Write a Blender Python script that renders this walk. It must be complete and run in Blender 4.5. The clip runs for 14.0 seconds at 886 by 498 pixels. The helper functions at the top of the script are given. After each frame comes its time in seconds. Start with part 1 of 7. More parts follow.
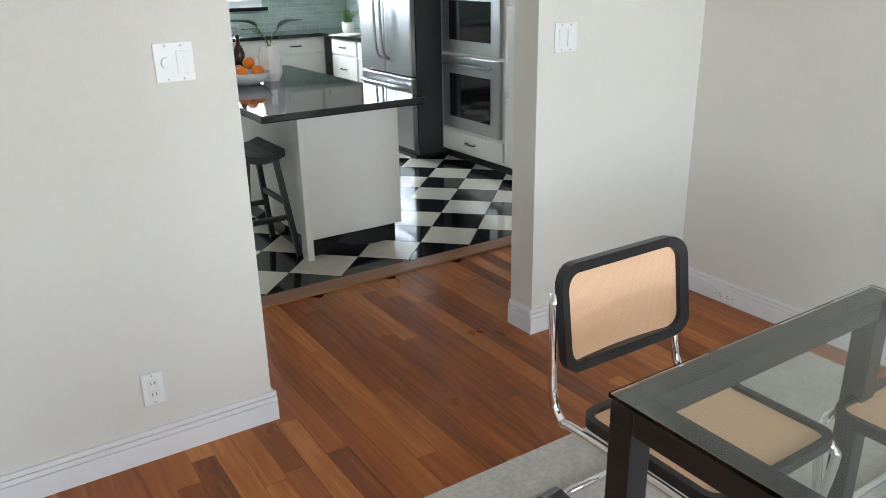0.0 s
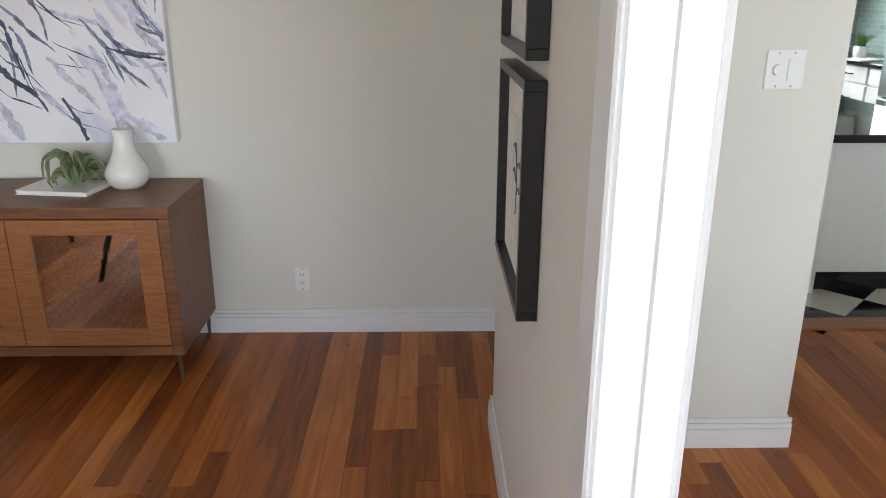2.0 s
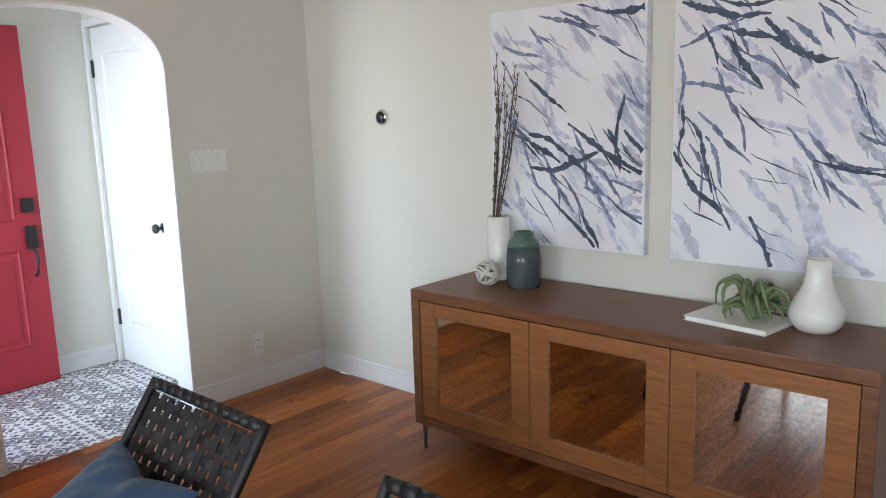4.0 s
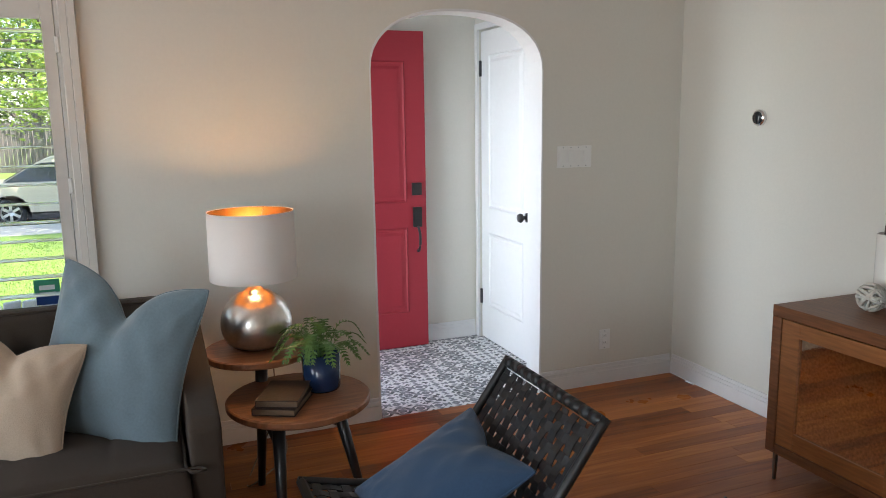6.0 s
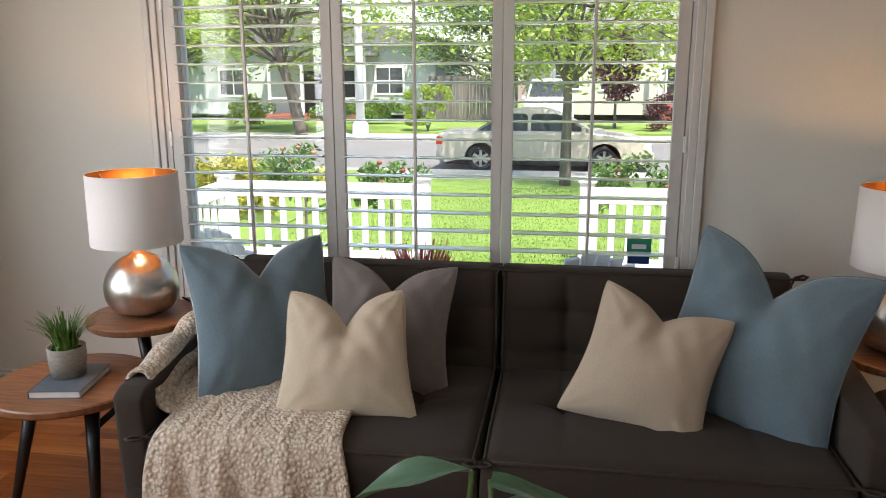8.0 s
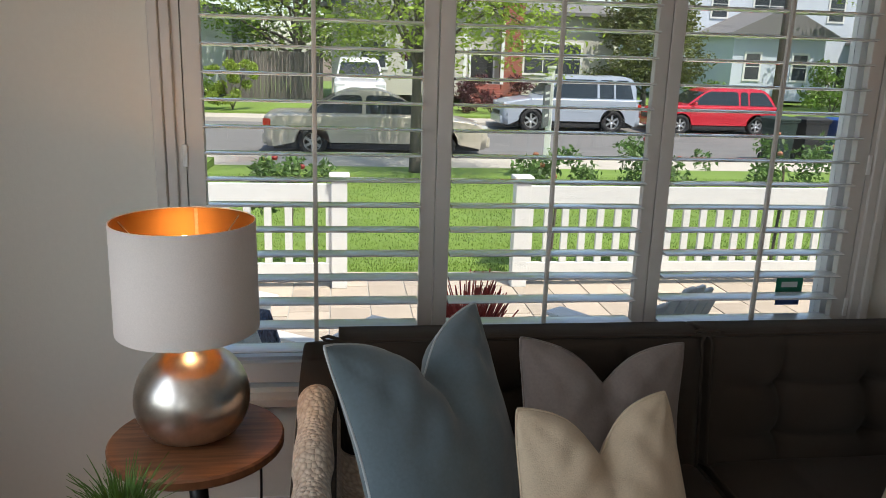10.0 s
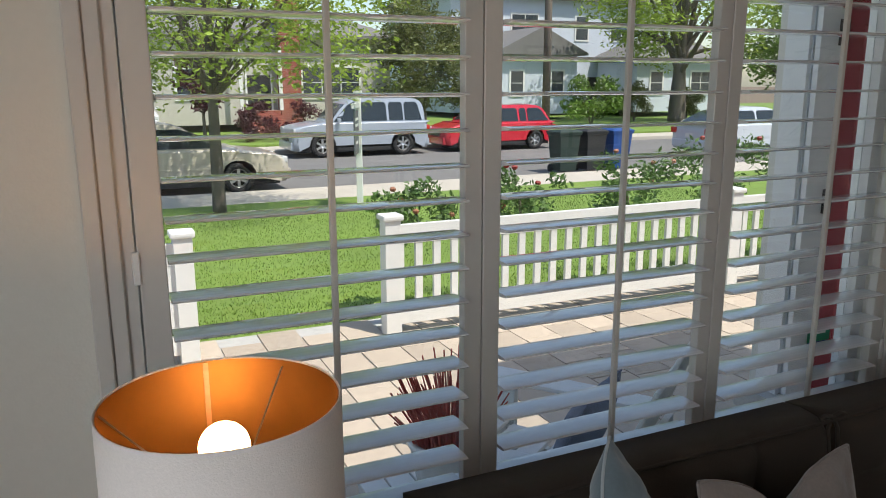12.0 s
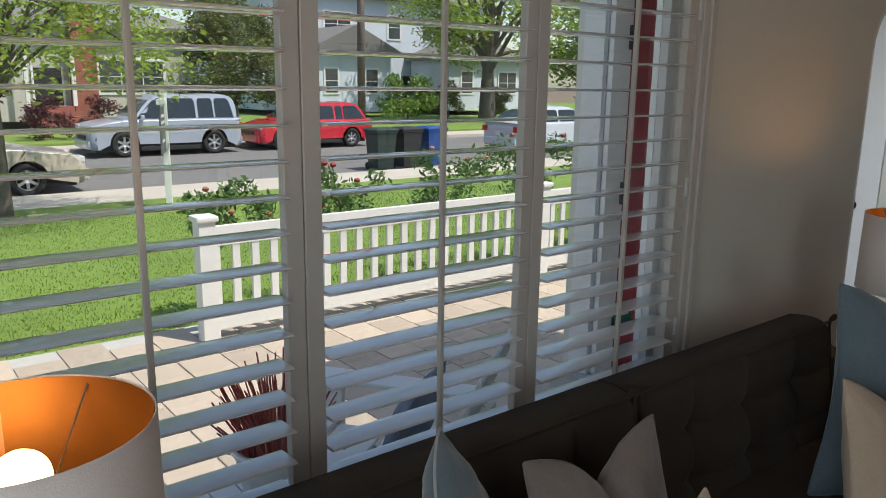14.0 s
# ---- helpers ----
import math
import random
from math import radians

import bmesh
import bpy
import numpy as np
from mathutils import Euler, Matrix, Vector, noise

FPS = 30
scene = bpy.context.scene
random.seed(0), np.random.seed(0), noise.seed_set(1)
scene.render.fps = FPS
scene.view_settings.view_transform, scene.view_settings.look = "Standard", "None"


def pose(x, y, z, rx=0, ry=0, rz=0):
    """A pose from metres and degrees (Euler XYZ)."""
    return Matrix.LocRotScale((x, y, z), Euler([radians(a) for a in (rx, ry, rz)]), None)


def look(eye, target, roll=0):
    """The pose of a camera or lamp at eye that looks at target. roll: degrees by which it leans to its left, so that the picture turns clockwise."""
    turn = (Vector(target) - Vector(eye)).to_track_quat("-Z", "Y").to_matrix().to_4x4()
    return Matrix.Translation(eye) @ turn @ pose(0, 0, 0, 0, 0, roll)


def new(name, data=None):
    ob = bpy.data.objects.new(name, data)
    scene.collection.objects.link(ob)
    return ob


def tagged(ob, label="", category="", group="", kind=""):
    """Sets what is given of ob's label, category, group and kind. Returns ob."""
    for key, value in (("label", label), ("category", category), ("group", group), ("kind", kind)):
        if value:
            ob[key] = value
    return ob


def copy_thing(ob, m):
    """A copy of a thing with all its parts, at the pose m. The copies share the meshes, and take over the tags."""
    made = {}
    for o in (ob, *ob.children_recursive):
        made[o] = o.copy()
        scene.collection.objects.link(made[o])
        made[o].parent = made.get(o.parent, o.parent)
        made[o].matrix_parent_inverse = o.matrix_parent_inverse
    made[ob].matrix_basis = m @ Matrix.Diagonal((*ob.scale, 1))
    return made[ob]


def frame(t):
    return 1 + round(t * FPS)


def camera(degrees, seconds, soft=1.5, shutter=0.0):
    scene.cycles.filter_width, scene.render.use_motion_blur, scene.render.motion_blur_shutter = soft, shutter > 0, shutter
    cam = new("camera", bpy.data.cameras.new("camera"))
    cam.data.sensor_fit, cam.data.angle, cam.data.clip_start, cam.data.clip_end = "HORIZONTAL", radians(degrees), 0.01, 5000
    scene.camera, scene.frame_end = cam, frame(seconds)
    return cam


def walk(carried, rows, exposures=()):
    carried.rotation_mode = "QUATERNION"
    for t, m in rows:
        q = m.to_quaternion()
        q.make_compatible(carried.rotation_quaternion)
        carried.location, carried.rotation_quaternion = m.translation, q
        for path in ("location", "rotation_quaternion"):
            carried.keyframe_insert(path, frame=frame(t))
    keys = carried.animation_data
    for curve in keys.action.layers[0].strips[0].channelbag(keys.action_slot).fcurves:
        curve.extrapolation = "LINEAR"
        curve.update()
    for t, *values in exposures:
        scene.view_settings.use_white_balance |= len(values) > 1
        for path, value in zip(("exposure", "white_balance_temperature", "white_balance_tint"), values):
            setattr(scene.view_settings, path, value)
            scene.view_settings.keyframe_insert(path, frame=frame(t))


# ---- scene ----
cam = camera(60.5, 14.0, 0.9)
PATH = [
    (0, (-0.088, 0.125, 1.535), (0.926, 1.704, 0.843), -1.1),
    (0.5, (-0.165, 0.094, 1.532), (0.487, 1.859, 0.854), -0.3),
    (1, (-0.279, 0.102, 1.534), (0.156, 1.947, 0.894), -0.2),
    (1.5, (-0.423, 0.129, 1.522), (-0.168, 2.005, 0.877), -0.1),
    (2, (-0.564, 0.205, 1.505), (-0.523, 2.099, 0.864), 0.2),
    (2.2, (-0.591, 0.265, 1.511), (-0.643, 2.164, 0.887), 0.3),
    (2.3, (-0.637, 0.292, 1.505), (-0.72, 2.196, 0.898), 0.3),
    (2.5, (-0.727, 0.324, 1.512), (-0.87, 2.237, 0.948), 1.1),
    (3, (-0.826, 0.563, 1.445), (-1.356, 2.434, 0.981), -1.6),
    (3.5, (-1.031, 0.59, 1.472), (-1.911, 2.34, 1.067), -3.4),
    (4, (-1.095, 0.675, 1.484), (-2.409, 2.141, 1.13), -1.8),
    (4.2, (-1.091, 0.713, 1.504), (-2.552, 2.032, 1.145), -1.0),
    (6.3, (-1.083, 0.627, 1.484), (-2.978, 1.175, 1.155), -0.8),
    (6.5, (-1.071, 0.582, 1.478), (-3.006, 0.973, 1.155), -0.6),
    (7, (-1.131, 0.381, 1.463), (-3.1, 0.485, 1.128), 0.2),
    (7.5, (-1.259, 0.158, 1.473), (-3.209, -0.008, 1.064), 0.4),
    (8, (-1.47, -0.094, 1.494), (-3.398, -0.392, 1.052), -0.1),
    (8.5, (-1.667, -0.406, 1.515), (-3.601, -0.653, 1.071), -0.8),
    (8.7, (-1.743, -0.573, 1.522), (-3.685, -0.736, 1.071), -0.5),
    (11, (-2.76, -1.604, 1.545), (-4.63, -1.07, 1.076), 1.3),
    (11.5, (-2.961, -1.717, 1.57), (-4.781, -1.012, 1.132), 0.4),
    (12, (-3.078, -1.817, 1.573), (-4.853, -1.001, 1.145), -0.1),
    (12.5, (-3.116, -1.862, 1.568), (-4.872, -0.998, 1.154), 0.5),
    (13, (-3.131, -1.873, 1.563), (-4.866, -0.969, 1.146), 0.6),
    (13.5, (-3.118, -1.858, 1.564), (-4.806, -0.872, 1.141), 0.5),
    (14, (-3.096, -1.814, 1.566), (-4.625, -0.599, 1.136), 0.8),
]
walk(cam, [(t, look(eye, target, roll)) for t, eye, target, roll in PATH],
     exposures=[(0, 2.4, 6250, 10), (1, 2.3, 6300, 10), (2, 2.3, 6350, 10), (3, 2.8, 6400, 10), (3.5, 2.5, 6350, 10), (4.2, 2.3, 6150, 7), (6.5, 1.8, 6500, 10), (7, 1.7, 6450, 10),
                (7.5, 1.65, 6600, 11), (8, 1.4, 6700, 11), (8.5, 1.0, 6750, 10), (11, 0.45, 6700, 9), (14, 0.28, 6700, 9)])

# ---- light ----
world = bpy.data.worlds.new("sky")
scene.world = world
world.use_nodes = True
wn, wl = world.node_tree.nodes, world.node_tree.links
sky = wn.new("ShaderNodeTexSky")
sky.sky_type, sky.sun_disc = "NISHITA", False
SUN_TO = Vector((0.45, 0.25, 1.0)).normalized()
sky.sun_elevation = math.asin(SUN_TO.z)
sky.sun_rotation = math.atan2(SUN_TO.x, SUN_TO.y)
wl.new(sky.outputs[0], wn["Background"].inputs[0])
wn["Background"].inputs[1].default_value = 0.15
sun = new("sun", bpy.data.lights.new("sun", "SUN"))
sun.data.energy, sun.data.angle, sun.data.color = 4.3, radians(0.5), (1.0, 0.95, 0.88)
sun.matrix_world = look((-8, 3, 14), Vector((-8, 3, 14)) - SUN_TO)


def window_light(name, eye, target, w, h, watts, color=(0.85, 0.93, 1.0)):
    d = bpy.data.lights.new(name, "AREA")
    d.shape, d.size, d.size_y, d.energy, d.color = "RECTANGLE", w, h, watts, color
    ob = new(name, d)
    ob.matrix_world = look(eye, target)
    return ob


# ---- materials ----
def material(name, color, rough=0.5, metal=0.0, grain=0.0, scale=20.0, bump=0.0, bump_scale=80.0, stretch=(1, 1, 1),
             per_object=0.0, big=0.0, big_scale=1.5, spec=0.5, sheen=0.0, coat=0.0):
    """A principled material with two scales of variation in colour, bump, and a shift for each object."""
    m = bpy.data.materials.new(name)
    m.use_nodes = True
    n, l = m.node_tree.nodes, m.node_tree.links
    b = n["Principled BSDF"]
    b.inputs["Roughness"].default_value, b.inputs["Metallic"].default_value = rough, metal
    b.inputs["Specular IOR Level"].default_value = spec
    b.inputs["Sheen Weight"].default_value = sheen
    b.inputs["Coat Weight"].default_value = coat
    b.inputs["Base Color"].default_value = (*color, 1)
    co = n.new("ShaderNodeTexCoord")
    mp = n.new("ShaderNodeMapping")
    mp.inputs["Scale"].default_value = stretch
    l.new(co.outputs["Object"], mp.inputs[0])
    out = None
    if grain or big or per_object:
        hsv = n.new("ShaderNodeHueSaturation")
        hsv.inputs["Color"].default_value = (*color, 1)
        total = n.new("ShaderNodeMath")
        total.operation, total.inputs[0].default_value, total.inputs[1].default_value = "ADD", 1.0, 0.0
        last = None
        for amount, sc in ((grain, scale), (big, big_scale)):
            if not amount:
                continue
            t = n.new("ShaderNodeTexNoise")
            t.inputs["Scale"].default_value, t.inputs["Detail"].default_value = sc, 5
            l.new(mp.outputs[0], t.inputs["Vector"])
            r = n.new("ShaderNodeMapRange")
            r.inputs["From Min"].default_value, r.inputs["From Max"].default_value = 0.25, 0.75
            r.inputs["To Min"].default_value, r.inputs["To Max"].default_value = -amount, amount
            l.new(t.outputs["Fac"], r.inputs["Value"])
            if last is None:
                last = r.outputs[0]
            else:
                a = n.new("ShaderNodeMath")
                l.new(last, a.inputs[0])
                l.new(r.outputs[0], a.inputs[1])
                last = a.outputs[0]
        if per_object:
            oi = n.new("ShaderNodeObjectInfo")
            r = n.new("ShaderNodeMapRange")
            r.inputs["To Min"].default_value, r.inputs["To Max"].default_value = -per_object, per_object
            l.new(oi.outputs["Random"], r.inputs["Value"])
            if last is None:
                last = r.outputs[0]
            else:
                a = n.new("ShaderNodeMath")
                l.new(last, a.inputs[0])
                l.new(r.outputs[0], a.inputs[1])
                last = a.outputs[0]
        l.new(last, total.inputs[1])
        l.new(total.outputs[0], hsv.inputs["Value"])
        l.new(hsv.outputs[0], b.inputs["Base Color"])
    if bump:
        t = n.new("ShaderNodeTexNoise")
        t.inputs["Scale"].default_value, t.inputs["Detail"].default_value = bump_scale, 4
        l.new(mp.outputs[0], t.inputs["Vector"])
        bp = n.new("ShaderNodeBump")
        bp.inputs["Strength"].default_value, bp.inputs["Distance"].default_value = bump, 0.004
        l.new(t.outputs["Fac"], bp.inputs["Height"])
        l.new(bp.outputs[0], b.inputs["Normal"])
    return m


M_WALL = material("wall_paint", (0.68, 0.66, 0.60), 0.75, grain=0.015, scale=60, bump=0.12, bump_scale=160, big=0.02, big_scale=0.9)
M_CEIL = material("ceiling_paint", (0.80, 0.80, 0.78), 0.85, grain=0.02, scale=40, bump=0.1)
M_TRIM = material("white_trim_paint", (0.75, 0.75, 0.75), 0.32, grain=0.015, scale=30, bump=0.04, bump_scale=50)
M_TRIMROOF = material("eave_paint", (0.55, 0.55, 0.55), 0.7, grain=0.05)
M_JOINT = material("dark_joint", (0.035, 0.02, 0.012), 0.8)
M_GROUT = material("grout", (0.45, 0.44, 0.42), 0.85, grain=0.1)
M_SIDING = material("porch_wall_paint", (0.72, 0.75, 0.78), 0.6, grain=0.03, scale=30, bump=0.1)
M_THRESH = material("threshold_wood", (0.27, 0.12, 0.05), 0.35, grain=0.25, scale=12, stretch=(0.6, 8, 8), bump=0.05)
M_RED = material("red_door_paint", (0.34, 0.02, 0.035), 0.6, grain=0.03, scale=40, bump=0.06, bump_scale=90)
M_BLACKMETAL = material("black_metal", (0.012, 0.012, 0.013), 0.38, grain=0.2, scale=40, spec=0.5, bump=0.03)
M_BLACKPAINT = material("black_lacquer", (0.012, 0.012, 0.013), 0.35, grain=0.2, scale=30, bump=0.04)
M_PLASTIC = material("white_plastic", (0.78, 0.78, 0.76), 0.35)
M_DARK = material("dark_recess", (0.02, 0.02, 0.02), 0.6)
M_STEEL = material("brushed_steel", (0.44, 0.45, 0.45), 0.30, 1.0, grain=0.06, scale=60, stretch=(1, 1, 12), bump=0.03, bump_scale=120)
M_CHROME = material("chrome", (0.80, 0.80, 0.81), 0.08, 1.0)
M_SCREEN = material("screen_glass", (0.02, 0.022, 0.025), 0.1)
M_CABINET = material("cabinet_paint", (0.74, 0.72, 0.66), 0.4, grain=0.015, scale=30, bump=0.03)
M_BLACKTILE = material("black_tile", (0.010, 0.010, 0.012), 0.08, grain=0.2, scale=30, per_object=0.3)
M_CREAMTILE = material("cream_tile", (0.66, 0.62, 0.53), 0.10, grain=0.04, scale=30, per_object=0.05)
M_STONE = material("black_stone", (0.014, 0.015, 0.017), 0.05, grain=0.5, scale=220, spec=0.6)
M_BLACKGLASS = material("black_glass", (0.006, 0.006, 0.007), 0.06)
M_FRIDGESIDE = material("fridge_side", (0.08, 0.08, 0.085), 0.45, 0.3, grain=0.05, bump=0.05)
M_CERAMIC = material("white_ceramic", (0.78, 0.76, 0.72), 0.25, grain=0.03, scale=30)
M_STEM = material("plant_stem", (0.10, 0.16, 0.04), 0.5, grain=0.2)
M_LEAFDARK = material("dark_leaf", (0.028, 0.085, 0.025), 0.38, grain=0.25, scale=30, stretch=(1, 6, 1), per_object=0.2)
M_ORANGE = material("orange_peel", (0.85, 0.22, 0.012), 0.4, bump=0.2, bump_scale=200)
M_AMBER = material("amber_glass", (0.045, 0.022, 0.006), 0.06)
M_SOIL = material("soil", (0.03, 0.02, 0.012), 0.95, grain=0.4, scale=80, bump=0.6)
M_GRASSLEAF = material("grass_leaf", (0.09, 0.20, 0.03), 0.5, grain=0.35, scale=25)
M_PAPER = material("paper", (0.75, 0.73, 0.68), 0.7, grain=0.1, scale=25)
M_RUG = material("rug_pile", (0.50, 0.47, 0.42), 0.95, grain=0.18, scale=60, bump=0.6, bump_scale=220, big=0.14, big_scale=5, sheen=0.2)


def glass(name, color, rough=0.0, thin=True):
    m = bpy.data.materials.new(name)
    m.use_nodes = True
    b = m.node_tree.nodes["Principled BSDF"]
    b.inputs["Base Color"].default_value = (*color, 1)
    b.inputs["Transmission Weight"].default_value, b.inputs["Roughness"].default_value = 1.0, rough
    b.inputs["IOR"].default_value = 1.45
    return m


M_GLASS = glass("window_glass", (0.97, 0.985, 0.98))
M_TABLEGLASS = glass("table_glass", (0.86, 0.93, 0.90))


def cane_material():
    m = bpy.data.materials.new("woven_cane")
    m.use_nodes = True
    n, l = m.node_tree.nodes, m.node_tree.links
    b = n["Principled BSDF"]
    b.inputs["Roughness"].default_value = 0.55
    co = n.new("ShaderNodeTexCoord")
    total = None
    for ang in (0, 45, 90, 135):
        mp = n.new("ShaderNodeMapping")
        mp.inputs["Rotation"].default_value = (0, radians(ang), 0)
        l.new(co.outputs["Object"], mp.inputs[0])
        w = n.new("ShaderNodeTexWave")
        w.inputs["Scale"].default_value = 75
        l.new(mp.outputs[0], w.inputs["Vector"])
        if total is None:
            total = w.outputs["Fac"]
        else:
            a = n.new("ShaderNodeMath")
            l.new(total, a.inputs[0])
            l.new(w.outputs["Fac"], a.inputs[1])
            total = a.outputs[0]
    r = n.new("ShaderNodeValToRGB")
    r.color_ramp.elements[0].position, r.color_ramp.elements[0].color = 0.15, (0.58, 0.33, 0.18, 1)
    r.color_ramp.elements[1].position, r.color_ramp.elements[1].color = 0.55, (0.74, 0.48, 0.30, 1)
    q = n.new("ShaderNodeMath")
    q.operation, q.inputs[1].default_value = "MULTIPLY", 0.25
    l.new(total, q.inputs[0])
    l.new(q.outputs[0], r.inputs[0])
    l.new(r.outputs[0], b.inputs["Base Color"])
    bp = n.new("ShaderNodeBump")
    bp.inputs["Strength"].default_value, bp.inputs["Distance"].default_value = 0.4, 0.002
    l.new(q.outputs[0], bp.inputs["Height"])
    l.new(bp.outputs[0], b.inputs["Normal"])
    return m


M_CANE = cane_material()


def brick_material(name, color, mortar, w, h, rough, bump=0.4):
    m = bpy.data.materials.new(name)
    m.use_nodes = True
    n, l = m.node_tree.nodes, m.node_tree.links
    b = n["Principled BSDF"]
    b.inputs["Roughness"].default_value = rough
    co = n.new("ShaderNodeTexCoord")
    sep, com = n.new("ShaderNodeSeparateXYZ"), n.new("ShaderNodeCombineXYZ")
    add = n.new("ShaderNodeMath")
    l.new(co.outputs["Object"], sep.inputs[0])
    l.new(sep.outputs[0], add.inputs[0])
    l.new(sep.outputs[1], add.inputs[1])
    l.new(add.outputs[0], com.inputs[0])
    l.new(sep.outputs[2], com.inputs[1])
    t = n.new("ShaderNodeTexBrick")
    t.inputs["Scale"].default_value = 1.0
    t.inputs["Brick Width"].default_value, t.inputs["Row Height"].default_value, t.inputs["Mortar Size"].default_value = w, h, h * 0.06
    t.inputs["Color1"].default_value = (*color, 1)
    t.inputs["Color2"].default_value = (*[c * 0.8 for c in color], 1)
    t.inputs["Mortar"].default_value = (*mortar, 1)
    l.new(com.outputs[0], t.inputs["Vector"])
    l.new(t.outputs["Color"], b.inputs["Base Color"])
    bp = n.new("ShaderNodeBump")
    bp.inputs["Strength"].default_value, bp.inputs["Distance"].default_value = bump, 0.003
    bp.invert = True
    l.new(t.outputs["Fac"], bp.inputs["Height"])
    l.new(bp.outputs[0], b.inputs["Normal"])
    return m


M_GLASSTILE = brick_material("glass_tile", (0.50, 0.62, 0.56), (0.62, 0.68, 0.64), 0.15, 0.05, 0.15)

M_SOFA = material("sofa_fabric", (0.046, 0.035, 0.027), 0.95, grain=0.22, scale=350, bump=0.5, bump_scale=500, big=0.08, big_scale=4, sheen=0.06, spec=0.25)
M_BLUE = material("blue_velvet", (0.125, 0.18, 0.215), 0.85, grain=0.08, scale=120, bump=0.15, bump_scale=60, big=0.10, big_scale=7, sheen=0.5)
M_NAVY = material("navy_cotton", (0.022, 0.062, 0.13), 0.85, grain=0.10, scale=150, bump=0.25, bump_scale=300, big=0.08, big_scale=6, sheen=0.2)
M_CREAM = material("cream_linen", (0.62, 0.51, 0.37), 0.9, grain=0.07, scale=200, bump=0.3, bump_scale=350, big=0.06, big_scale=6, sheen=0.2)
M_BEIGE = material("beige_linen", (0.50, 0.40, 0.30), 0.9, grain=0.07, scale=200, bump=0.3, bump_scale=350, big=0.06, big_scale=6, sheen=0.2)
M_GREYPIL = material("grey_velvet", (0.20, 0.165, 0.15), 0.85, grain=0.08, scale=150, bump=0.2, bump_scale=80, big=0.10, big_scale=7, sheen=0.4)
M_PIPING = material("piping", (0.50, 0.55, 0.58), 0.8)
M_WALNUT = material("walnut_veneer", (0.165, 0.064, 0.025), 0.42, grain=0.35, scale=11, stretch=(0.7, 9, 9), bump=0.05, bump_scale=40, big=0.12, big_scale=1.5)
M_WALNUTV = material("walnut_frame", (0.27, 0.105, 0.034), 0.42, grain=0.30, scale=11, stretch=(0.8, 9, 9), bump=0.05, bump_scale=40, big=0.1, big_scale=2)
M_TABLETOP = material("reclaimed_wood", (0.24, 0.10, 0.045), 0.38, grain=0.40, scale=9, stretch=(9, 0.8, 1), bump=0.06, big=0.15, big_scale=5)
M_BRONZE = material("bronze_leg", (0.20, 0.15, 0.11), 0.35, 0.8)
M_LEATHER = material("black_leather", (0.016, 0.017, 0.019), 0.48, grain=0.35, scale=60, bump=0.2, bump_scale=120, per_object=0.3)
M_SHADE = material("linen_shade", (0.80, 0.74, 0.70), 0.9, grain=0.04, scale=250, bump=0.15, bump_scale=400)
M_GOLD = material("gold_lining", (0.15, 0.066, 0.013), 0.45, 0.75, grain=0.08, scale=20)
M_SILVER = material("hammered_silver", (0.72, 0.68, 0.63), 0.30, 1.0, grain=0.12, scale=40, big=0.1, big_scale=6)
M_MIRROR = material("antique_mirror", (0.78, 0.72, 0.64), 0.03, 1.0, grain=0.30, scale=90, bump=0.02, bump_scale=40)
M_TEAL = material("teal_glaze", (0.05, 0.062, 0.068), 0.2, grain=0.5, scale=10, stretch=(1, 1, 0.3), big=0.5, big_scale=6)
M_TEALTOP = material("green_glaze", (0.09, 0.15, 0.12), 0.35, grain=0.3, scale=20)
M_TWIG = material("twig", (0.10, 0.07, 0.055), 0.8, grain=0.5, scale=60)
M_AIRPLANT = material("air_plant", (0.17, 0.21, 0.10), 0.7, grain=0.25, scale=20)
M_BALL = material("stone_ball", (0.60, 0.58, 0.52), 0.8, grain=0.15, scale=40, bump=0.3)
M_BOOKDARK = material("dark_leather_book", (0.035, 0.02, 0.014), 0.5, grain=0.3, scale=60, bump=0.2)
M_BOOKGREY = material("grey_cloth_book", (0.10, 0.12, 0.14), 0.75, grain=0.1, scale=150, bump=0.2)
M_BOOKTEAL = material("teal_book_spine", (0.18, 0.30, 0.34), 0.7)
M_BOOKPAGE = material("old_paper", (0.16, 0.11, 0.07), 0.85, grain=0.3, scale=120, stretch=(1, 1, 20))
M_POTGREY = material("ribbed_clay", (0.27, 0.24, 0.20), 0.8, grain=0.25, scale=60, stretch=(1, 1, 6), bump=0.4, bump_scale=60)
M_NAVYPOT = material("navy_glaze", (0.012, 0.03, 0.085), 0.18, grain=0.3, scale=12)
M_FERN = material("fern", (0.075, 0.17, 0.035), 0.5, grain=0.3, scale=20)
M_BIGLEAF = material("split_leaf", (0.060, 0.14, 0.075), 0.33, grain=0.25, scale=14, stretch=(1, 7, 1), per_object=0.25)
M_PRINT = material("art_print", (0.66, 0.65, 0.62), 0.6, grain=0.06, scale=14, big=0.12, big_scale=6)
M_FLOCK = material("sign_green", (0.02, 0.24, 0.13), 0.5)


def glow(name, color, strength):
    m = bpy.data.materials.new(name)
    m.use_nodes = True
    b = m.node_tree.nodes["Principled BSDF"]
    b.inputs["Base Color"].default_value = (*color, 1)
    b.inputs["Emission Color"].default_value = (*color, 1)
    b.inputs["Emission Strength"].default_value = strength
    return m


M_BULB = glow("lamp_bulb", (1.0, 0.54, 0.22), 34.0)


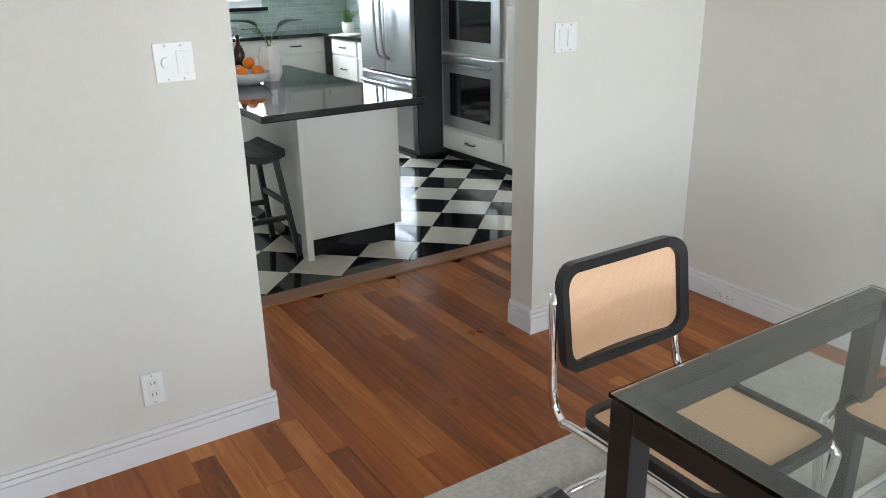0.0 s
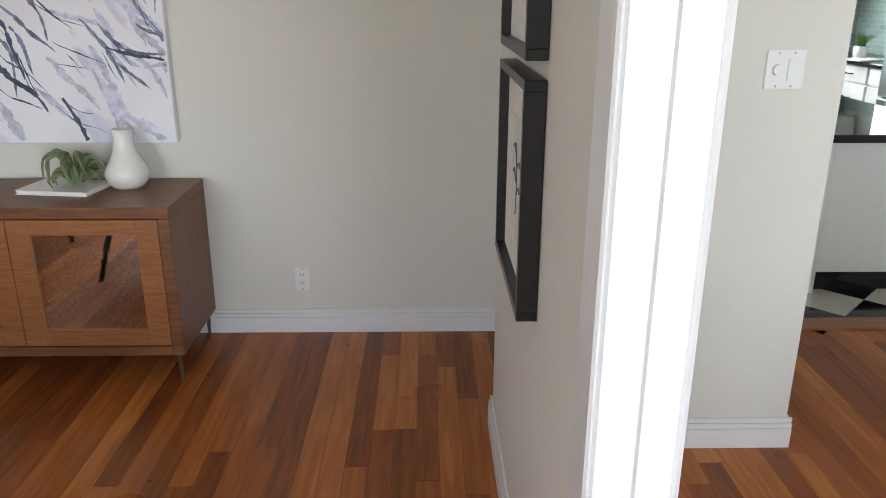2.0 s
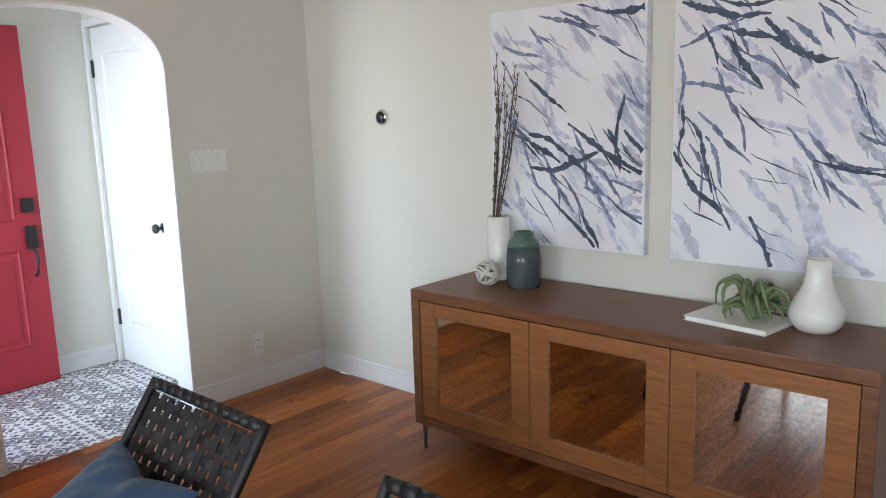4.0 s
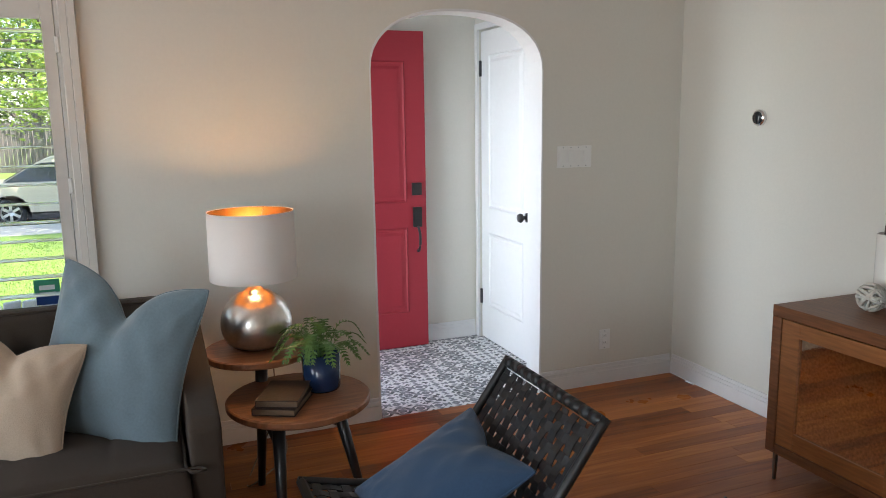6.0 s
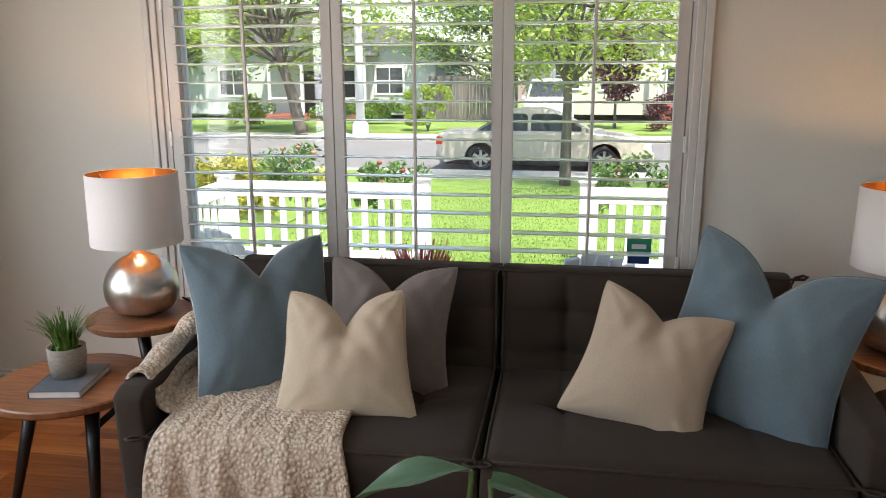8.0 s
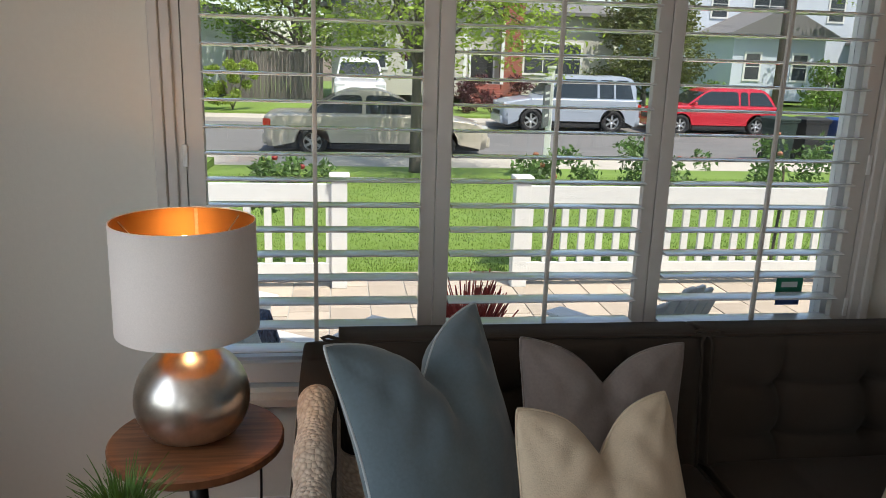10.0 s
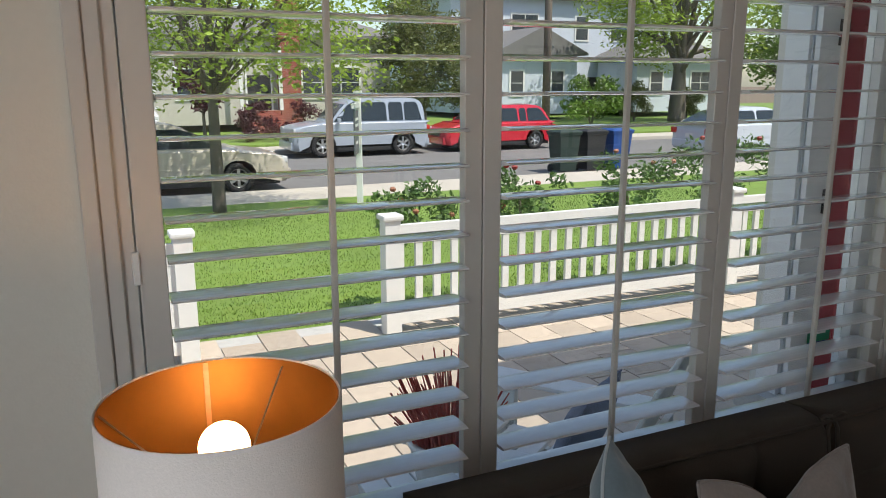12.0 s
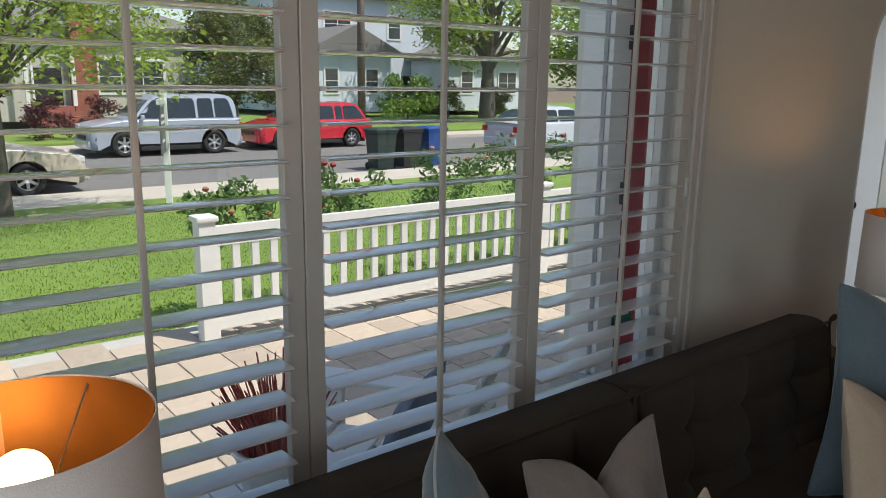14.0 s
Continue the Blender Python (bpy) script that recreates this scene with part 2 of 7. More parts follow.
def knit_material():
    m = bpy.data.materials.new("chunky_knit")
    m.use_nodes = True
    n, l = m.node_tree.nodes, m.node_tree.links
    b = n["Principled BSDF"]
    b.inputs["Roughness"].default_value = 0.95
    b.inputs["Sheen Weight"].default_value = 0.3
    co = n.new("ShaderNodeTexCoord")
    v = n.new("ShaderNodeTexVoronoi")
    v.inputs["Scale"].default_value = 75
    l.new(co.outputs["Object"], v.inputs["Vector"])
    r = n.new("ShaderNodeValToRGB")
    r.color_ramp.elements[0].position, r.color_ramp.elements[0].color = 0.15, (0.78, 0.66, 0.53, 1)
    r.color_ramp.elements[1].position, r.color_ramp.elements[1].color = 0.75, (0.54, 0.42, 0.31, 1)
    l.new(v.outputs["Distance"], r.inputs[0])
    l.new(r.outputs[0], b.inputs["Base Color"])
    bp = n.new("ShaderNodeBump")
    bp.invert = True
    bp.inputs["Strength"].default_value, bp.inputs["Distance"].default_value = 0.9, 0.01
    l.new(v.outputs["Distance"], bp.inputs["Height"])
    l.new(bp.outputs[0], b.inputs["Normal"])
    return m


M_KNIT = knit_material()


def canvas_material(name, seed):
    """White canvas with long diagonal indigo strokes in uneven weights."""
    m = bpy.data.materials.new(name)
    m.use_nodes = True
    n, l = m.node_tree.nodes, m.node_tree.links
    b = n["Principled BSDF"]
    b.inputs["Roughness"].default_value = 0.75
    co = n.new("ShaderNodeTexCoord")
    base = n.new("ShaderNodeTexNoise")
    base.inputs["Scale"].default_value = 2.2
    l.new(co.outputs["Object"], base.inputs["Vector"])
    ramp = n.new("ShaderNodeValToRGB")
    ramp.color_ramp.elements[0].position, ramp.color_ramp.elements[0].color = 0.38, (0.75, 0.72, 0.75, 1)
    ramp.color_ramp.elements[1].position, ramp.color_ramp.elements[1].color = 0.60, (0.82, 0.82, 0.85, 1)
    l.new(base.outputs["Fac"], ramp.inputs[0])
    last = ramp.outputs[0]
    # angle, stretch along and across, width of a vein, how much of the cloth it covers, colour
    for k, (ang, su, sv, width, cover, col) in enumerate(((50, 0.5, 2.2, 0.042, 0.49, (0.62, 0.62, 0.72)), (56, 0.6, 3.0, 0.040, 0.50, (0.42, 0.44, 0.57)))):
        mp = n.new("ShaderNodeMapping")
        mp.inputs["Rotation"].default_value = (0, radians(-ang), 0)
        mp.inputs["Location"].default_value = (seed * 3.1 + k * 7.3, 0, seed * 1.7 + k)
        l.new(co.outputs["Object"], mp.inputs[0])
        mq = n.new("ShaderNodeMapping")
        mq.inputs["Scale"].default_value = (su, 1, sv)
        l.new(mp.outputs[0], mq.inputs[0])
        t = n.new("ShaderNodeTexNoise")
        t.inputs["Scale"].default_value, t.inputs["Detail"].default_value, t.inputs["Distortion"].default_value = 1.0, 7, 0.35
        t.inputs["Roughness"].default_value = 0.58
        l.new(mq.outputs[0], t.inputs["Vector"])
        off = n.new("ShaderNodeMath")
        off.operation, off.inputs[1].default_value = "SUBTRACT", 0.5
        l.new(t.outputs["Fac"], off.inputs[0])
        dist = n.new("ShaderNodeMath")
        dist.operation = "ABSOLUTE"
        l.new(off.outputs[0], dist.inputs[0])
        mask = n.new("ShaderNodeTexNoise")
        mask.inputs["Scale"].default_value, mask.inputs["Detail"].default_value = 2.6, 3
        l.new(mp.outputs[0], mask.inputs["Vector"])
        wide = n.new("ShaderNodeMapRange")
        wide.inputs["From Min"].default_value, wide.inputs["From Max"].default_value = cover, cover + 0.16
        wide.inputs["To Min"].default_value, wide.inputs["To Max"].default_value = 0.0, width
        l.new(mask.outputs["Fac"], wide.inputs["Value"])
        gap = n.new("ShaderNodeMath")
        gap.operation = "SUBTRACT"
        l.new(wide.outputs[0], gap.inputs[0])
        l.new(dist.outputs[0], gap.inputs[1])
        ink = n.new("ShaderNodeMapRange")
        ink.inputs["From Min"].default_value, ink.inputs["From Max"].default_value = 0.0, 0.012
        l.new(gap.outputs[0], ink.inputs["Value"])
        dry = n.new("ShaderNodeTexNoise")
        dry.inputs["Scale"].default_value, dry.inputs["Detail"].default_value = 22, 4
        l.new(mq.outputs[0], dry.inputs["Vector"])
        dr = n.new("ShaderNodeMapRange")
        dr.inputs["From Min"].default_value, dr.inputs["From Max"].default_value = 0.34, 0.54
        dr.inputs["To Min"].default_value = 0.25
        l.new(dry.outputs["Fac"], dr.inputs["Value"])
        mul = n.new("ShaderNodeMath")
        mul.operation = "MULTIPLY"
        l.new(ink.outputs[0], mul.inputs[0])
        l.new(dr.outputs[0], mul.inputs[1])
        mix = n.new("ShaderNodeMix")
        mix.data_type = "RGBA"
        l.new(mul.outputs[0], mix.inputs["Factor"])
        l.new(last, mix.inputs["A"])
        mix.inputs["B"].default_value = (*col, 1)
        last = mix.outputs["Result"]
    l.new(last, b.inputs["Base Color"])
    return m


M_STROKE = [material("indigo_dark", (0.060, 0.082, 0.13), 0.6, grain=0.35, scale=30, big=0.35, big_scale=9), material("indigo_mid", (0.18, 0.205, 0.31), 0.65, grain=0.6, scale=40, big=0.4, big_scale=9),
            material("lavender_wash", (0.55, 0.55, 0.66), 0.7, grain=0.3, scale=40, big=0.25, big_scale=8)]
M_ART = [canvas_material("canvas_strokes", 1), canvas_material("canvas_strokes_b", 2)]

# white shutter frames darkened for backlight; louvres kept paler for skylight on them
M_SHUTTERDIM = material("shutter_paint_backlit", (0.58, 0.555, 0.52), 0.4, grain=0.02, scale=30, bump=0.05, bump_scale=60)
M_LOUVRELIT = material("louvre_paint_skylit", (0.80, 0.81, 0.82), 0.22, grain=0.03, scale=30, spec=0.8, coat=1.0)

M_DIRT = material("dirt", (0.16, 0.12, 0.08), 0.95, grain=0.2, scale=5, bump=0.4, bump_scale=20)
M_ASPHALT = material("asphalt", (0.16, 0.155, 0.15), 0.9, grain=0.12, scale=60, bump=0.4, bump_scale=200, big=0.10, big_scale=0.6)
M_CONCRETE = material("concrete", (0.46, 0.42, 0.36), 0.85, grain=0.08, scale=30, bump=0.2, bump_scale=120, big=0.08, big_scale=1.2)
M_LAWN = material("lawn_green", (0.15, 0.235, 0.038), 0.9, grain=0.28, scale=70, bump=0.8, bump_scale=150, big=0.18, big_scale=1.0)
M_GRASSBLADE = material("grass_blade", (0.17, 0.27, 0.045), 0.6, grain=0.3, scale=9)
M_FENCE = material("white_outdoor_paint", (0.72, 0.72, 0.70), 0.5, grain=0.03, scale=20, bump=0.08, bump_scale=60)
M_PAVER = material("stone_paver", (0.45, 0.375, 0.30), 0.8, grain=0.10, scale=20, bump=0.3, bump_scale=60, per_object=0.14, big=0.08, big_scale=3)
M_NAVYPAT = material("navy_pattern", (0.13, 0.155, 0.21), 0.9, grain=0.95, scale=70, stretch=(3, 1, 0.7), bump=0.2)
M_REDTWIG = material("red_twig", (0.42, 0.06, 0.045), 0.7, grain=0.4, scale=20)
M_BARK = material("bark", (0.12, 0.10, 0.08), 0.9, grain=0.35, scale=20, stretch=(4, 4, 1), bump=0.6, bump_scale=30)
M_TYRE = material("tyre", (0.015, 0.015, 0.016), 0.8, grain=0.2)
M_ALLOY = material("alloy", (0.62, 0.62, 0.63), 0.3, 0.9)
M_CARGLASS = material("car_glass", (0.015, 0.022, 0.024), 0.04, spec=0.7)
M_LIGHTGLASS = material("headlight_glass", (0.55, 0.56, 0.56), 0.12)
M_TAIL = material("tail_light_red", (0.50, 0.03, 0.015), 0.2)
M_CARTRIM = material("car_black_trim", (0.02, 0.02, 0.021), 0.6)
M_PAINTGOLD = material("champagne_paint", (0.50, 0.45, 0.37), 0.28, 0.1, grain=0.02, scale=200, coat=0.6)
M_PAINTSILVER = material("silver_blue_paint", (0.36, 0.40, 0.46), 0.28, 0.1, grain=0.02, scale=200, coat=0.6)
M_PAINTRED = material("red_paint", (0.55, 0.012, 0.030), 0.25, 0.1, grain=0.02, scale=200, coat=0.8)
M_PAINTWHITE = material("white_car_paint", (0.70, 0.71, 0.73), 0.25, grain=0.01, scale=100, coat=0.8)
M_PAINTPALE = material("pale_silver_paint", (0.55, 0.59, 0.64), 0.28, 0.1, grain=0.02, scale=200, coat=0.7)
M_BINGREEN = material("bin_green", (0.018, 0.035, 0.028), 0.6, grain=0.1)
M_BINBLACK = material("bin_black", (0.018, 0.018, 0.02), 0.6, grain=0.1)
M_BINBLUE = material("bin_blue", (0.012, 0.06, 0.24), 0.55, grain=0.1)
M_SIGNGREY = material("sign_board", (0.10, 0.11, 0.12), 0.5, grain=0.1)
M_SHINGLE = material("roof_shingle", (0.17, 0.165, 0.165), 0.9, grain=0.3, scale=6, stretch=(6, 1, 6), bump=0.6, bump_scale=12)
M_STUCCOG = material("stucco_grey", (0.42, 0.45, 0.43), 0.9, grain=0.06, scale=20, bump=0.4, bump_scale=60, big=0.06, big_scale=0.5)
M_STUCCOC = material("stucco_cream", (0.48, 0.46, 0.41), 0.9, grain=0.06, scale=20, bump=0.4, bump_scale=60, big=0.06, big_scale=0.5)
M_STUCCOB = material("stucco_blue", (0.56, 0.61, 0.69), 0.9, grain=0.05, scale=20, bump=0.4, bump_scale=60, big=0.05, big_scale=0.5)
M_HOUSEGLASS = material("house_glass", (0.05, 0.06, 0.07), 0.08)
M_BRICKRED = brick_material("red_brick", (0.30, 0.075, 0.05), (0.35, 0.28, 0.24), 0.22, 0.075, 0.85)
M_FENCEDARK = material("weathered_board", (0.12, 0.105, 0.095), 0.9, grain=0.3, scale=20, stretch=(6, 6, 0.6), per_object=0.2)


def leaf_material(name, color, vary=0.45, light=0.35):
    """Thin leaves that let some light through, each one a little different."""
    m = bpy.data.materials.new(name)
    m.use_nodes = True
    n, l = m.node_tree.nodes, m.node_tree.links
    b = n["Principled BSDF"]
    b.inputs["Roughness"].default_value = 0.5
    g = n.new("ShaderNodeNewGeometry")
    r = n.new("ShaderNodeMapRange")
    r.inputs["To Min"].default_value, r.inputs["To Max"].default_value = 1 - vary, 1 + vary
    l.new(g.outputs["Random Per Island"], r.inputs["Value"])
    h = n.new("ShaderNodeHueSaturation")
    h.inputs["Color"].default_value = (*color, 1)
    l.new(r.outputs[0], h.inputs["Value"])
    l.new(h.outputs[0], b.inputs["Base Color"])
    t = n.new("ShaderNodeBsdfTranslucent")
    l.new(h.outputs[0], t.inputs["Color"])
    mx = n.new("ShaderNodeMixShader")
    mx.inputs[0].default_value = light
    l.new(b.outputs[0], mx.inputs[1])
    l.new(t.outputs[0], mx.inputs[2])
    l.new(mx.outputs[0], n["Material Output"].inputs[0])
    return m


M_LEAFLIGHT = leaf_material("leaf_light", (0.30, 0.40, 0.06), 0.4, 0.5)
M_LEAFMID = leaf_material("leaf_mid", (0.16, 0.26, 0.05), 0.45, 0.4)
M_LEAFOLIVE = leaf_material("leaf_olive", (0.14, 0.16, 0.045))
M_LEAFPURPLE = leaf_material("leaf_purple", (0.075, 0.018, 0.024))
M_LEAFYELLOW = leaf_material("leaf_yellow", (0.34, 0.32, 0.05))
M_LEAFROSE = leaf_material("leaf_rose", (0.11, 0.20, 0.05))
M_WHITEPETAL = leaf_material("white_petal", (0.75, 0.75, 0.72), 0.1)
M_PEACH = leaf_material("peach_petal", (0.62, 0.28, 0.16), 0.3)
M_ROSE = leaf_material("rose_petal", (0.45, 0.06, 0.05), 0.3)


# ---- mesh helpers ----
def bm_box(bm, x0, x1, y0, y1, z0, z1, m=None):
    vs = [bm.verts.new((x, y, z)) for z in (z0, z1) for x, y in ((x0, y0), (x1, y0), (x1, y1), (x0, y1))]
    for f in ((3, 2, 1, 0), (4, 5, 6, 7), (0, 1, 5, 4), (1, 2, 6, 5), (2, 3, 7, 6), (3, 0, 4, 7)):
        bm.faces.new([vs[i] for i in f])
    if m is not None:
        bmesh.ops.transform(bm, matrix=m, verts=vs)
    return vs


def box(x0, x1, y0, y1, z0, z1, bevel=0.0, seg=2, m=None):
    bm = bmesh.new()
    bm_box(bm, x0, x1, y0, y1, z0, z1, m)
    if bevel:
        bmesh.ops.bevel(bm, geom=bm.edges[:], offset=bevel, segments=seg, profile=0.6, affect="EDGES")
    return bm


def finish(name, bm, mat, smooth=False):
    me = bpy.data.meshes.new(name)
    bmesh.ops.recalc_face_normals(bm, faces=bm.faces[:])
    bm.to_mesh(me)
    bm.free()
    for mm in (mat if isinstance(mat, (list, tuple)) else [mat]):
        me.materials.append(mm)
    if smooth:
        me.polygons.foreach_set("use_smooth", [True] * len(me.polygons))
    return me


def part(name, bm, mat, parent, label="", smooth=False, at=None):
    ob = new(name, finish(name, bm, mat, smooth))
    if at is not None:
        ob.matrix_basis = at
    ob.parent = parent
    if label:
        ob["label"] = label
    return ob


def thing(name, label, category, m=None, group="", kind=""):
    ob = new(name)
    if m is not None:
        ob.matrix_basis = m
    return tagged(ob, label, category, group, kind)


def solid(name, bm, mat, label, category, m=None, group="", kind="", smooth=False):
    ob = new(name, finish(name, bm, mat, smooth))
    if m is not None:
        ob.matrix_basis = m
    return tagged(ob, label, category, group, kind)


def structure(name, bm, mat, label):
    return solid(name, bm, mat, label, name.split("_")[0], kind="structure")


def prism(outline, axis, a, b, bm=None):
    """A flat outline of (u, v), pushed from a to b along axis; u, v are the other two axes in order."""
    bm = bm or bmesh.new()
    def co(u, v, w):
        return {"x": (w, u, v), "y": (u, w, v), "z": (u, v, w)}[axis]
    lo = [bm.verts.new(co(u, v, a)) for u, v in outline]
    hi = [bm.verts.new(co(u, v, b)) for u, v in outline]
    n = len(outline)
    for i in range(n):
        bm.faces.new((lo[i], lo[(i + 1) % n], hi[(i + 1) % n], hi[i]))
    bm.faces.new(lo[::-1])
    bm.faces.new(hi)
    return bm


# ---- the large structure ----
CEIL = 2.55
WX, NY, SY, EX = -4.58, 3.465, -2.75, 2.86


def rings(bm, loops, close=True, cap=True):
    """Joins loops of points into a skin."""
    vs = [[bm.verts.new(p) for p in lp] for lp in loops]
    n = len(vs[0])
    for a, b in zip(vs, vs[1:]):
        for i in range(n if close else n - 1):
            bm.faces.new((a[i], a[(i + 1) % n], b[(i + 1) % n], b[i]))
    if cap and close:
        bm.faces.new(vs[0][::-1])
        bm.faces.new(vs[-1])
    return vs


def lathe(profile, n=32, bm=None, cx=0, cy=0):
    """Turns a profile of (radius, z) round the z axis."""
    bm = bm or bmesh.new()
    rings(bm, [[(cx + r * math.cos(i * math.tau / n), cy + r * math.sin(i * math.tau / n), z) for i in range(n)] for r, z in profile])
    return bm


def tube(points, radius, n=8, bm=None, taper=None):
    """A round tube along points; taper scales the radius along it."""
    bm = bm or bmesh.new()
    pts = [Vector(p) for p in points]
    loops = []
    for i, p in enumerate(pts):
        d = (pts[min(i + 1, len(pts) - 1)] - pts[max(i - 1, 0)]).normalized()
        a = d.orthogonal().normalized() if abs(d.z) > 0.95 else d.cross(Vector((0, 0, 1))).normalized()
        b = d.cross(a)
        r = radius * (1 if taper is None else 1 + (taper - 1) * i / (len(pts) - 1))
        loops.append([p + r * (math.cos(k * math.tau / n) * a + math.sin(k * math.tau / n) * b) for k in range(n)])
    rings(bm, loops)
    return bm


def smooth_line(points, steps=6, closed=False):
    """A soft curve through points."""
    pts = [Vector(p) for p in points]
    n = len(pts)
    out = []
    for i in range(n if closed else n - 1):
        p0, p1, p2, p3 = (pts[(i + k) % n] if closed else pts[min(max(i + k, 0), n - 1)] for k in (-1, 0, 1, 2))
        for s in range(steps):
            t = s / steps
            out.append(0.5 * ((2 * p1) + (p2 - p0) * t + (2 * p0 - 5 * p1 + 4 * p2 - p3) * t * t + (3 * p1 - p0 - 3 * p2 + p3) * t ** 3))
    if not closed:
        out.append(pts[-1])
    return out


def wall(name, bm, label="warm greige painted plaster wall"):
    return structure(name, bm, M_WALL, label)


floor = structure("floor", box(-4.6, 3.7, -2.9, 3.45, -0.12, -0.010), M_JOINT, "red-brown wood strip floor with worn satin finish")
floor_kitchen = structure("floor_kitchen", box(-0.19, 4.3, 3.45, 9.2, -0.12, -0.008), M_JOINT, "black and cream checkerboard tile floor")
floor_entry = structure("floor_entry", box(-5.9, -4.6, 1.2, 2.9, -0.12, -0.008), M_GROUT, "patterned black and white cement tile floor")
structure("ceiling", box(-4.72, 4.4, -2.95, 9.3, CEIL, CEIL + 0.15), M_CEIL, "plain white painted ceiling")
wall("wall_north", box(-4.72, -0.19, NY, NY + 0.13, 0, CEIL))
wall("wall_partition", box(-0.328, -0.225, 1.10, 2.64, 0, CEIL))
wall("wall_dining", box(-0.2245, 0.68, 2.49, 2.64, 0, CEIL))
wall("wall_dining_east", box(1.89, 3.75, 2.49, 2.64, 0, CEIL))
wall("wall_hall", box(-0.19, 0.55, 3.45, 3.58, 0, CEIL))
wall("wall_east", box(EX, EX + 0.13, SY, 2.49, 0, CEIL))
# south wall with two windows behind the walk; the dining one is unseen and assumed
bm = bmesh.new()
bm_box(bm, -4.72, EX, SY - 0.13, SY, 0, 0.75)
bm_box(bm, -4.72, EX, SY - 0.13, SY, 2.15, CEIL)
for a, b in ((-4.72, -3.7), (-1.6, 0.2), (1.9, EX)):
    bm_box(bm, a, b, SY - 0.13, SY, 0.75, 2.15)
wall("wall_south", bm)
# hall and kitchen shell
wall("wall_hall_east", box(3.62, 3.75, 2.64, 4.42, 0, CEIL))
wall("wall_kitchen_east", box(4.15, 4.28, 4.55, 9.2, 0, CEIL))
wall("wall_kitchen_return", box(3.62, 4.28, 4.42, 4.55, 0, CEIL))
wall("wall_kitchen_west", box(-0.19, -0.06, 3.58, 9.2, 0, CEIL))
KB = 8.75
bm = bmesh.new()
bm_box(bm, -0.06, 4.15, KB, KB + 0.13, 0, 1.17)
bm_box(bm, -0.06, 4.15, KB, KB + 0.13, 2.15, CEIL)
bm_box(bm, -0.06, 1.2, KB, KB + 0.13, 1.17, 2.15)
bm_box(bm, 3.1, 4.15, KB, KB + 0.13, 1.17, 2.15)
structure("wall_kitchen_north", bm, M_GLASSTILE, "pale green glass tile backsplash wall")

# west wall with the shuttered window and the arch
WIN = (-1.78, 0.40, 0.50, 2.0)
ARC = (1.68, 2.60, 1.72, 2.005)
wa, wb = WX - 0.14, WX
bm = bmesh.new()
bm_box(bm, wa, wb, SY, WIN[0], 0, CEIL)
bm_box(bm, wa, wb, WIN[0], WIN[1], 0, WIN[2])
bm_box(bm, wa, wb, WIN[0], WIN[1], WIN[3], CEIL)
bm_box(bm, wa, wb, WIN[1], ARC[0], 0, CEIL)
bm_box(bm, wa, wb, ARC[1], NY, 0, CEIL)
cy, hw, rise = (ARC[0] + ARC[1]) / 2, (ARC[1] - ARC[0]) / 2, ARC[3] - ARC[2]
arch = [(cy + hw * math.copysign(abs(math.cos(a)) ** 0.85, math.cos(a)), ARC[2] + rise * math.sin(a) ** 0.9)
        for a in [math.pi * i / 20 for i in range(21)]]
prism([(ARC[1], CEIL)] + arch + [(ARC[0], CEIL)], "x", wa, wb, bm)
wall("wall_west", bm, "warm greige wall with an arched opening")
# white arch lining
bm = bmesh.new()
out = [(ARC[1], 0.0)] + arch + [(ARC[0], 0.0)]
cz = 1.0
inn = []
for u, v in out:
    du, dv = cy - u, (cz - v) if v > cz else 0
    ln = math.hypot(du, dv) or 1
    inn.append((u + 0.012 * du / ln, v + 0.012 * dv / ln if v > 0 else 0))
rings(bm, [[(wa - 0.004, u, v), (wb + 0.003, u, v), (wb + 0.003, p, q), (wa - 0.004, p, q)] for (u, v), (p, q) in zip(out, inn)])
structure("trim_arch", bm, M_TRIM, "smooth white plaster arch lining")

# entry
EXW, ESY, ENY = -5.76, 1.45, 2.75
wall("wall_entry_west", box(EXW - 0.14, EXW, ESY - 0.15, ENY + 0.13, -0.4, CEIL), "cream painted entry wall")
bm = box(-4.98, wa, ENY, ENY + 0.12, 0, CEIL)
bm_box(bm, EXW, -5.70, ENY, ENY + 0.12, 0, CEIL)
bm_box(bm, -5.70, -4.98, ENY, ENY + 0.12, 2.04, CEIL)
wall("wall_entry_north", bm, "cream painted entry wall around a closet door")
bm = box(-4.80, wa, ESY - 0.15, ESY, 0, CEIL)
bm_box(bm, EXW, -5.70, ESY - 0.15, ESY, 0, CEIL)
bm_box(bm, -5.70, -4.80, ESY - 0.15, ESY, 2.06, CEIL)
structure("wall_entry_south", bm, M_SIDING, "white painted porch wall with the front doorway")
# house roof and entry eave are out of view, added to block the sun
structure("roof", prism([(-4.98, 2.60), (-4.98, 2.70), (0.0, 4.1), (4.95, 2.9), (4.95, 2.72), (4.4, 2.705), (-4.72, 2.705), (-4.72, 2.60)], "y", -3.4, 9.9), M_TRIMROOF, "low roof with an eave, unseen, added to block the sun")
structure("roof_entry", box(-6.05, -4.99, 1.15, 3.1, 2.58, 2.72), M_TRIMROOF, "flat eave over the entry, unseen, added to block the sun")
structure("ceiling_entry", box(EXW - 0.14, wa, ESY - 0.15, ENY + 0.13, 2.43, 2.5), M_CEIL, "white entry ceiling")


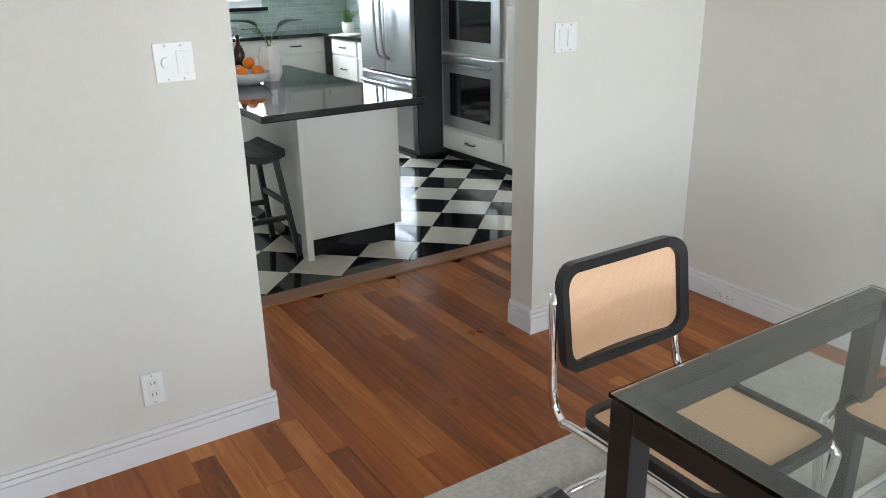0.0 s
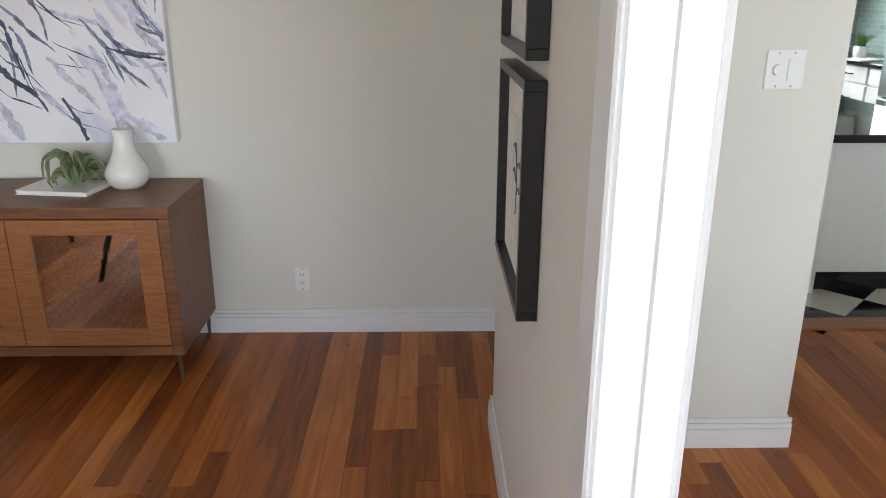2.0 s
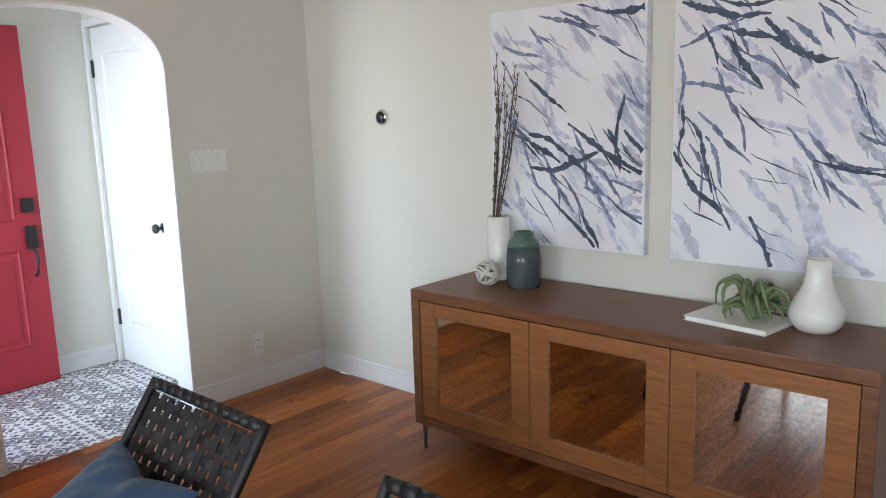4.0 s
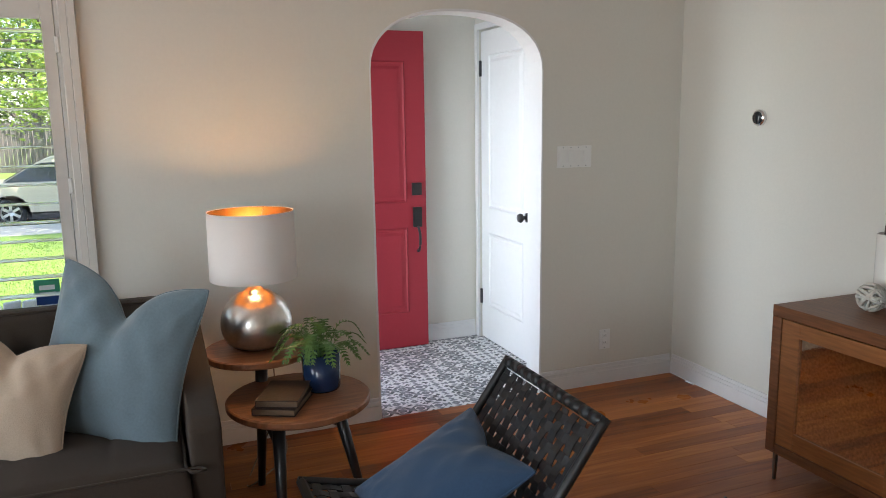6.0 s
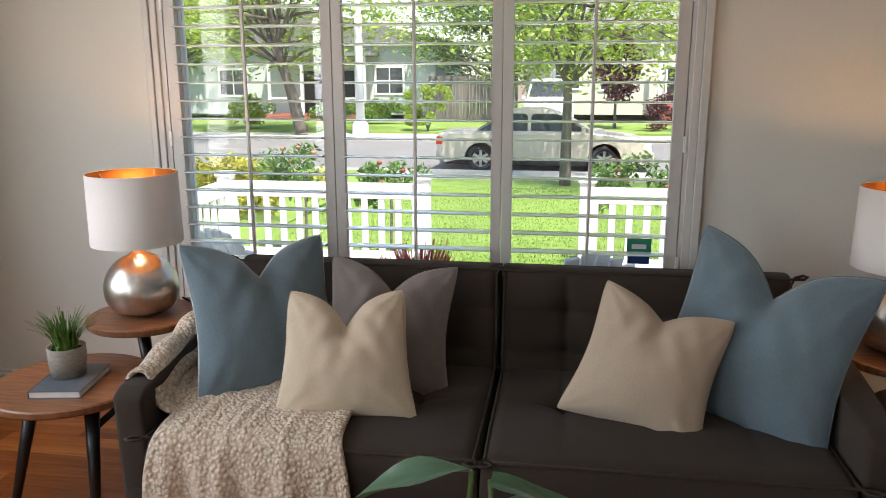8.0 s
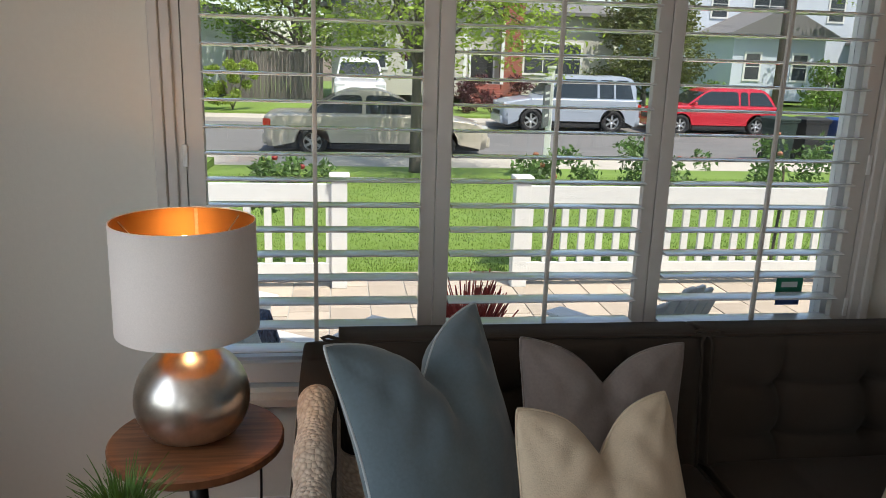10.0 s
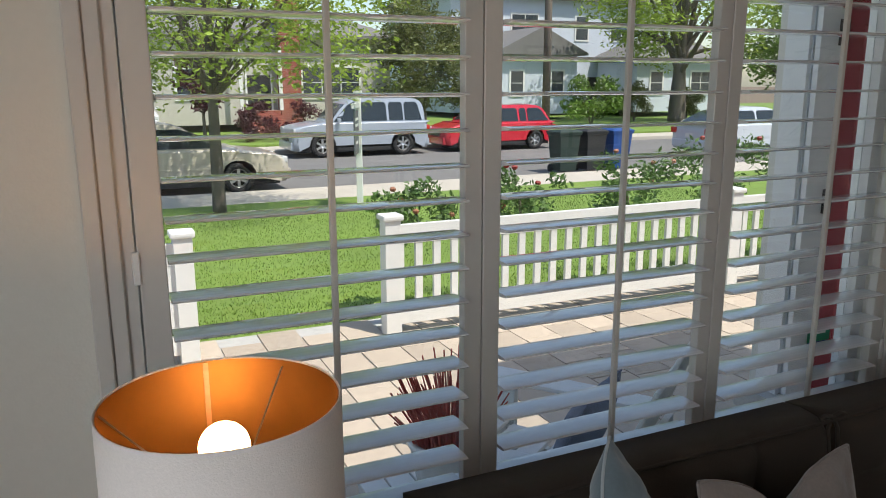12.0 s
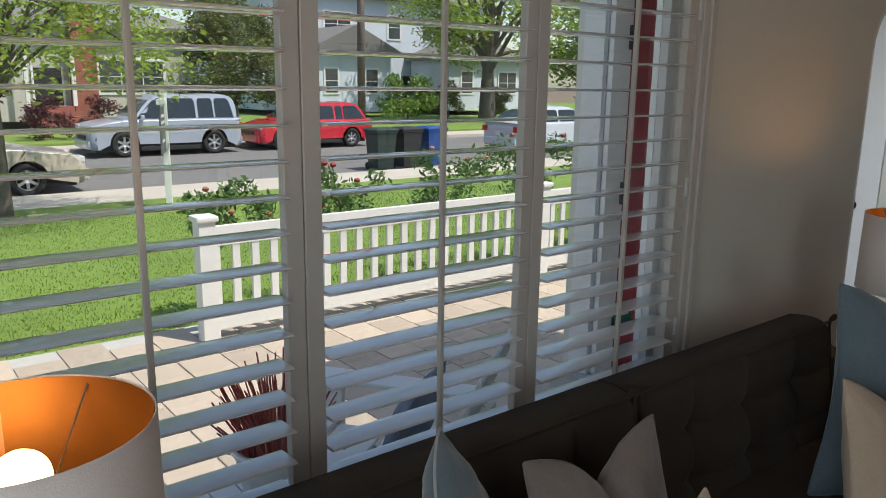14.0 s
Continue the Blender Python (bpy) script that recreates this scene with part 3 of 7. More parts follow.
def baseboard(name, x0, x1, y0, y1, side):
    """A stepped board; side is the way it faces."""
    bm = bmesh.new()
    for d, z0, z1 in ((0.016, 0, 0.074), (0.010, 0.074, 0.078), (0.014, 0.078, 0.094), (0.006, 0.094, 0.098), (0.010, 0.098, 0.113)):
        if side == "-y":
            bm_box(bm, x0, x1, y0 - d, y0 - 0.0005, z0, z1)
        elif side == "+y":
            bm_box(bm, x0, x1, y0 + 0.0005, y0 + d, z0, z1)
        elif side == "+x":
            bm_box(bm, x0 + 0.0005, x0 + d, y0, y1, z0, z1)
        else:
            bm_box(bm, x0 - d, x0 - 0.0005, y0, y1, z0, z1)
    return structure(name, bm, M_TRIM, "white stepped wooden baseboard")


baseboard("baseboard_north", -4.565, -0.192, NY, NY, "-y")
baseboard("baseboard_partition", -0.328, -0.328, 1.19, 2.655, "-x")
baseboard("baseboard_hall_south", -0.328, 0.66, 2.64, 2.64, "+y")
baseboard("baseboard_dining", -0.2235, 0.696, 2.49, 2.49, "-y")
baseboard("baseboard_jamb", 0.68, 0.68, 2.491, 2.64, "+x")
baseboard("baseboard_dining_east", 1.874, 2.845, 2.49, 2.49, "-y")
baseboard("baseboard_jamb_east", 1.89, 1.89, 2.491, 2.64, "-x")
baseboard("baseboard_east", EX, EX, SY, 2.474, "-x")
baseboard("baseboard_west", WX, WX, ARC[1], NY - 0.018, "+x")
baseboard("baseboard_west_mid", WX, WX, SY, ARC[0], "+x")
baseboard("baseboard_south", -4.56, EX - 0.02, SY, SY, "+y")
baseboard("baseboard_entry", EXW, EXW, 2.0, ENY - 0.02, "+x")
baseboard("baseboard_hall", -0.19, 0.55, 3.45, 3.45, "-y")

# casing round the end of the partition
bm = bmesh.new()
prism([(-0.354, 1.099), (-0.354, 1.078), (-0.350, 1.073), (-0.346, 1.078), (-0.342, 1.070), (-0.296, 1.070), (-0.294, 1.079), (-0.286, 1.079), (-0.284, 1.070),
       (-0.236, 1.070), (-0.232, 1.078), (-0.228, 1.073), (-0.220, 1.080), (-0.220, 1.099)], "z", 0, CEIL - 0.01, bm)
bm_box(bm, -0.354, -0.3285, 1.0995, 1.165, 0, CEIL - 0.01)
bm_box(bm, -0.344, -0.3285, 1.1655, 1.18, 0, CEIL - 0.01)
bm_box(bm, -0.2245, -0.220, 1.0995, 1.165, 0, CEIL - 0.01)
structure("trim_partition", bm, M_TRIM, "white moulded casing on the wall end")
# wood strip where the boards meet the kitchen tiles
structure("trim_threshold", box(0.4, 3.62, 3.435, 3.56, -0.01, 0.012, 0.005), M_THRESH, "orange-brown wooden threshold strip")

# ---- doors ----
def panel_door(name, label, mat, w, h, m, panels, hardware):
    """A door slab in the x-z plane with raised panels on its -y face; the hinge is at x = 0."""
    d = thing(name, label, "door", m, kind="structure")
    part("slab", box(0, w, 0, 0.042, 0.008, h, 0.002, 1), mat, d)
    for x0, x1, z0, z1 in panels:
        bm = bmesh.new()
        b, c = 0.022, 0.05
        loops = []
        for inset, y in ((0, -0.0005), (0.008, -0.007), (b, 0.003), (c, -0.006)):
            loops.append([(x0 + inset, y, z0 + inset), (x1 - inset, y, z0 + inset), (x1 - inset, y, z1 - inset), (x0 + inset, y, z1 - inset)])
        vs = rings(bm, loops, cap=False)
        bm.faces.new(vs[-1])
        part("panel", bm, mat, d)
    hardware(d)
    return d


def red_hw(d):
    part("deadbolt", box(0.80, 0.865, -0.022, -0.001, 1.005, 1.085, 0.006), M_BLACKMETAL, d, "black square deadbolt")
    part("latch_plate", box(0.805, 0.865, -0.02, -0.001, 0.80, 0.93, 0.006), M_BLACKMETAL, d)
    part("pull_handle", tube(smooth_line([(0.835, -0.01, 0.81), (0.835, -0.05, 0.77), (0.835, -0.055, 0.70), (0.835, -0.03, 0.65), (0.835, -0.004, 0.645)]), 0.009), M_BLACKMETAL, d, "black curved pull handle", True)


# the front door stands open, flat along the entry's far wall
panel_door("door_1", "red painted panel front door standing open", M_RED, 0.90, 2.02, pose(-5.655, 1.45, 0, 0, 0, 90),
           [(0.13, 0.42, 0.24, 0.80), (0.48, 0.77, 0.24, 0.80), (0.13, 0.42, 0.96, 1.84), (0.48, 0.77, 0.96, 1.84)], red_hw)


def closet_hw(d):
    for z in (0.29, 1.80):
        part("hinge", box(-0.012, 0.012, -0.012, 0.004, z - 0.05, z + 0.05, 0.002, 1), M_BLACKMETAL, d, "black butt hinge")
    part("knob", lathe([(0.0, 0), (0.028, 0.0), (0.028, 0.006), (0.011, 0.01), (0.011, 0.03), (0.024, 0.036), (0.028, 0.048), (0.022, 0.06), (0.0, 0.062)], 20), M_BLACKMETAL, d, "round black knob", True, at=pose(0.65, 0, 0.90, 90))


panel_door("door_2", "white painted two-panel closet door, shut", M_TRIM, 0.71, 2.03, pose(-5.695, ENY + 0.01, 0),
           [(0.12, 0.60, 0.24, 0.74), (0.12, 0.60, 0.90, 1.88)], closet_hw)
bm = box(-5.74, -5.70, ENY - 0.015, ENY - 0.001, 0, 2.08)
bm_box(bm, -4.98, -4.90, ENY - 0.015, ENY - 0.001, 0, 2.08)
bm_box(bm, -5.70, -4.98, ENY - 0.015, ENY - 0.001, 2.04, 2.08)
structure("trim_closet", bm, M_TRIM, "white closet door casing")

bm = box(-5.84, -5.705, ESY - 0.172, ESY - 0.151, -0.02, 2.16)
bm_box(bm, -4.795, -4.70, ESY - 0.172, ESY - 0.151, -0.02, 2.16)
bm_box(bm, -5.705, -4.795, ESY - 0.172, ESY - 0.151, 2.06, 2.16)
bm_box(bm, -5.69, -5.66, ESY - 0.15, ESY - 0.01, 0, 2.05)
structure("trim_front_door", bm, M_TRIM, "white front door casing")
for z in (0.25, 1.0, 1.8):
    hg = thing("door_hinge", "black hinge on the front door jamb", "hinge", pose(-5.645, ESY - 0.004, z))
    part("leaf", box(-0.02, 0.02, -0.03, 0.0, -0.06, 0.06, 0.002, 1), M_BLACKMETAL, hg)
    part("knuckle", tube([(0.02, -0.03, -0.06), (0.02, -0.03, 0.06)], 0.007, 8), M_BLACKMETAL, hg)

# ---- wall plates ----
def plate(name, label, m, gangs=1, kind_of="outlet"):
    w = 0.07 + 0.046 * (gangs - 1)
    p = thing(name, label, "outlet" if kind_of == "outlet" else "light switch", m)
    part("cover_plate", box(-w / 2, w / 2, -0.006, -0.0005, -0.057, 0.057, 0.003), M_PLASTIC, p)
    for g in range(gangs):
        cx = (g - (gangs - 1) / 2) * 0.046
        if kind_of == "outlet":
            for dz in (-0.02, 0.02):
                part("socket", box(cx - 0.016, cx + 0.016, -0.009, -0.006, dz - 0.014, dz + 0.014, 0.003), M_PLASTIC, p)
                for sx in (-0.006, 0.006):
                    part("slot", box(cx + sx - 0.0012, cx + sx + 0.0012, -0.0095, -0.0089, dz - 0.004, dz + 0.007), M_DARK, p)
        elif kind_of == "dimmer" and g == 0:
            part("dial", lathe([(0.017, 0), (0.016, 0.012), (0.0, 0.012)], 20), M_PLASTIC, p, at=pose(cx, -0.006, 0, 90))
        else:
            part("rocker", box(cx - 0.0165, cx + 0.0165, -0.010, -0.006, -0.033, 0.033, 0.002), M_PLASTIC, p)
        for dz in (-0.048, 0.048):
            part("screw", box(cx - 0.003, cx + 0.003, -0.0072, -0.006, dz - 0.003, dz + 0.003, 0.001, 1), M_STEEL, p)
    return p


plate("light_switch", "white double switch plate with a dimmer dial", pose(0.497, 2.49, 1.29), 2, "dimmer")
plate("light_switch", "white single switch plate on the dining wall", pose(2.03, 2.49, 1.27), 2, "rocker")
plate("outlet", "white duplex power outlet on the dining wall", pose(0.287, 2.49, 0.258))
plate("outlet", "white duplex power outlet beside the sideboard", pose(-1.135, NY, 0.262))
plate("outlet", "small pale power outlet set sideways in the baseboard", pose(EX - 0.0162, 2.2, 0.04, 0, 0, -90) @ pose(0, 0, 0, 0, 90, 0))
plate("outlet", "white duplex power outlet near the arch", pose(WX, 3.0, 0.255, 0, 0, 90))
plate("light_switch", "white wide four-gang switch plate by the arch", pose(WX, 2.788, 1.278, 0, 0, 90), 4, "rocker")
th = thing("thermostat", "round chrome thermostat on the living room wall", "thermostat", pose(-3.985, NY, 1.468, 90))
part("ring", lathe([(0.040, 0), (0.041, 0.012), (0.036, 0.02), (0.0, 0.02)], 32), M_CHROME, th, "", True)
part("display", lathe([(0.030, 0.0202), (0.029, 0.022), (0.0, 0.022)], 32), M_SCREEN, th, "dark glass display", True)

# ---- kitchen ----
def handle_cup(parent, x, y, z, w=0.10, rot=0):
    m = pose(x, y, z, 0, 0, rot)
    part("handle", tube(smooth_line([(-w / 2, 0, 0), (-w / 2 * 0.9, -0.028, 0), (w / 2 * 0.9, -0.028, 0), (w / 2, 0, 0)], 4), 0.006, 8), M_BLACKMETAL, parent, "dark bronze pull", True, at=m)


isl = thing("kitchen_island", "white panelled island with a black stone top", "kitchen island")
part("body", box(1.46, 2.06, 3.925, 5.40, 0.11, 0.845, 0.002, 1), M_CABINET, isl)
part("end_panel", box(1.475, 2.05, 3.915, 3.9245, 0.13, 0.80, 0.002, 1), M_CABINET, isl)
part("corner_post", box(1.435, 1.4745, 3.90, 3.98, 0, 0.845, 0.003, 1), M_CABINET, isl)
part("toe_kick", box(1.48, 2.03, 3.96, 5.36, 0, 0.109), M_BLACKTILE, isl, "black tiled toe kick")
part("countertop", box(1.16, 2.09, 3.66, 5.60, 0.846, 0.885, 0.008), M_STONE, isl, "polished black stone counter")
o = part("outlet", box(1.4585, 1.4535, 4.00, 4.07, 0.66, 0.775), M_PLASTIC, isl)

st = thing("bar_stool", "black painted wooden saddle-seat stool", "stool")
seat = bmesh.new()
rings(seat, [[(x, y, 0.60 + 0.03 * (abs(u) ** 2) + dz) for u, x in ((-1, 1.16), (-0.5, 1.22), (0, 1.28), (0.5, 1.34), (1, 1.40))] + [(x, y, 0.56 + 0.03 * (abs(u) ** 2) + dz) for u, x in ((1, 1.40), (0.5, 1.34), (0, 1.28), (-0.5, 1.22), (-1, 1.16))] for y, dz in ((4.02, 0), (4.44, 0))])
part("seat", seat, M_BLACKPAINT, st)
for sx, sy in ((-1, -1), (1, -1), (-1, 1), (1, 1)):
    part("leg", tube([(1.28 + sx * 0.08, 4.23 + sy * 0.15, 0.585), (1.28 + sx * 0.15, 4.23 + sy * 0.21, 0.0)], 0.021, 4), M_BLACKPAINT, st)
for sy in (-1, 1):
    part("rung", box(1.16, 1.40, 4.23 + sy * 0.185 - 0.012, 4.23 + sy * 0.185 + 0.012, 0.22, 0.25, 0.004), M_BLACKPAINT, st)
for sx in (-1, 1):
    part("rung", box(1.28 + sx * 0.115 - 0.012, 1.28 + sx * 0.115 + 0.012, 4.05, 4.41, 0.30, 0.33, 0.004), M_BLACKPAINT, st)

# tall oven cabinet
ov = thing("oven_cabinet", "white tall cabinet with two stainless wall ovens", "oven cabinet")
OX = 3.45
part("carcass", box(OX + 0.002, 4.14, 4.70, 5.60, 0.08, 2.45), M_CABINET, ov)
part("toe_kick", box(OX + 0.06, 4.14, 4.56, 5.60, 0, 0.079), M_DARK, ov)
dr = part("drawer", box(OX - 0.018, OX, 4.73, 5.57, 0.10, 0.255, 0.003), M_CABINET, ov)
handle_cup(dr, OX - 0.018, 5.15, 0.18, 0.11, -90)
for z0, z1 in ((0.285, 0.875), (0.90, 1.44)):
    od = part("oven_door", box(OX - 0.03, OX, 4.76, 5.54, z0, z1, 0.006), M_STEEL, ov, "brushed stainless oven door")
    part("glass", box(OX - 0.034, OX - 0.0305, 4.87, 5.43, z0 + 0.10, z1 - 0.14, 0.002, 1), M_BLACKGLASS, od, "black oven window")
    part("handle", tube([(OX - 0.075, 4.82, z1 - 0.06), (OX - 0.075, 5.48, z1 - 0.06)], 0.011, 10), M_STEEL, od, "", True)
    for yy in (4.86, 5.44):
        part("handle_mount", box(OX - 0.07, OX - 0.03, yy - 0.01, yy + 0.01, z1 - 0.07, z1 - 0.05), M_STEEL, od)
part("control_panel", box(OX - 0.028, OX, 4.76, 5.54, 1.45, 1.60, 0.004), M_BLACKGLASS, ov)
pn = thing("pantry_cabinet", "tall white pantry with recessed panel doors", "cabinet")
part("carcass", box(OX + 0.002, 4.14, 4.56, 4.698, 0.08, 2.45), M_CABINET, pn)
for z0, z1 in ((0.10, 0.62), (0.66, 1.28), (1.32, 2.0)):
    part("door", box(OX - 0.018, OX, 4.565, 4.695, z0, z1, 0.004), M_CABINET, pn)
    part("door_panel", box(OX - 0.024, OX - 0.0182, 4.59, 4.67, z0 + 0.05, z1 - 0.05, 0.003), M_CABINET, pn)

# refrigerator
fr = thing("refrigerator", "stainless french-door refrigerator with curved handles", "refrigerator")
FX = 3.17
part("body", box(FX + 0.05, 4.05, 5.62, 6.52, 0.03, 1.78, 0.006), M_FRIDGESIDE, fr, "dark grey side panels")
for y0, y1, s in ((5.625, 6.065, 1), (6.075, 6.515, -1)):
    d = part("door", box(FX, FX + 0.048, y0, y1, 0.70, 1.775, 0.012, 3), M_STEEL, fr)
    hy = 6.065 - 0.05 if s == 1 else 6.075 + 0.05
    part("handle", tube(smooth_line([(FX + 0.0, hy, 0.82), (FX - 0.05, hy, 0.88), (FX - 0.065, hy, 1.2), (FX - 0.05, hy, 1.6), (FX, hy, 1.66)]), 0.013), M_STEEL, d, "", True)
d = part("freezer_drawer", box(FX, FX + 0.048, 5.625, 6.515, 0.08, 0.685, 0.012, 3), M_STEEL, fr)
part("handle", tube(smooth_line([(FX, 5.70, 0.60), (FX - 0.06, 5.74, 0.61), (FX - 0.065, 6.07, 0.61), (FX - 0.06, 6.40, 0.61), (FX, 6.44, 0.60)]), 0.013), M_STEEL, d, "", True)
part("grille", box(FX + 0.03, 4.0, 5.64, 6.50, 0, 0.029), M_DARK, fr)

# base cabinets and counters
def base_unit(name, m, w, drawers):
    u = thing(name, "white base cabinet with dark bronze pulls", "cabinet", m, group="kitchen base cabinets")
    part("carcass", box(0, w, 0.02, 0.6, 0.1, 0.86), M_CABINET, u)
    part("toe_kick", box(0, w, 0.08, 0.6, 0, 0.099), M_DARK, u)
    for z0, z1 in drawers:
        f = part("drawer", box(0.012, w - 0.012, 0, 0.019, z0, z1, 0.003), M_CABINET, u)
        handle_cup(f, w / 2, 0, (z0 + z1) / 2, 0.11)
    return u


for i in range(4):
    base_unit("base_cabinet", pose(0.75 + i * 0.7, 8.13, 0), 0.7, ((0.70, 0.85), (0.12, 0.68)))
for i in range(2):
    base_unit("base_cabinet", pose(3.53, 7.93 - i * 0.62, 0, 0, 0, -90), 0.6, ((0.70, 0.85), (0.42, 0.68), (0.12, 0.40)))
solid("worktop", box(0.3, 4.14, 8.10, 8.745, 0.862, 0.90, 0.006), M_STONE, "polished black stone kitchen counter", "worktop")
solid("worktop", box(3.50, 4.14, 6.60, 8.097, 0.862, 0.90, 0.006), M_STONE, "polished black stone counter beside the fridge", "worktop")
structure("wall_kitchen_backsplash", box(4.135, 4.149, 6.55, KB - 0.002, 0.905, 1.50), M_GLASSTILE, "pale green glass tile backsplash")
for i in range(2):
    c = thing("wall_cabinet", "white upper kitchen cabinet with small knobs", "cabinet", group="kitchen upper cabinets")
    part("carcass", box(3.12 + i * 0.5, 3.61 + i * 0.5, 8.42, 8.744, 1.52, 2.3), M_CABINET, c)
    dd = part("door", box(3.125 + i * 0.5, 3.605 + i * 0.5, 8.40, 8.419, 1.525, 2.29, 0.003), M_CABINET, c)
    part("knob", box(3.18 + i * 0.5, 3.20 + i * 0.5, 8.38, 8.399, 1.56, 1.58, 0.004), M_BLACKMETAL, dd)
# kitchen window
w2 = thing("window_2", "white kitchen window over the sink", "window", kind="structure")
bm = bmesh.new()
for a in ((1.2, 1.27, 1.17, 2.15), (3.03, 3.1, 1.17, 2.15), (1.27, 3.03, 1.17, 1.25), (1.27, 3.03, 2.08, 2.15), (2.12, 2.18, 1.25, 2.08)):
    bm_box(bm, a[0], a[1], KB + 0.02, KB + 0.08, a[2], a[3])
part("window_frame", bm, M_TRIM, w2)
part("window_sill", box(1.15, 3.15, KB - 0.03, KB + 0.02, 1.13, 1.169, 0.004), M_STONE, w2, "dark stone sill")
for a, b in ((1.27, 2.12), (2.18, 3.03)):
    pane = part("pane", box(a, b, KB + 0.045, KB + 0.050, 1.25, 2.08), M_GLASS, w2)
    pane.visible_shadow = False
fa = thing("faucet", "chrome kitchen faucet at the sink", "faucet")
part("spout", tube(smooth_line([(2.1, 8.62, 0.90), (2.1, 8.62, 1.15), (2.1, 8.55, 1.22), (2.1, 8.45, 1.18), (2.1, 8.43, 1.12)]), 0.012), M_CHROME, fa, "", True)
part("lever", tube([(2.16, 8.62, 0.90), (2.17, 8.62, 0.98)], 0.008), M_CHROME, fa, "", True)


def leaf_blade(length, width, curl=0.25, n=8, split=0.0):
    """A long leaf along +x, cupped, with a midrib and wavy edges."""
    bm = bmesh.new()
    rows = []
    for i in range(n + 1):
        t = i / n
        w = width * (math.sin(math.pi * min(1, t * 0.92 + 0.06)) ** 0.7) * (1 - 0.25 * t)
        z = -curl * length * t * t
        rows.append([bm.verts.new((length * t, s * w * 0.5, z + abs(s) * w * 0.18 + split * 0.03 * length * math.sin(9 * t + 2 * s) * abs(s))) for s in (-1, -0.5, 0, 0.5, 1)])
    for a, b in zip(rows, rows[1:]):
        for k in range(4):
            bm.faces.new((a[k], a[k + 1], b[k + 1], b[k]))
    return bm


def leafy_vase(m, base_label):
    v = thing("vase_plant", base_label, "vase", m)
    part("vase", lathe([(0.0, 0), (0.05, 0), (0.07, 0.05), (0.075, 0.14), (0.06, 0.21), (0.05, 0.215), (0.045, 0.2), (0.0, 0.18)], 12), M_CERAMIC, v, "faceted white ceramic vase")
    for a, up, ln in ((20, 0.32, 0.20), (200, 0.34, 0.22), (110, 0.28, 0.16)):
        ca, sa = math.cos(radians(a)), math.sin(radians(a))
        tip = (0.09 * ca, 0.09 * sa, up)
        part("stem", tube(smooth_line([(0, 0, 0.17), (0.02 * ca, 0.02 * sa, 0.25), tip]), 0.004, 6), M_STEM, v)
        part("leaf", leaf_blade(ln, 0.09, 0.3), M_LEAFDARK, v, at=pose(*tip, 0, -25, a))
    return v


leafy_vase(pose(1.68, 4.86, 0.885), "white ceramic vase with broad green leaves on the island")
fb = thing("fruit_bowl", "white bowl heaped with oranges", "bowl", pose(1.50, 4.80, 0.885))
part("bowl", lathe([(0.0, 0), (0.07, 0), (0.12, 0.03), (0.145, 0.075), (0.138, 0.075), (0.11, 0.035), (0.0, 0.012)], 28), M_CERAMIC, fb, "", True)
for x, y, z in ((0.07, 0.0, 0.075), (-0.03, 0.06, 0.075), (-0.05, -0.05, 0.075), (0.02, 0.01, 0.125), (0.04, -0.07, 0.08)):
    part("orange", lathe([(0.002, -0.038), (0.022, -0.033), (0.036, -0.014), (0.038, 0.004), (0.03, 0.024), (0.014, 0.036), (0.002, 0.036)], 14), M_ORANGE, fb, "", True, at=pose(x, y, z))
bo = thing("bottle", "dark amber glass bottle behind the bowl", "bottle", pose(1.58, 5.16, 0.885))
part("glass", lathe([(0.0, 0), (0.037, 0.0), (0.038, 0.15), (0.03, 0.18), (0.014, 0.21), (0.014, 0.27), (0.0, 0.27)], 18), M_AMBER, bo, "", True)
part("pump", tube(smooth_line([(0, 0, 0.26), (0, 0, 0.31), (-0.04, 0, 0.315)]), 0.006), M_STEEL, bo)


def grass_pot(m, r, h, blades, ln, label, pot_mat, seed):
    rnd = random.Random(seed)
    g = thing("potted_plant", label, "potted plant", m)
    part("pot", lathe([(0.0, 0), (r * 0.86, 0), (r, h * 0.5), (r, h), (r * 0.9, h), (r * 0.88, h * 0.85), (0.0, h * 0.85)], 28), pot_mat, g, "", True)
    part("soil", lathe([(r * 0.87, h * 0.855), (r * 0.4, h * 0.9), (0.0, h * 0.9)], 16), M_SOIL, g)
    bm = bmesh.new()
    for i in range(blades):
        a, lean = rnd.uniform(0, math.tau), rnd.uniform(0.05, 0.75)
        x0, y0 = rnd.uniform(0, r * 0.7) * math.cos(a), rnd.uniform(0, r * 0.7) * math.sin(a)
        L = ln * rnd.uniform(0.6, 1.0)
        px, py = -math.sin(a) * 0.004, math.cos(a) * 0.004
        prev = None
        for k in range(5):
            t = k / 4
            w = 1 - t * 0.85
            c = Vector((x0 + math.cos(a) * lean * L * t * t, y0 + math.sin(a) * lean * L * t * t, h * 0.87 + L * t * (1 - 0.25 * lean * t)))
            cur = (bm.verts.new(c + Vector((px, py, 0)) * w), bm.verts.new(c + Vector((0, 0, -0.001))), bm.verts.new(c - Vector((px, py, 0)) * w))
            if prev:
                bm.faces.new((prev[0], prev[1], cur[1], cur[0]))
                bm.faces.new((prev[1], prev[2], cur[2], cur[1]))
            prev = cur
    part("foliage", bm, M_GRASSLEAF, g, "fine bright green blades")
    return g


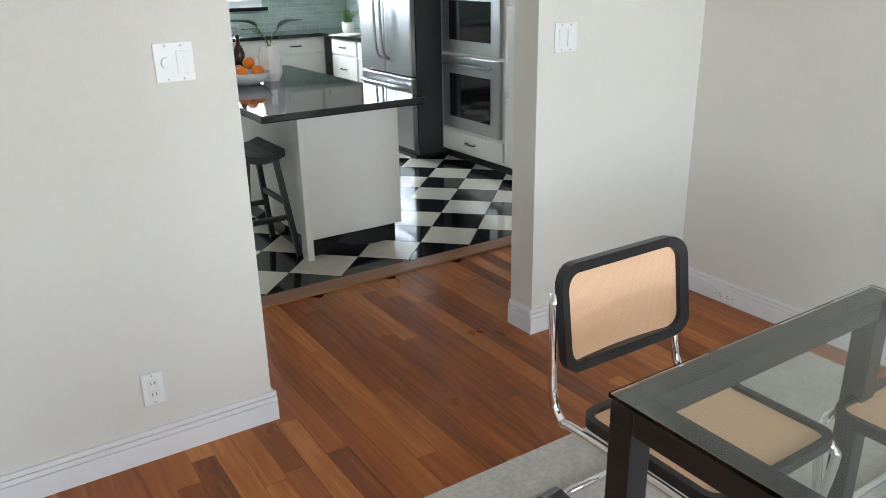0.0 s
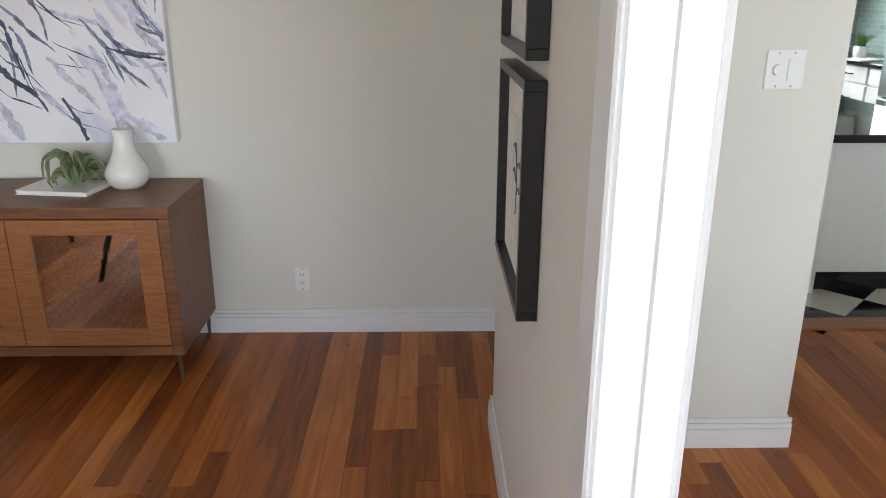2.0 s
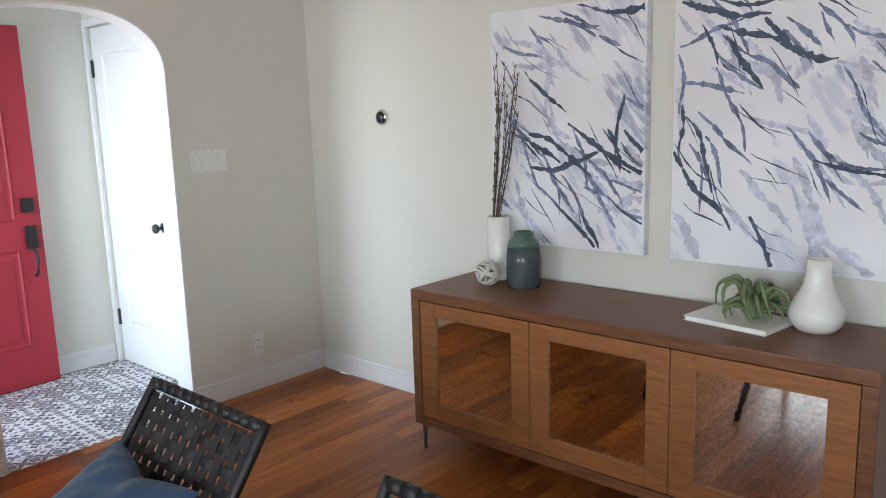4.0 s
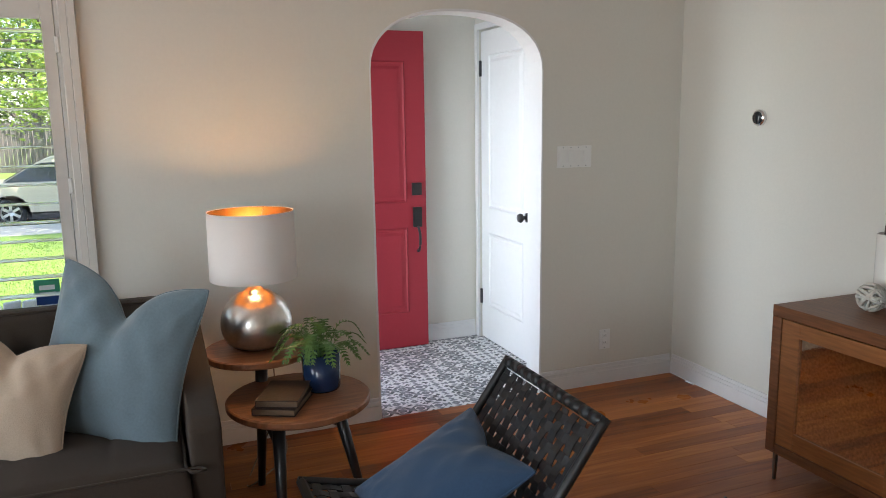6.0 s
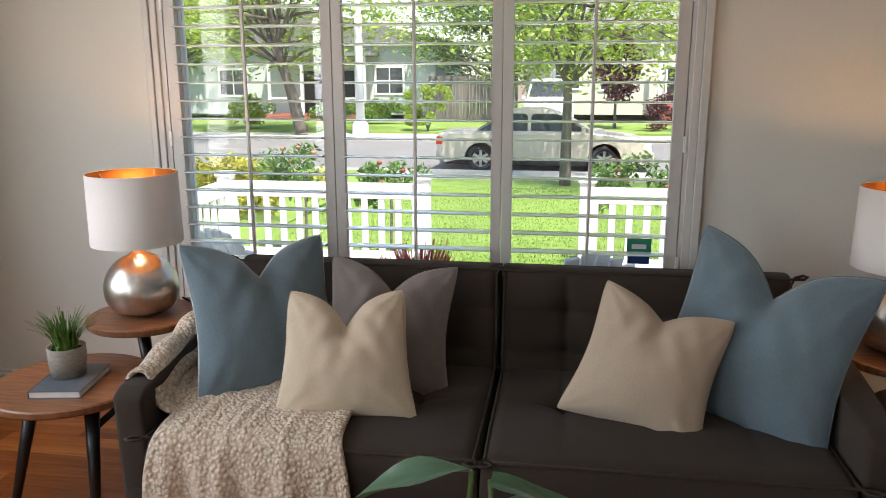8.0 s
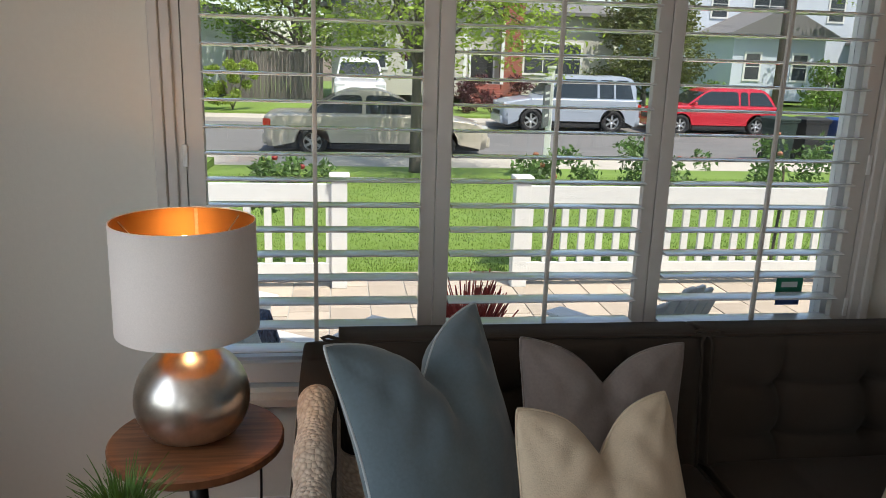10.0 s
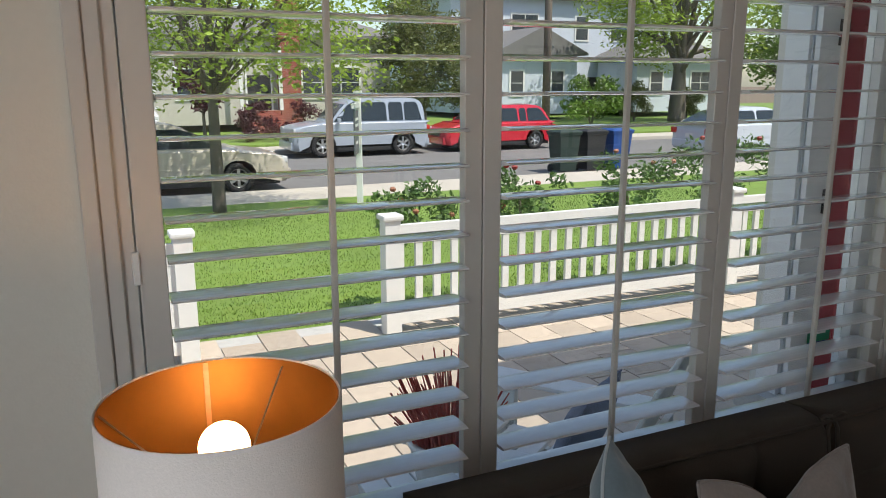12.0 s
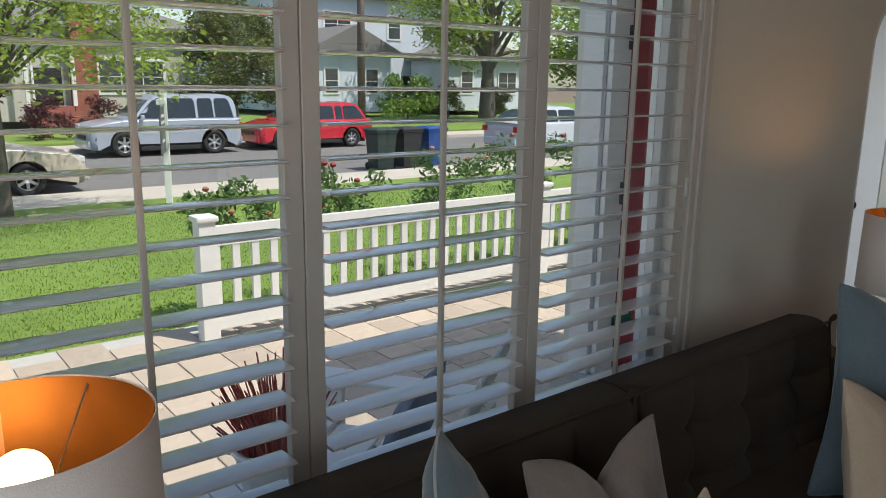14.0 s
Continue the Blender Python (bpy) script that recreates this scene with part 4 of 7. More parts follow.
grass_pot(pose(3.66, 7.75, 0.90), 0.065, 0.12, 120, 0.17, "grassy green plant in a white pot on the counter", M_CERAMIC, 3)
bk = thing("cookbook", "open cookbook lying on the counter", "book", pose(3.62, 7.6, 0.9005, 0, 0, 20))
part("page", box(-0.2, 0.0, -0.14, 0.14, 0, 0.012, 0.003), M_PAPER, bk)
part("page", box(0.002, 0.2, -0.14, 0.14, 0, 0.014, 0.003), M_PAPER, bk)

# ---- dining table, chairs and rug ----
rug = thing("rug", "pale grey mottled low-pile rug under the table", "rug")
part("surface", box(0.62, 2.7, -0.95, 1.79, 0.001, 0.010, 0.004), M_RUG, rug)
tb = thing("dining_table", "black steel table with a clear glass top", "dining table")
TX0, TX1, TY0, TY1 = 0.905, 1.85, -0.55, 1.06
for x in (TX0, TX1 - 0.06):
    for y in (TY0, TY1 - 0.06):
        part("leg", box(x, x + 0.06, y, y + 0.06, 0.0105, 0.665, 0.003), M_BLACKMETAL, tb)
for a in ((TX0, TX1, TY0, TY0 + 0.06), (TX0, TX1, TY1 - 0.06, TY1), (TX0, TX0 + 0.06, TY0 + 0.061, TY1 - 0.061), (TX1 - 0.06, TX1, TY0 + 0.061, TY1 - 0.061)):
    part("rail", box(*a, 0.666, 0.722, 0.003), M_BLACKMETAL, tb)
gt = part("glass_top", box(TX0 - 0.004, TX1 + 0.004, TY0 - 0.004, TY1 + 0.004, 0.723, 0.735, 0.003), M_TABLEGLASS, tb, "clear greenish glass")
gt.visible_shadow = False


def cane_chair(m):
    """A cantilever chair: seat towards -y of its back."""
    c = thing("dining_chair", "cantilever chair with cane panels and a black frame", "chair", m, group="dining chairs")
    def rounded(w, h, r, n=5):
        pts = []
        for cx, cz, a0 in ((w / 2 - r, h / 2 - r, 0), (-w / 2 + r, h / 2 - r, 90), (-w / 2 + r, -h / 2 + r, 180), (w / 2 - r, -h / 2 + r, 270)):
            for i in range(n + 1):
                a = radians(a0 + 90 * i / n)
                pts.append((cx + r * math.cos(a), cz + r * math.sin(a)))
        return pts
    def frame_mesh(w, h, r, band, thick, bow):
        bm = bmesh.new()
        o, i = rounded(w, h, r), rounded(w - 2 * band, h - 2 * band, max(0.01, r - band * 0.6))
        f = lambda x: bow * (1 - (2 * x / w) ** 2)
        vs = [[bm.verts.new((x, f(x) + d, z)) for x, z in lp] for lp, d in ((o, -thick / 2), (o, thick / 2), (i, thick / 2), (i, -thick / 2))]
        n = len(o)
        for a in range(4):
            for k in range(n):
                bm.faces.new((vs[a][k], vs[a][(k + 1) % n], vs[(a + 1) % 4][(k + 1) % n], vs[(a + 1) % 4][k]))
        return bm
    def cane(w, h, bow, n=12):
        bm = bmesh.new()
        cols = []
        for k in range(n + 1):
            x = -w / 2 + w * k / n
            y = bow * (1 - (2 * x / (w + 0.08)) ** 2)
            cols.append([bm.verts.new((x, y + d, z)) for z, d in ((-h / 2, -0.002), (h / 2, -0.002), (h / 2, 0.002), (-h / 2, 0.002))])
        for a, b in zip(cols, cols[1:]):
            for k in range(4):
                bm.faces.new((a[k], a[(k + 1) % 4], b[(k + 1) % 4], b[k]))
        return bm
    bk_at = pose(0, 0.0, 0.665, -8)
    part("back_frame", frame_mesh(0.475, 0.30, 0.06, 0.028, 0.030, 0.03), M_BLACKPAINT, c, "black lacquered wood", at=bk_at)
    part("back_panel", cane(0.427, 0.252, 0.03), M_CANE, c, "woven natural cane", at=bk_at)
    st_at = pose(0, -0.295, 0.418, -90)
    part("seat_frame", frame_mesh(0.46, 0.45, 0.05, 0.020, 0.03, 0.0), M_BLACKPAINT, c, "black lacquered wood", at=st_at)
    part("seat_panel", cane(0.425, 0.415, 0.0), M_CANE, c, "woven natural cane", at=st_at)
    for s in (-1, 1):
        pts = [(s * 0.235, 0.03, 0.74), (s * 0.24, 0.02, 0.47), (s * 0.24, -0.02, 0.385), (s * 0.24, -0.08, 0.388), (s * 0.24, -0.44, 0.392), (s * 0.24, -0.50, 0.375), (s * 0.24, -0.51, 0.33), (s * 0.24, -0.47, 0.10), (s * 0.24, -0.44, 0.04), (s * 0.24, -0.38, 0.025), (s * 0.235, 0.06, 0.024), (s * 0.20, 0.085, 0.024)]
        part("tube_frame", tube(smooth_line(pts, 5), 0.0125, 8), M_CHROME, c, "chrome steel tube", True)
    part("rear_tube", tube([(-0.20, 0.085, 0.024), (0.20, 0.085, 0.024)], 0.0125, 8), M_CHROME, c, "chrome steel tube", True)
    return c


ch = cane_chair(pose(1.365, 1.46, 0))
copy_thing(ch, pose(0.57, 0.62, 0, 0, 0, 90))
copy_thing(ch, pose(2.20, 0.80, 0, 0, 0, -90))

# area lamps stand in for daylight in the openings of the windows behind the walk (the dining one is assumed, added to
# brighten the room), over the kitchen sink and of the open front door
window_light("assumed_window_light_south", (1.05, SY - 0.06, 1.45), (1.05, 0, 1.3), 1.7, 1.35, 24)
window_light("window_light_living", (-2.65, SY - 0.06, 1.45), (-2.4, 0, 1.35), 1.9, 1.35, 14, (0.92, 0.96, 1.0))
door_light = window_light("front_door_light", (-5.12, ESY - 0.14, 1.03), (-5.12, 3.0, 0.9), 0.60, 1.95, 3.1)
door_light.data.spread = radians(105)
window_light("window_light_kitchen", (2.15, 8.80, 1.65), (2.15, 5, 1.0), 1.7, 0.8, 21)

# ---- living room: sideboard and what stands on it ----
SX0, SX1, SYF, SYB, SZ0, SZ1 = -3.345, -1.535, 2.965, 3.44, 0.125, 0.738
sb = thing("sideboard", "walnut sideboard with three mirrored doors", "sideboard")
part("top", box(SX0, SX1, SYF, SYB, SZ1 - 0.045, SZ1, 0.003), M_WALNUT, sb)
part("side", box(SX0, SX0 + 0.045, SYF, SYB, SZ0, SZ1 - 0.046, 0.002, 1), M_WALNUT, sb)
part("side", box(SX1 - 0.045, SX1, SYF, SYB, SZ0, SZ1 - 0.046, 0.002, 1), M_WALNUT, sb)
part("bottom", box(SX0 + 0.046, SX1 - 0.046, SYF, SYB, SZ0, SZ0 + 0.04, 0.002, 1), M_WALNUT, sb)
part("back_panel", box(SX0 + 0.046, SX1 - 0.046, SYB - 0.02, SYB - 0.002, SZ0 + 0.041, SZ1 - 0.047), M_WALNUT, sb)
dw = (SX1 - SX0 - 0.09 - 0.012) / 3
for i in range(3):
    x0 = SX0 + 0.045 + 0.003 + i * (dw + 0.003)
    x1, z0, z1 = x0 + dw, SZ0 + 0.043, SZ1 - 0.050
    s = 0.085
    d = part("door", box(x0, x0 + s, SYF + 0.004, SYF + 0.026, z0, z1, 0.0015, 1), M_WALNUTV, sb, "warm walnut door frame")
    part("stile", box(x1 - s, x1, SYF + 0.004, SYF + 0.026, z0, z1, 0.0015, 1), M_WALNUTV, d)
    part("rail", box(x0 + s, x1 - s, SYF + 0.004, SYF + 0.026, z0, z0 + 0.07, 0.0015, 1), M_WALNUTV, d)
    part("rail", box(x0 + s, x1 - s, SYF + 0.004, SYF + 0.026, z1 - 0.06, z1, 0.0015, 1), M_WALNUTV, d)
    part("mirror", box(x0 + s, x1 - s, SYF + 0.014, SYF + 0.018, z0 + 0.07, z1 - 0.06), M_MIRROR, d, "aged mirror glass")
for x in (SX0 + 0.03, SX1 - 0.03):
    for y in (SYF + 0.03, SYB - 0.03):
        part("leg", tube([(x, y, SZ0), (x, y, 0.0)], 0.011, 4, taper=0.65), M_BRONZE, sb, "slim bronze metal leg")

tv = thing("branch_vase", "tall white vase holding bare budded branches", "vase", pose(-3.15, 3.345, SZ1))
part("vase", lathe([(0.0, 0), (0.048, 0), (0.05, 0.01), (0.052, 0.28), (0.046, 0.285), (0.044, 0.25), (0.0, 0.05)], 24), M_CERAMIC, tv, "", True)
rnd = random.Random(5)
for i in range(13):
    a = rnd.uniform(0, math.tau)
    sx, sy = math.cos(a), math.sin(a) * 0.35
    h = rnd.uniform(0.55, 0.98)
    pts = [(0.012 * sx, 0.012 * sy, 0.06), (0.03 * sx, 0.03 * sy, 0.29), (0.05 * sx + 0.04 + rnd.uniform(-.02, .02), 0.06 * sy, 0.29 + h * 0.35), (0.085 * sx + 0.10 + rnd.uniform(-.03, .03), 0.09 * sy, 0.29 + h * 0.72)]
    line = smooth_line(pts, 5)
    bm = tube(line, 0.0030, 5, taper=0.5)
    for p in line[6:]:
        for s in (-1, 1):
            if rnd.random() < 0.9:
                q = p + Vector((s * 0.007 + rnd.uniform(-.004, .004), rnd.uniform(-.005, .005), rnd.uniform(0, 0.012)))
                tube([p, (p + q) / 2, q + Vector((0, 0, 0.012))], 0.0028, 4, bm, taper=0.4)
    part("branch", bm, M_TWIG, tv)
te = thing("vase", "grey-blue glazed jar with a green rim", "vase", pose(-2.965, 3.275, SZ1))
part("body", lathe([(0.0, 0), (0.068, 0), (0.074, 0.02), (0.076, 0.12), (0.070, 0.175)], 28), M_TEAL, te, "", True)
part("neck", lathe([(0.071, 0.174), (0.062, 0.20), (0.044, 0.215), (0.042, 0.238), (0.036, 0.238), (0.034, 0.20), (0.0, 0.19)], 28), M_TEALTOP, te, "matte green glaze", True)
ba = thing("decor_ball", "off-white twine-wound decorative ball", "ornament", pose(-3.105, 3.205, SZ1 + 0.056))
for i in range(11):
    t1, t2 = rnd.uniform(0, math.pi), rnd.uniform(0, math.pi)
    e = Euler((t1, t2, rnd.uniform(0, math.pi)))
    mt = e.to_matrix()
    bm = tube([mt @ Vector((0.05 * math.cos(k * math.tau / 20), 0.05 * math.sin(k * math.tau / 20), 0)) for k in range(21)], 0.0065, 6)
    part("twine", bm, M_BALL, ba, "", True)
bo = thing("book", "thin white book under the air plant", "book", pose(-2.035, 3.245, SZ1, 0, 0, -8))
part("cover", box(-0.15, 0.15, -0.105, 0.105, 0.0, 0.003, 0.001, 1), M_PAPER, bo)
part("pages", box(-0.146, 0.148, -0.10, 0.10, 0.0031, 0.015), M_PAPER, bo)
part("cover", box(-0.15, 0.15, -0.105, 0.105, 0.0151, 0.018, 0.001, 1), M_CERAMIC, bo)
ap = thing("air_plant", "curly silvery-green air plant on the book", "plant", pose(-1.99, 3.255, SZ1 + 0.018))
for i in range(26):
    a = i * 2.4 + rnd.uniform(-.2, .2)
    up = rnd.uniform(0.02, 0.12)
    L = rnd.uniform(0.08, 0.15)
    c, s = math.cos(a), math.sin(a)
    pts = [(0.012 * c, 0.012 * s, 0.012), (L * 0.5 * c, L * 0.5 * s, up + 0.02), (L * c, L * s, up * 0.9 + 0.012), (L * 1.02 * c - 0.02 * s, L * 1.02 * s + 0.02 * c, max(0.012, up * 0.35))]
    part("leaf", tube(smooth_line(pts, 4), 0.0135, 5, taper=0.2), M_AIRPLANT, ap, "", True)
wv = thing("vase", "glossy white bottle vase with a narrow neck", "vase", pose(-1.80, 3.30, SZ1))
part("body", lathe([(0.0, 0), (0.06, 0), (0.078, 0.02), (0.089, 0.048), (0.084, 0.078), (0.063, 0.115), (0.046, 0.15), (0.039, 0.19), (0.040, 0.238), (0.034, 0.238), (0.032, 0.19), (0.0, 0.1)], 30), M_CERAMIC, wv, "", True)

for i, (x0, x1) in enumerate(((-3.238, -2.486), (-2.376, -1.624))):
    c = thing("canvas_painting", "abstract canvas with diagonal indigo strokes on white", "painting", pose((x0 + x1) / 2, NY - 0.002, 1.40), group="pair of abstract canvases")
    part("canvas", box(-(x1 - x0) / 2, (x1 - x0) / 2, -0.038, -0.001, -0.505, 0.505, 0.003), M_ART[i], c)
    hw2, hh2 = (x1 - x0) / 2 - 0.006, 0.498
    ra = random.Random(40 + i)
    meshes = [bmesh.new() for q in range(3)]
    starts = []
    for tone, many, lo, hi, wide in ((2, 34, 0.12, 0.36, 0.024), (1, 30, 0.10, 0.34, 0.013), (0, 13, 0.16, 0.38, 0.018), (0, 24, 0.06, 0.24, 0.0045)):
        for q in range(many):
            if starts and ra.random() < 0.22:
                px, pz = ra.choice(starts)
            else:
                px, pz = ra.uniform(-hw2, hw2 * 0.8), ra.uniform(-hh2 * 0.7, hh2)
            heading = radians(-50 + ra.gauss(0, 13)) if ra.random() < 0.85 else radians(-14 + ra.gauss(0, 8))
            length, base = ra.uniform(lo, hi), wide * ra.uniform(0.6, 1.35)
            n = max(8, int(length / 0.009))
            rows = []
            for k in range(n + 1):
                if abs(px) > hw2 or abs(pz) > hh2:
                    break
                t = k / n
                hw3 = base * (math.sin(math.pi * min(1, 0.06 + 0.92 * t)) ** 0.6) * (0.55 + 0.45 * noise.noise((px * 26, tone * 3.0 + q, pz * 26)) + 0.4 * noise.noise((px * 90, q * 1.7, pz * 90)))
                hw3 = max(0.0006, hw3)
                nx, nz = -math.sin(heading), math.cos(heading)
                jag = 1 + 0.5 * noise.noise((q * 3.1, t * 14, tone))
                lift = -0.0386 - 0.0009 * (2 - tone) - 0.00002 * q - (0.0004 if wide < 0.005 else 0)
                lo2 = Vector((max(-hw2, min(hw2, px - nx * hw3)), lift, max(-hh2, min(hh2, pz - nz * hw3))))
                hi2 = Vector((max(-hw2, min(hw2, px + nx * hw3 * jag)), lift, max(-hh2, min(hh2, pz + nz * hw3 * jag))))
                rows.append((meshes[tone].verts.new(lo2), meshes[tone].verts.new(hi2)))
                if k == n // 2:
                    starts.append((px, pz))
                heading += ra.gauss(0, 0.05) + 0.10 * noise.noise((px * 12, pz * 12, q))
                px += math.cos(heading) * length / n
                pz += math.sin(heading) * length / n
            for (a1, a2), (b1, b2) in zip(rows, rows[1:]):
                meshes[tone].faces.new((a1, b1, b2, a2))
    for tone, lb in ((2, "pale lavender wash"), (1, "slate blue brush strokes"), (0, "dark indigo brush strokes")):
        part("paint_layer", meshes[tone], M_STROKE[tone], c, lb)["kind"] = "stuff"
    part("stretcher", box(-(x1 - x0) / 2 + 0.01, (x1 - x0) / 2 - 0.01, -0.0008, 0.0015, -0.49, 0.49), M_THRESH, c)


def picture_frame(m, dp=0.046):
    p = thing("picture_frame", "thick black frame with a pale botanical print", "picture frame", m, group="framed prints on the wall end")
    w, h, f = 0.52, 0.51, 0.022
    for a in ((-w / 2, w / 2, -h / 2, -h / 2 + f), (-w / 2, w / 2, h / 2 - f, h / 2), (-w / 2, -w / 2 + f, -h / 2 + f, h / 2 - f), (w / 2 - f, w / 2, -h / 2 + f, h / 2 - f)):
        part("moulding", box(a[0], a[1], -dp, -0.001, a[2], a[3], 0.0015, 1), M_BLACKPAINT, p)
    part("mat_board", box(-w / 2 + f, w / 2 - f, -0.022, -0.018, -h / 2 + f, h / 2 - f), M_PAPER, p, "white mat board")
    part("print", box(-0.10, 0.10, -0.0235, -0.0225, -0.14, 0.14), M_PRINT, p, "pale grey drawing")
    bm = tube(smooth_line([(0.0, -0.0245, -0.09), (0.01, -0.0245, 0.0), (-0.02, -0.0245, 0.08)]), 0.0018, 4)
    for s, z in ((1, -0.04), (-1, -0.01), (1, 0.02), (-1, 0.05)):
        tube(smooth_line([(0.0, -0.0245, z), (s * 0.04, -0.0245, z + 0.025), (s * 0.06, -0.0245, z + 0.015)]), 0.0022, 4, bm)
    part("drawing", bm, M_BOOKGREY, p)
    return p


pf = picture_frame(pose(-0.3285, 1.96, 1.088, 0, 0, -90))
copy_thing(pf, pose(-0.3285, 1.96, 1.635, 0, 0, -90))
picture_frame(pose(-0.2245, 1.79, 1.49, 0, 0, 90), 0.03)

# ---- sofa ----
def cushion(w, d, h, r=0.05, tufts=(), n=64, crown=0.025):
    """A soft slab centred on x and y, its base at z = 0; tufts are (x, y, depth) on its top."""
    bm = bmesh.new()
    grid = []
    for i in range(n + 1):
        row = []
        u = -1 + 2 * i / n
        u = math.copysign(abs(u) ** 0.75, u)
        for j in range(n + 1):
            v = -1 + 2 * j / n
            v = math.copysign(abs(v) ** 0.75, v)
            x, y = u * w / 2, v * d / 2
            z = h
            for e in ((1 - abs(u)) * w / 2, (1 - abs(v)) * d / 2):
                if e < r:
                    z -= r * (1 - math.sqrt(max(0, 1 - (1 - e / r) ** 2)))
            z += crown * (1 - u * u) * (1 - v * v)
            for tx, ty, td in tufts:
                q = ((x - tx) ** 2 + (y - ty) ** 2) ** 0.5
                z -= td * math.exp(-q / 0.045) + 0.45 * td * math.exp(-abs(y - ty) / 0.016) * math.exp(-abs(x - tx) / 0.16) + 0.5 * td * math.exp(-abs(x - tx) / 0.014) * math.exp(-abs(y - ty) / 0.14)
            z += 0.004 * noise.noise((x * 6, y * 6, h * 9))
            row.append(bm.verts.new((x, y, z)))
        grid.append(row)
    for i in range(n):
        for j in range(n):
            bm.faces.new((grid[i][j], grid[i + 1][j], grid[i + 1][j + 1], grid[i][j + 1]))
    rim = [grid[i][0] for i in range(n)] + [grid[n][j] for j in range(n)] + [grid[i][n] for i in range(n, 0, -1)] + [grid[0][j] for j in range(n, 0, -1)]
    low = [bm.verts.new((p.co.x, p.co.y, 0)) for p in rim]
    for k in range(len(rim)):
        bm.faces.new((rim[k], low[k], low[(k + 1) % len(rim)], rim[(k + 1) % len(rim)]))
    bm.faces.new(low)
    return bm


sf = thing("sofa", "dark brown tufted two-seat fabric sofa", "sofa")
Y0, Y1, YM = -1.43, 0.835, -0.2975
AW = 0.10
part("base", box(-4.40, -3.46, Y0 + 0.02, Y1 - 0.02, 0.10, 0.235, 0.012), M_SOFA, sf)
part("back", box(-4.475, -4.32, Y0 + 0.005, Y1 - 0.005, 0.12, 0.702, 0.03, 3), M_SOFA, sf, "", True)
for yc in ((Y0 + AW + YM) / 2, (YM + Y1 - AW) / 2):
    w = (Y1 - AW - YM) - 0.008
    # the length of a cushion runs along y
    part("seat_cushion", cushion(w, 0.74, 0.20, 0.05, [(-w * 0.27, 0.05, 0.05), (w * 0.27, 0.05, 0.05), (0, 0.05, 0.05)]), M_SOFA, sf, "", True, at=pose(-3.80, yc, 0.236, 0, 0, 90))
    part("back_cushion", cushion(w, 0.46, 0.15, 0.05, [(-w * 0.27, 0.07, 0.045), (0, 0.07, 0.045), (w * 0.27, 0.07, 0.045), (-w * 0.27, -0.08, 0.04), (0, -0.08, 0.04), (w * 0.27, -0.08, 0.04)]), M_SOFA, sf, "", True, at=pose(-4.305, yc, 0.562, 0, 0, 90) @ pose(0, 0, 0, 82))
    for d, h, at in ((0.74, 0.20, pose(-3.80, yc, 0.236, 0, 0, 90)), (0.46, 0.15, pose(-4.305, yc, 0.562, 0, 0, 90) @ pose(0, 0, 0, 82))):
        a2, b2, q = w / 2 - 0.012, d / 2 - 0.012, 0.02
        loop = smooth_line([(-a2 + q, -b2, h - 0.012), (a2 - q, -b2, h - 0.012), (a2, -b2 + q, h - 0.012), (a2, b2 - q, h - 0.012), (a2 - q, b2, h - 0.012), (-a2 + q, b2, h - 0.012), (-a2, b2 - q, h - 0.012), (-a2, -b2 + q, h - 0.012)], 5, True)
        part("welt", tube(loop + loop[:1], 0.005, 6), M_SOFA, sf, "", True, at=at)
for s, y0, y1 in ((-1, Y0, Y0 + AW), (1, Y1 - AW, Y1)):
    bm = bmesh.new()
    prism([(-4.455, 0.11), (-3.47, 0.11), (-3.455, 0.54), (-3.50, 0.565), (-3.62, 0.575), (-4.25, 0.685), (-4.455, 0.705)], "y", y0, y1, bm)
    bmesh.ops.bevel(bm, geom=bm.edges[:], offset=0.018, segments=3, profile=0.6, affect="EDGES")
    part("arm", bm, M_SOFA, sf, "", True)
for x in (-4.36, -3.52):
    for y in (Y0 + 0.08, Y1 - 0.08):
        part("leg", tube([(x, y, 0.11), (x, y, 0)], 0.024, 12, taper=0.7), M_BLACKPAINT, sf)


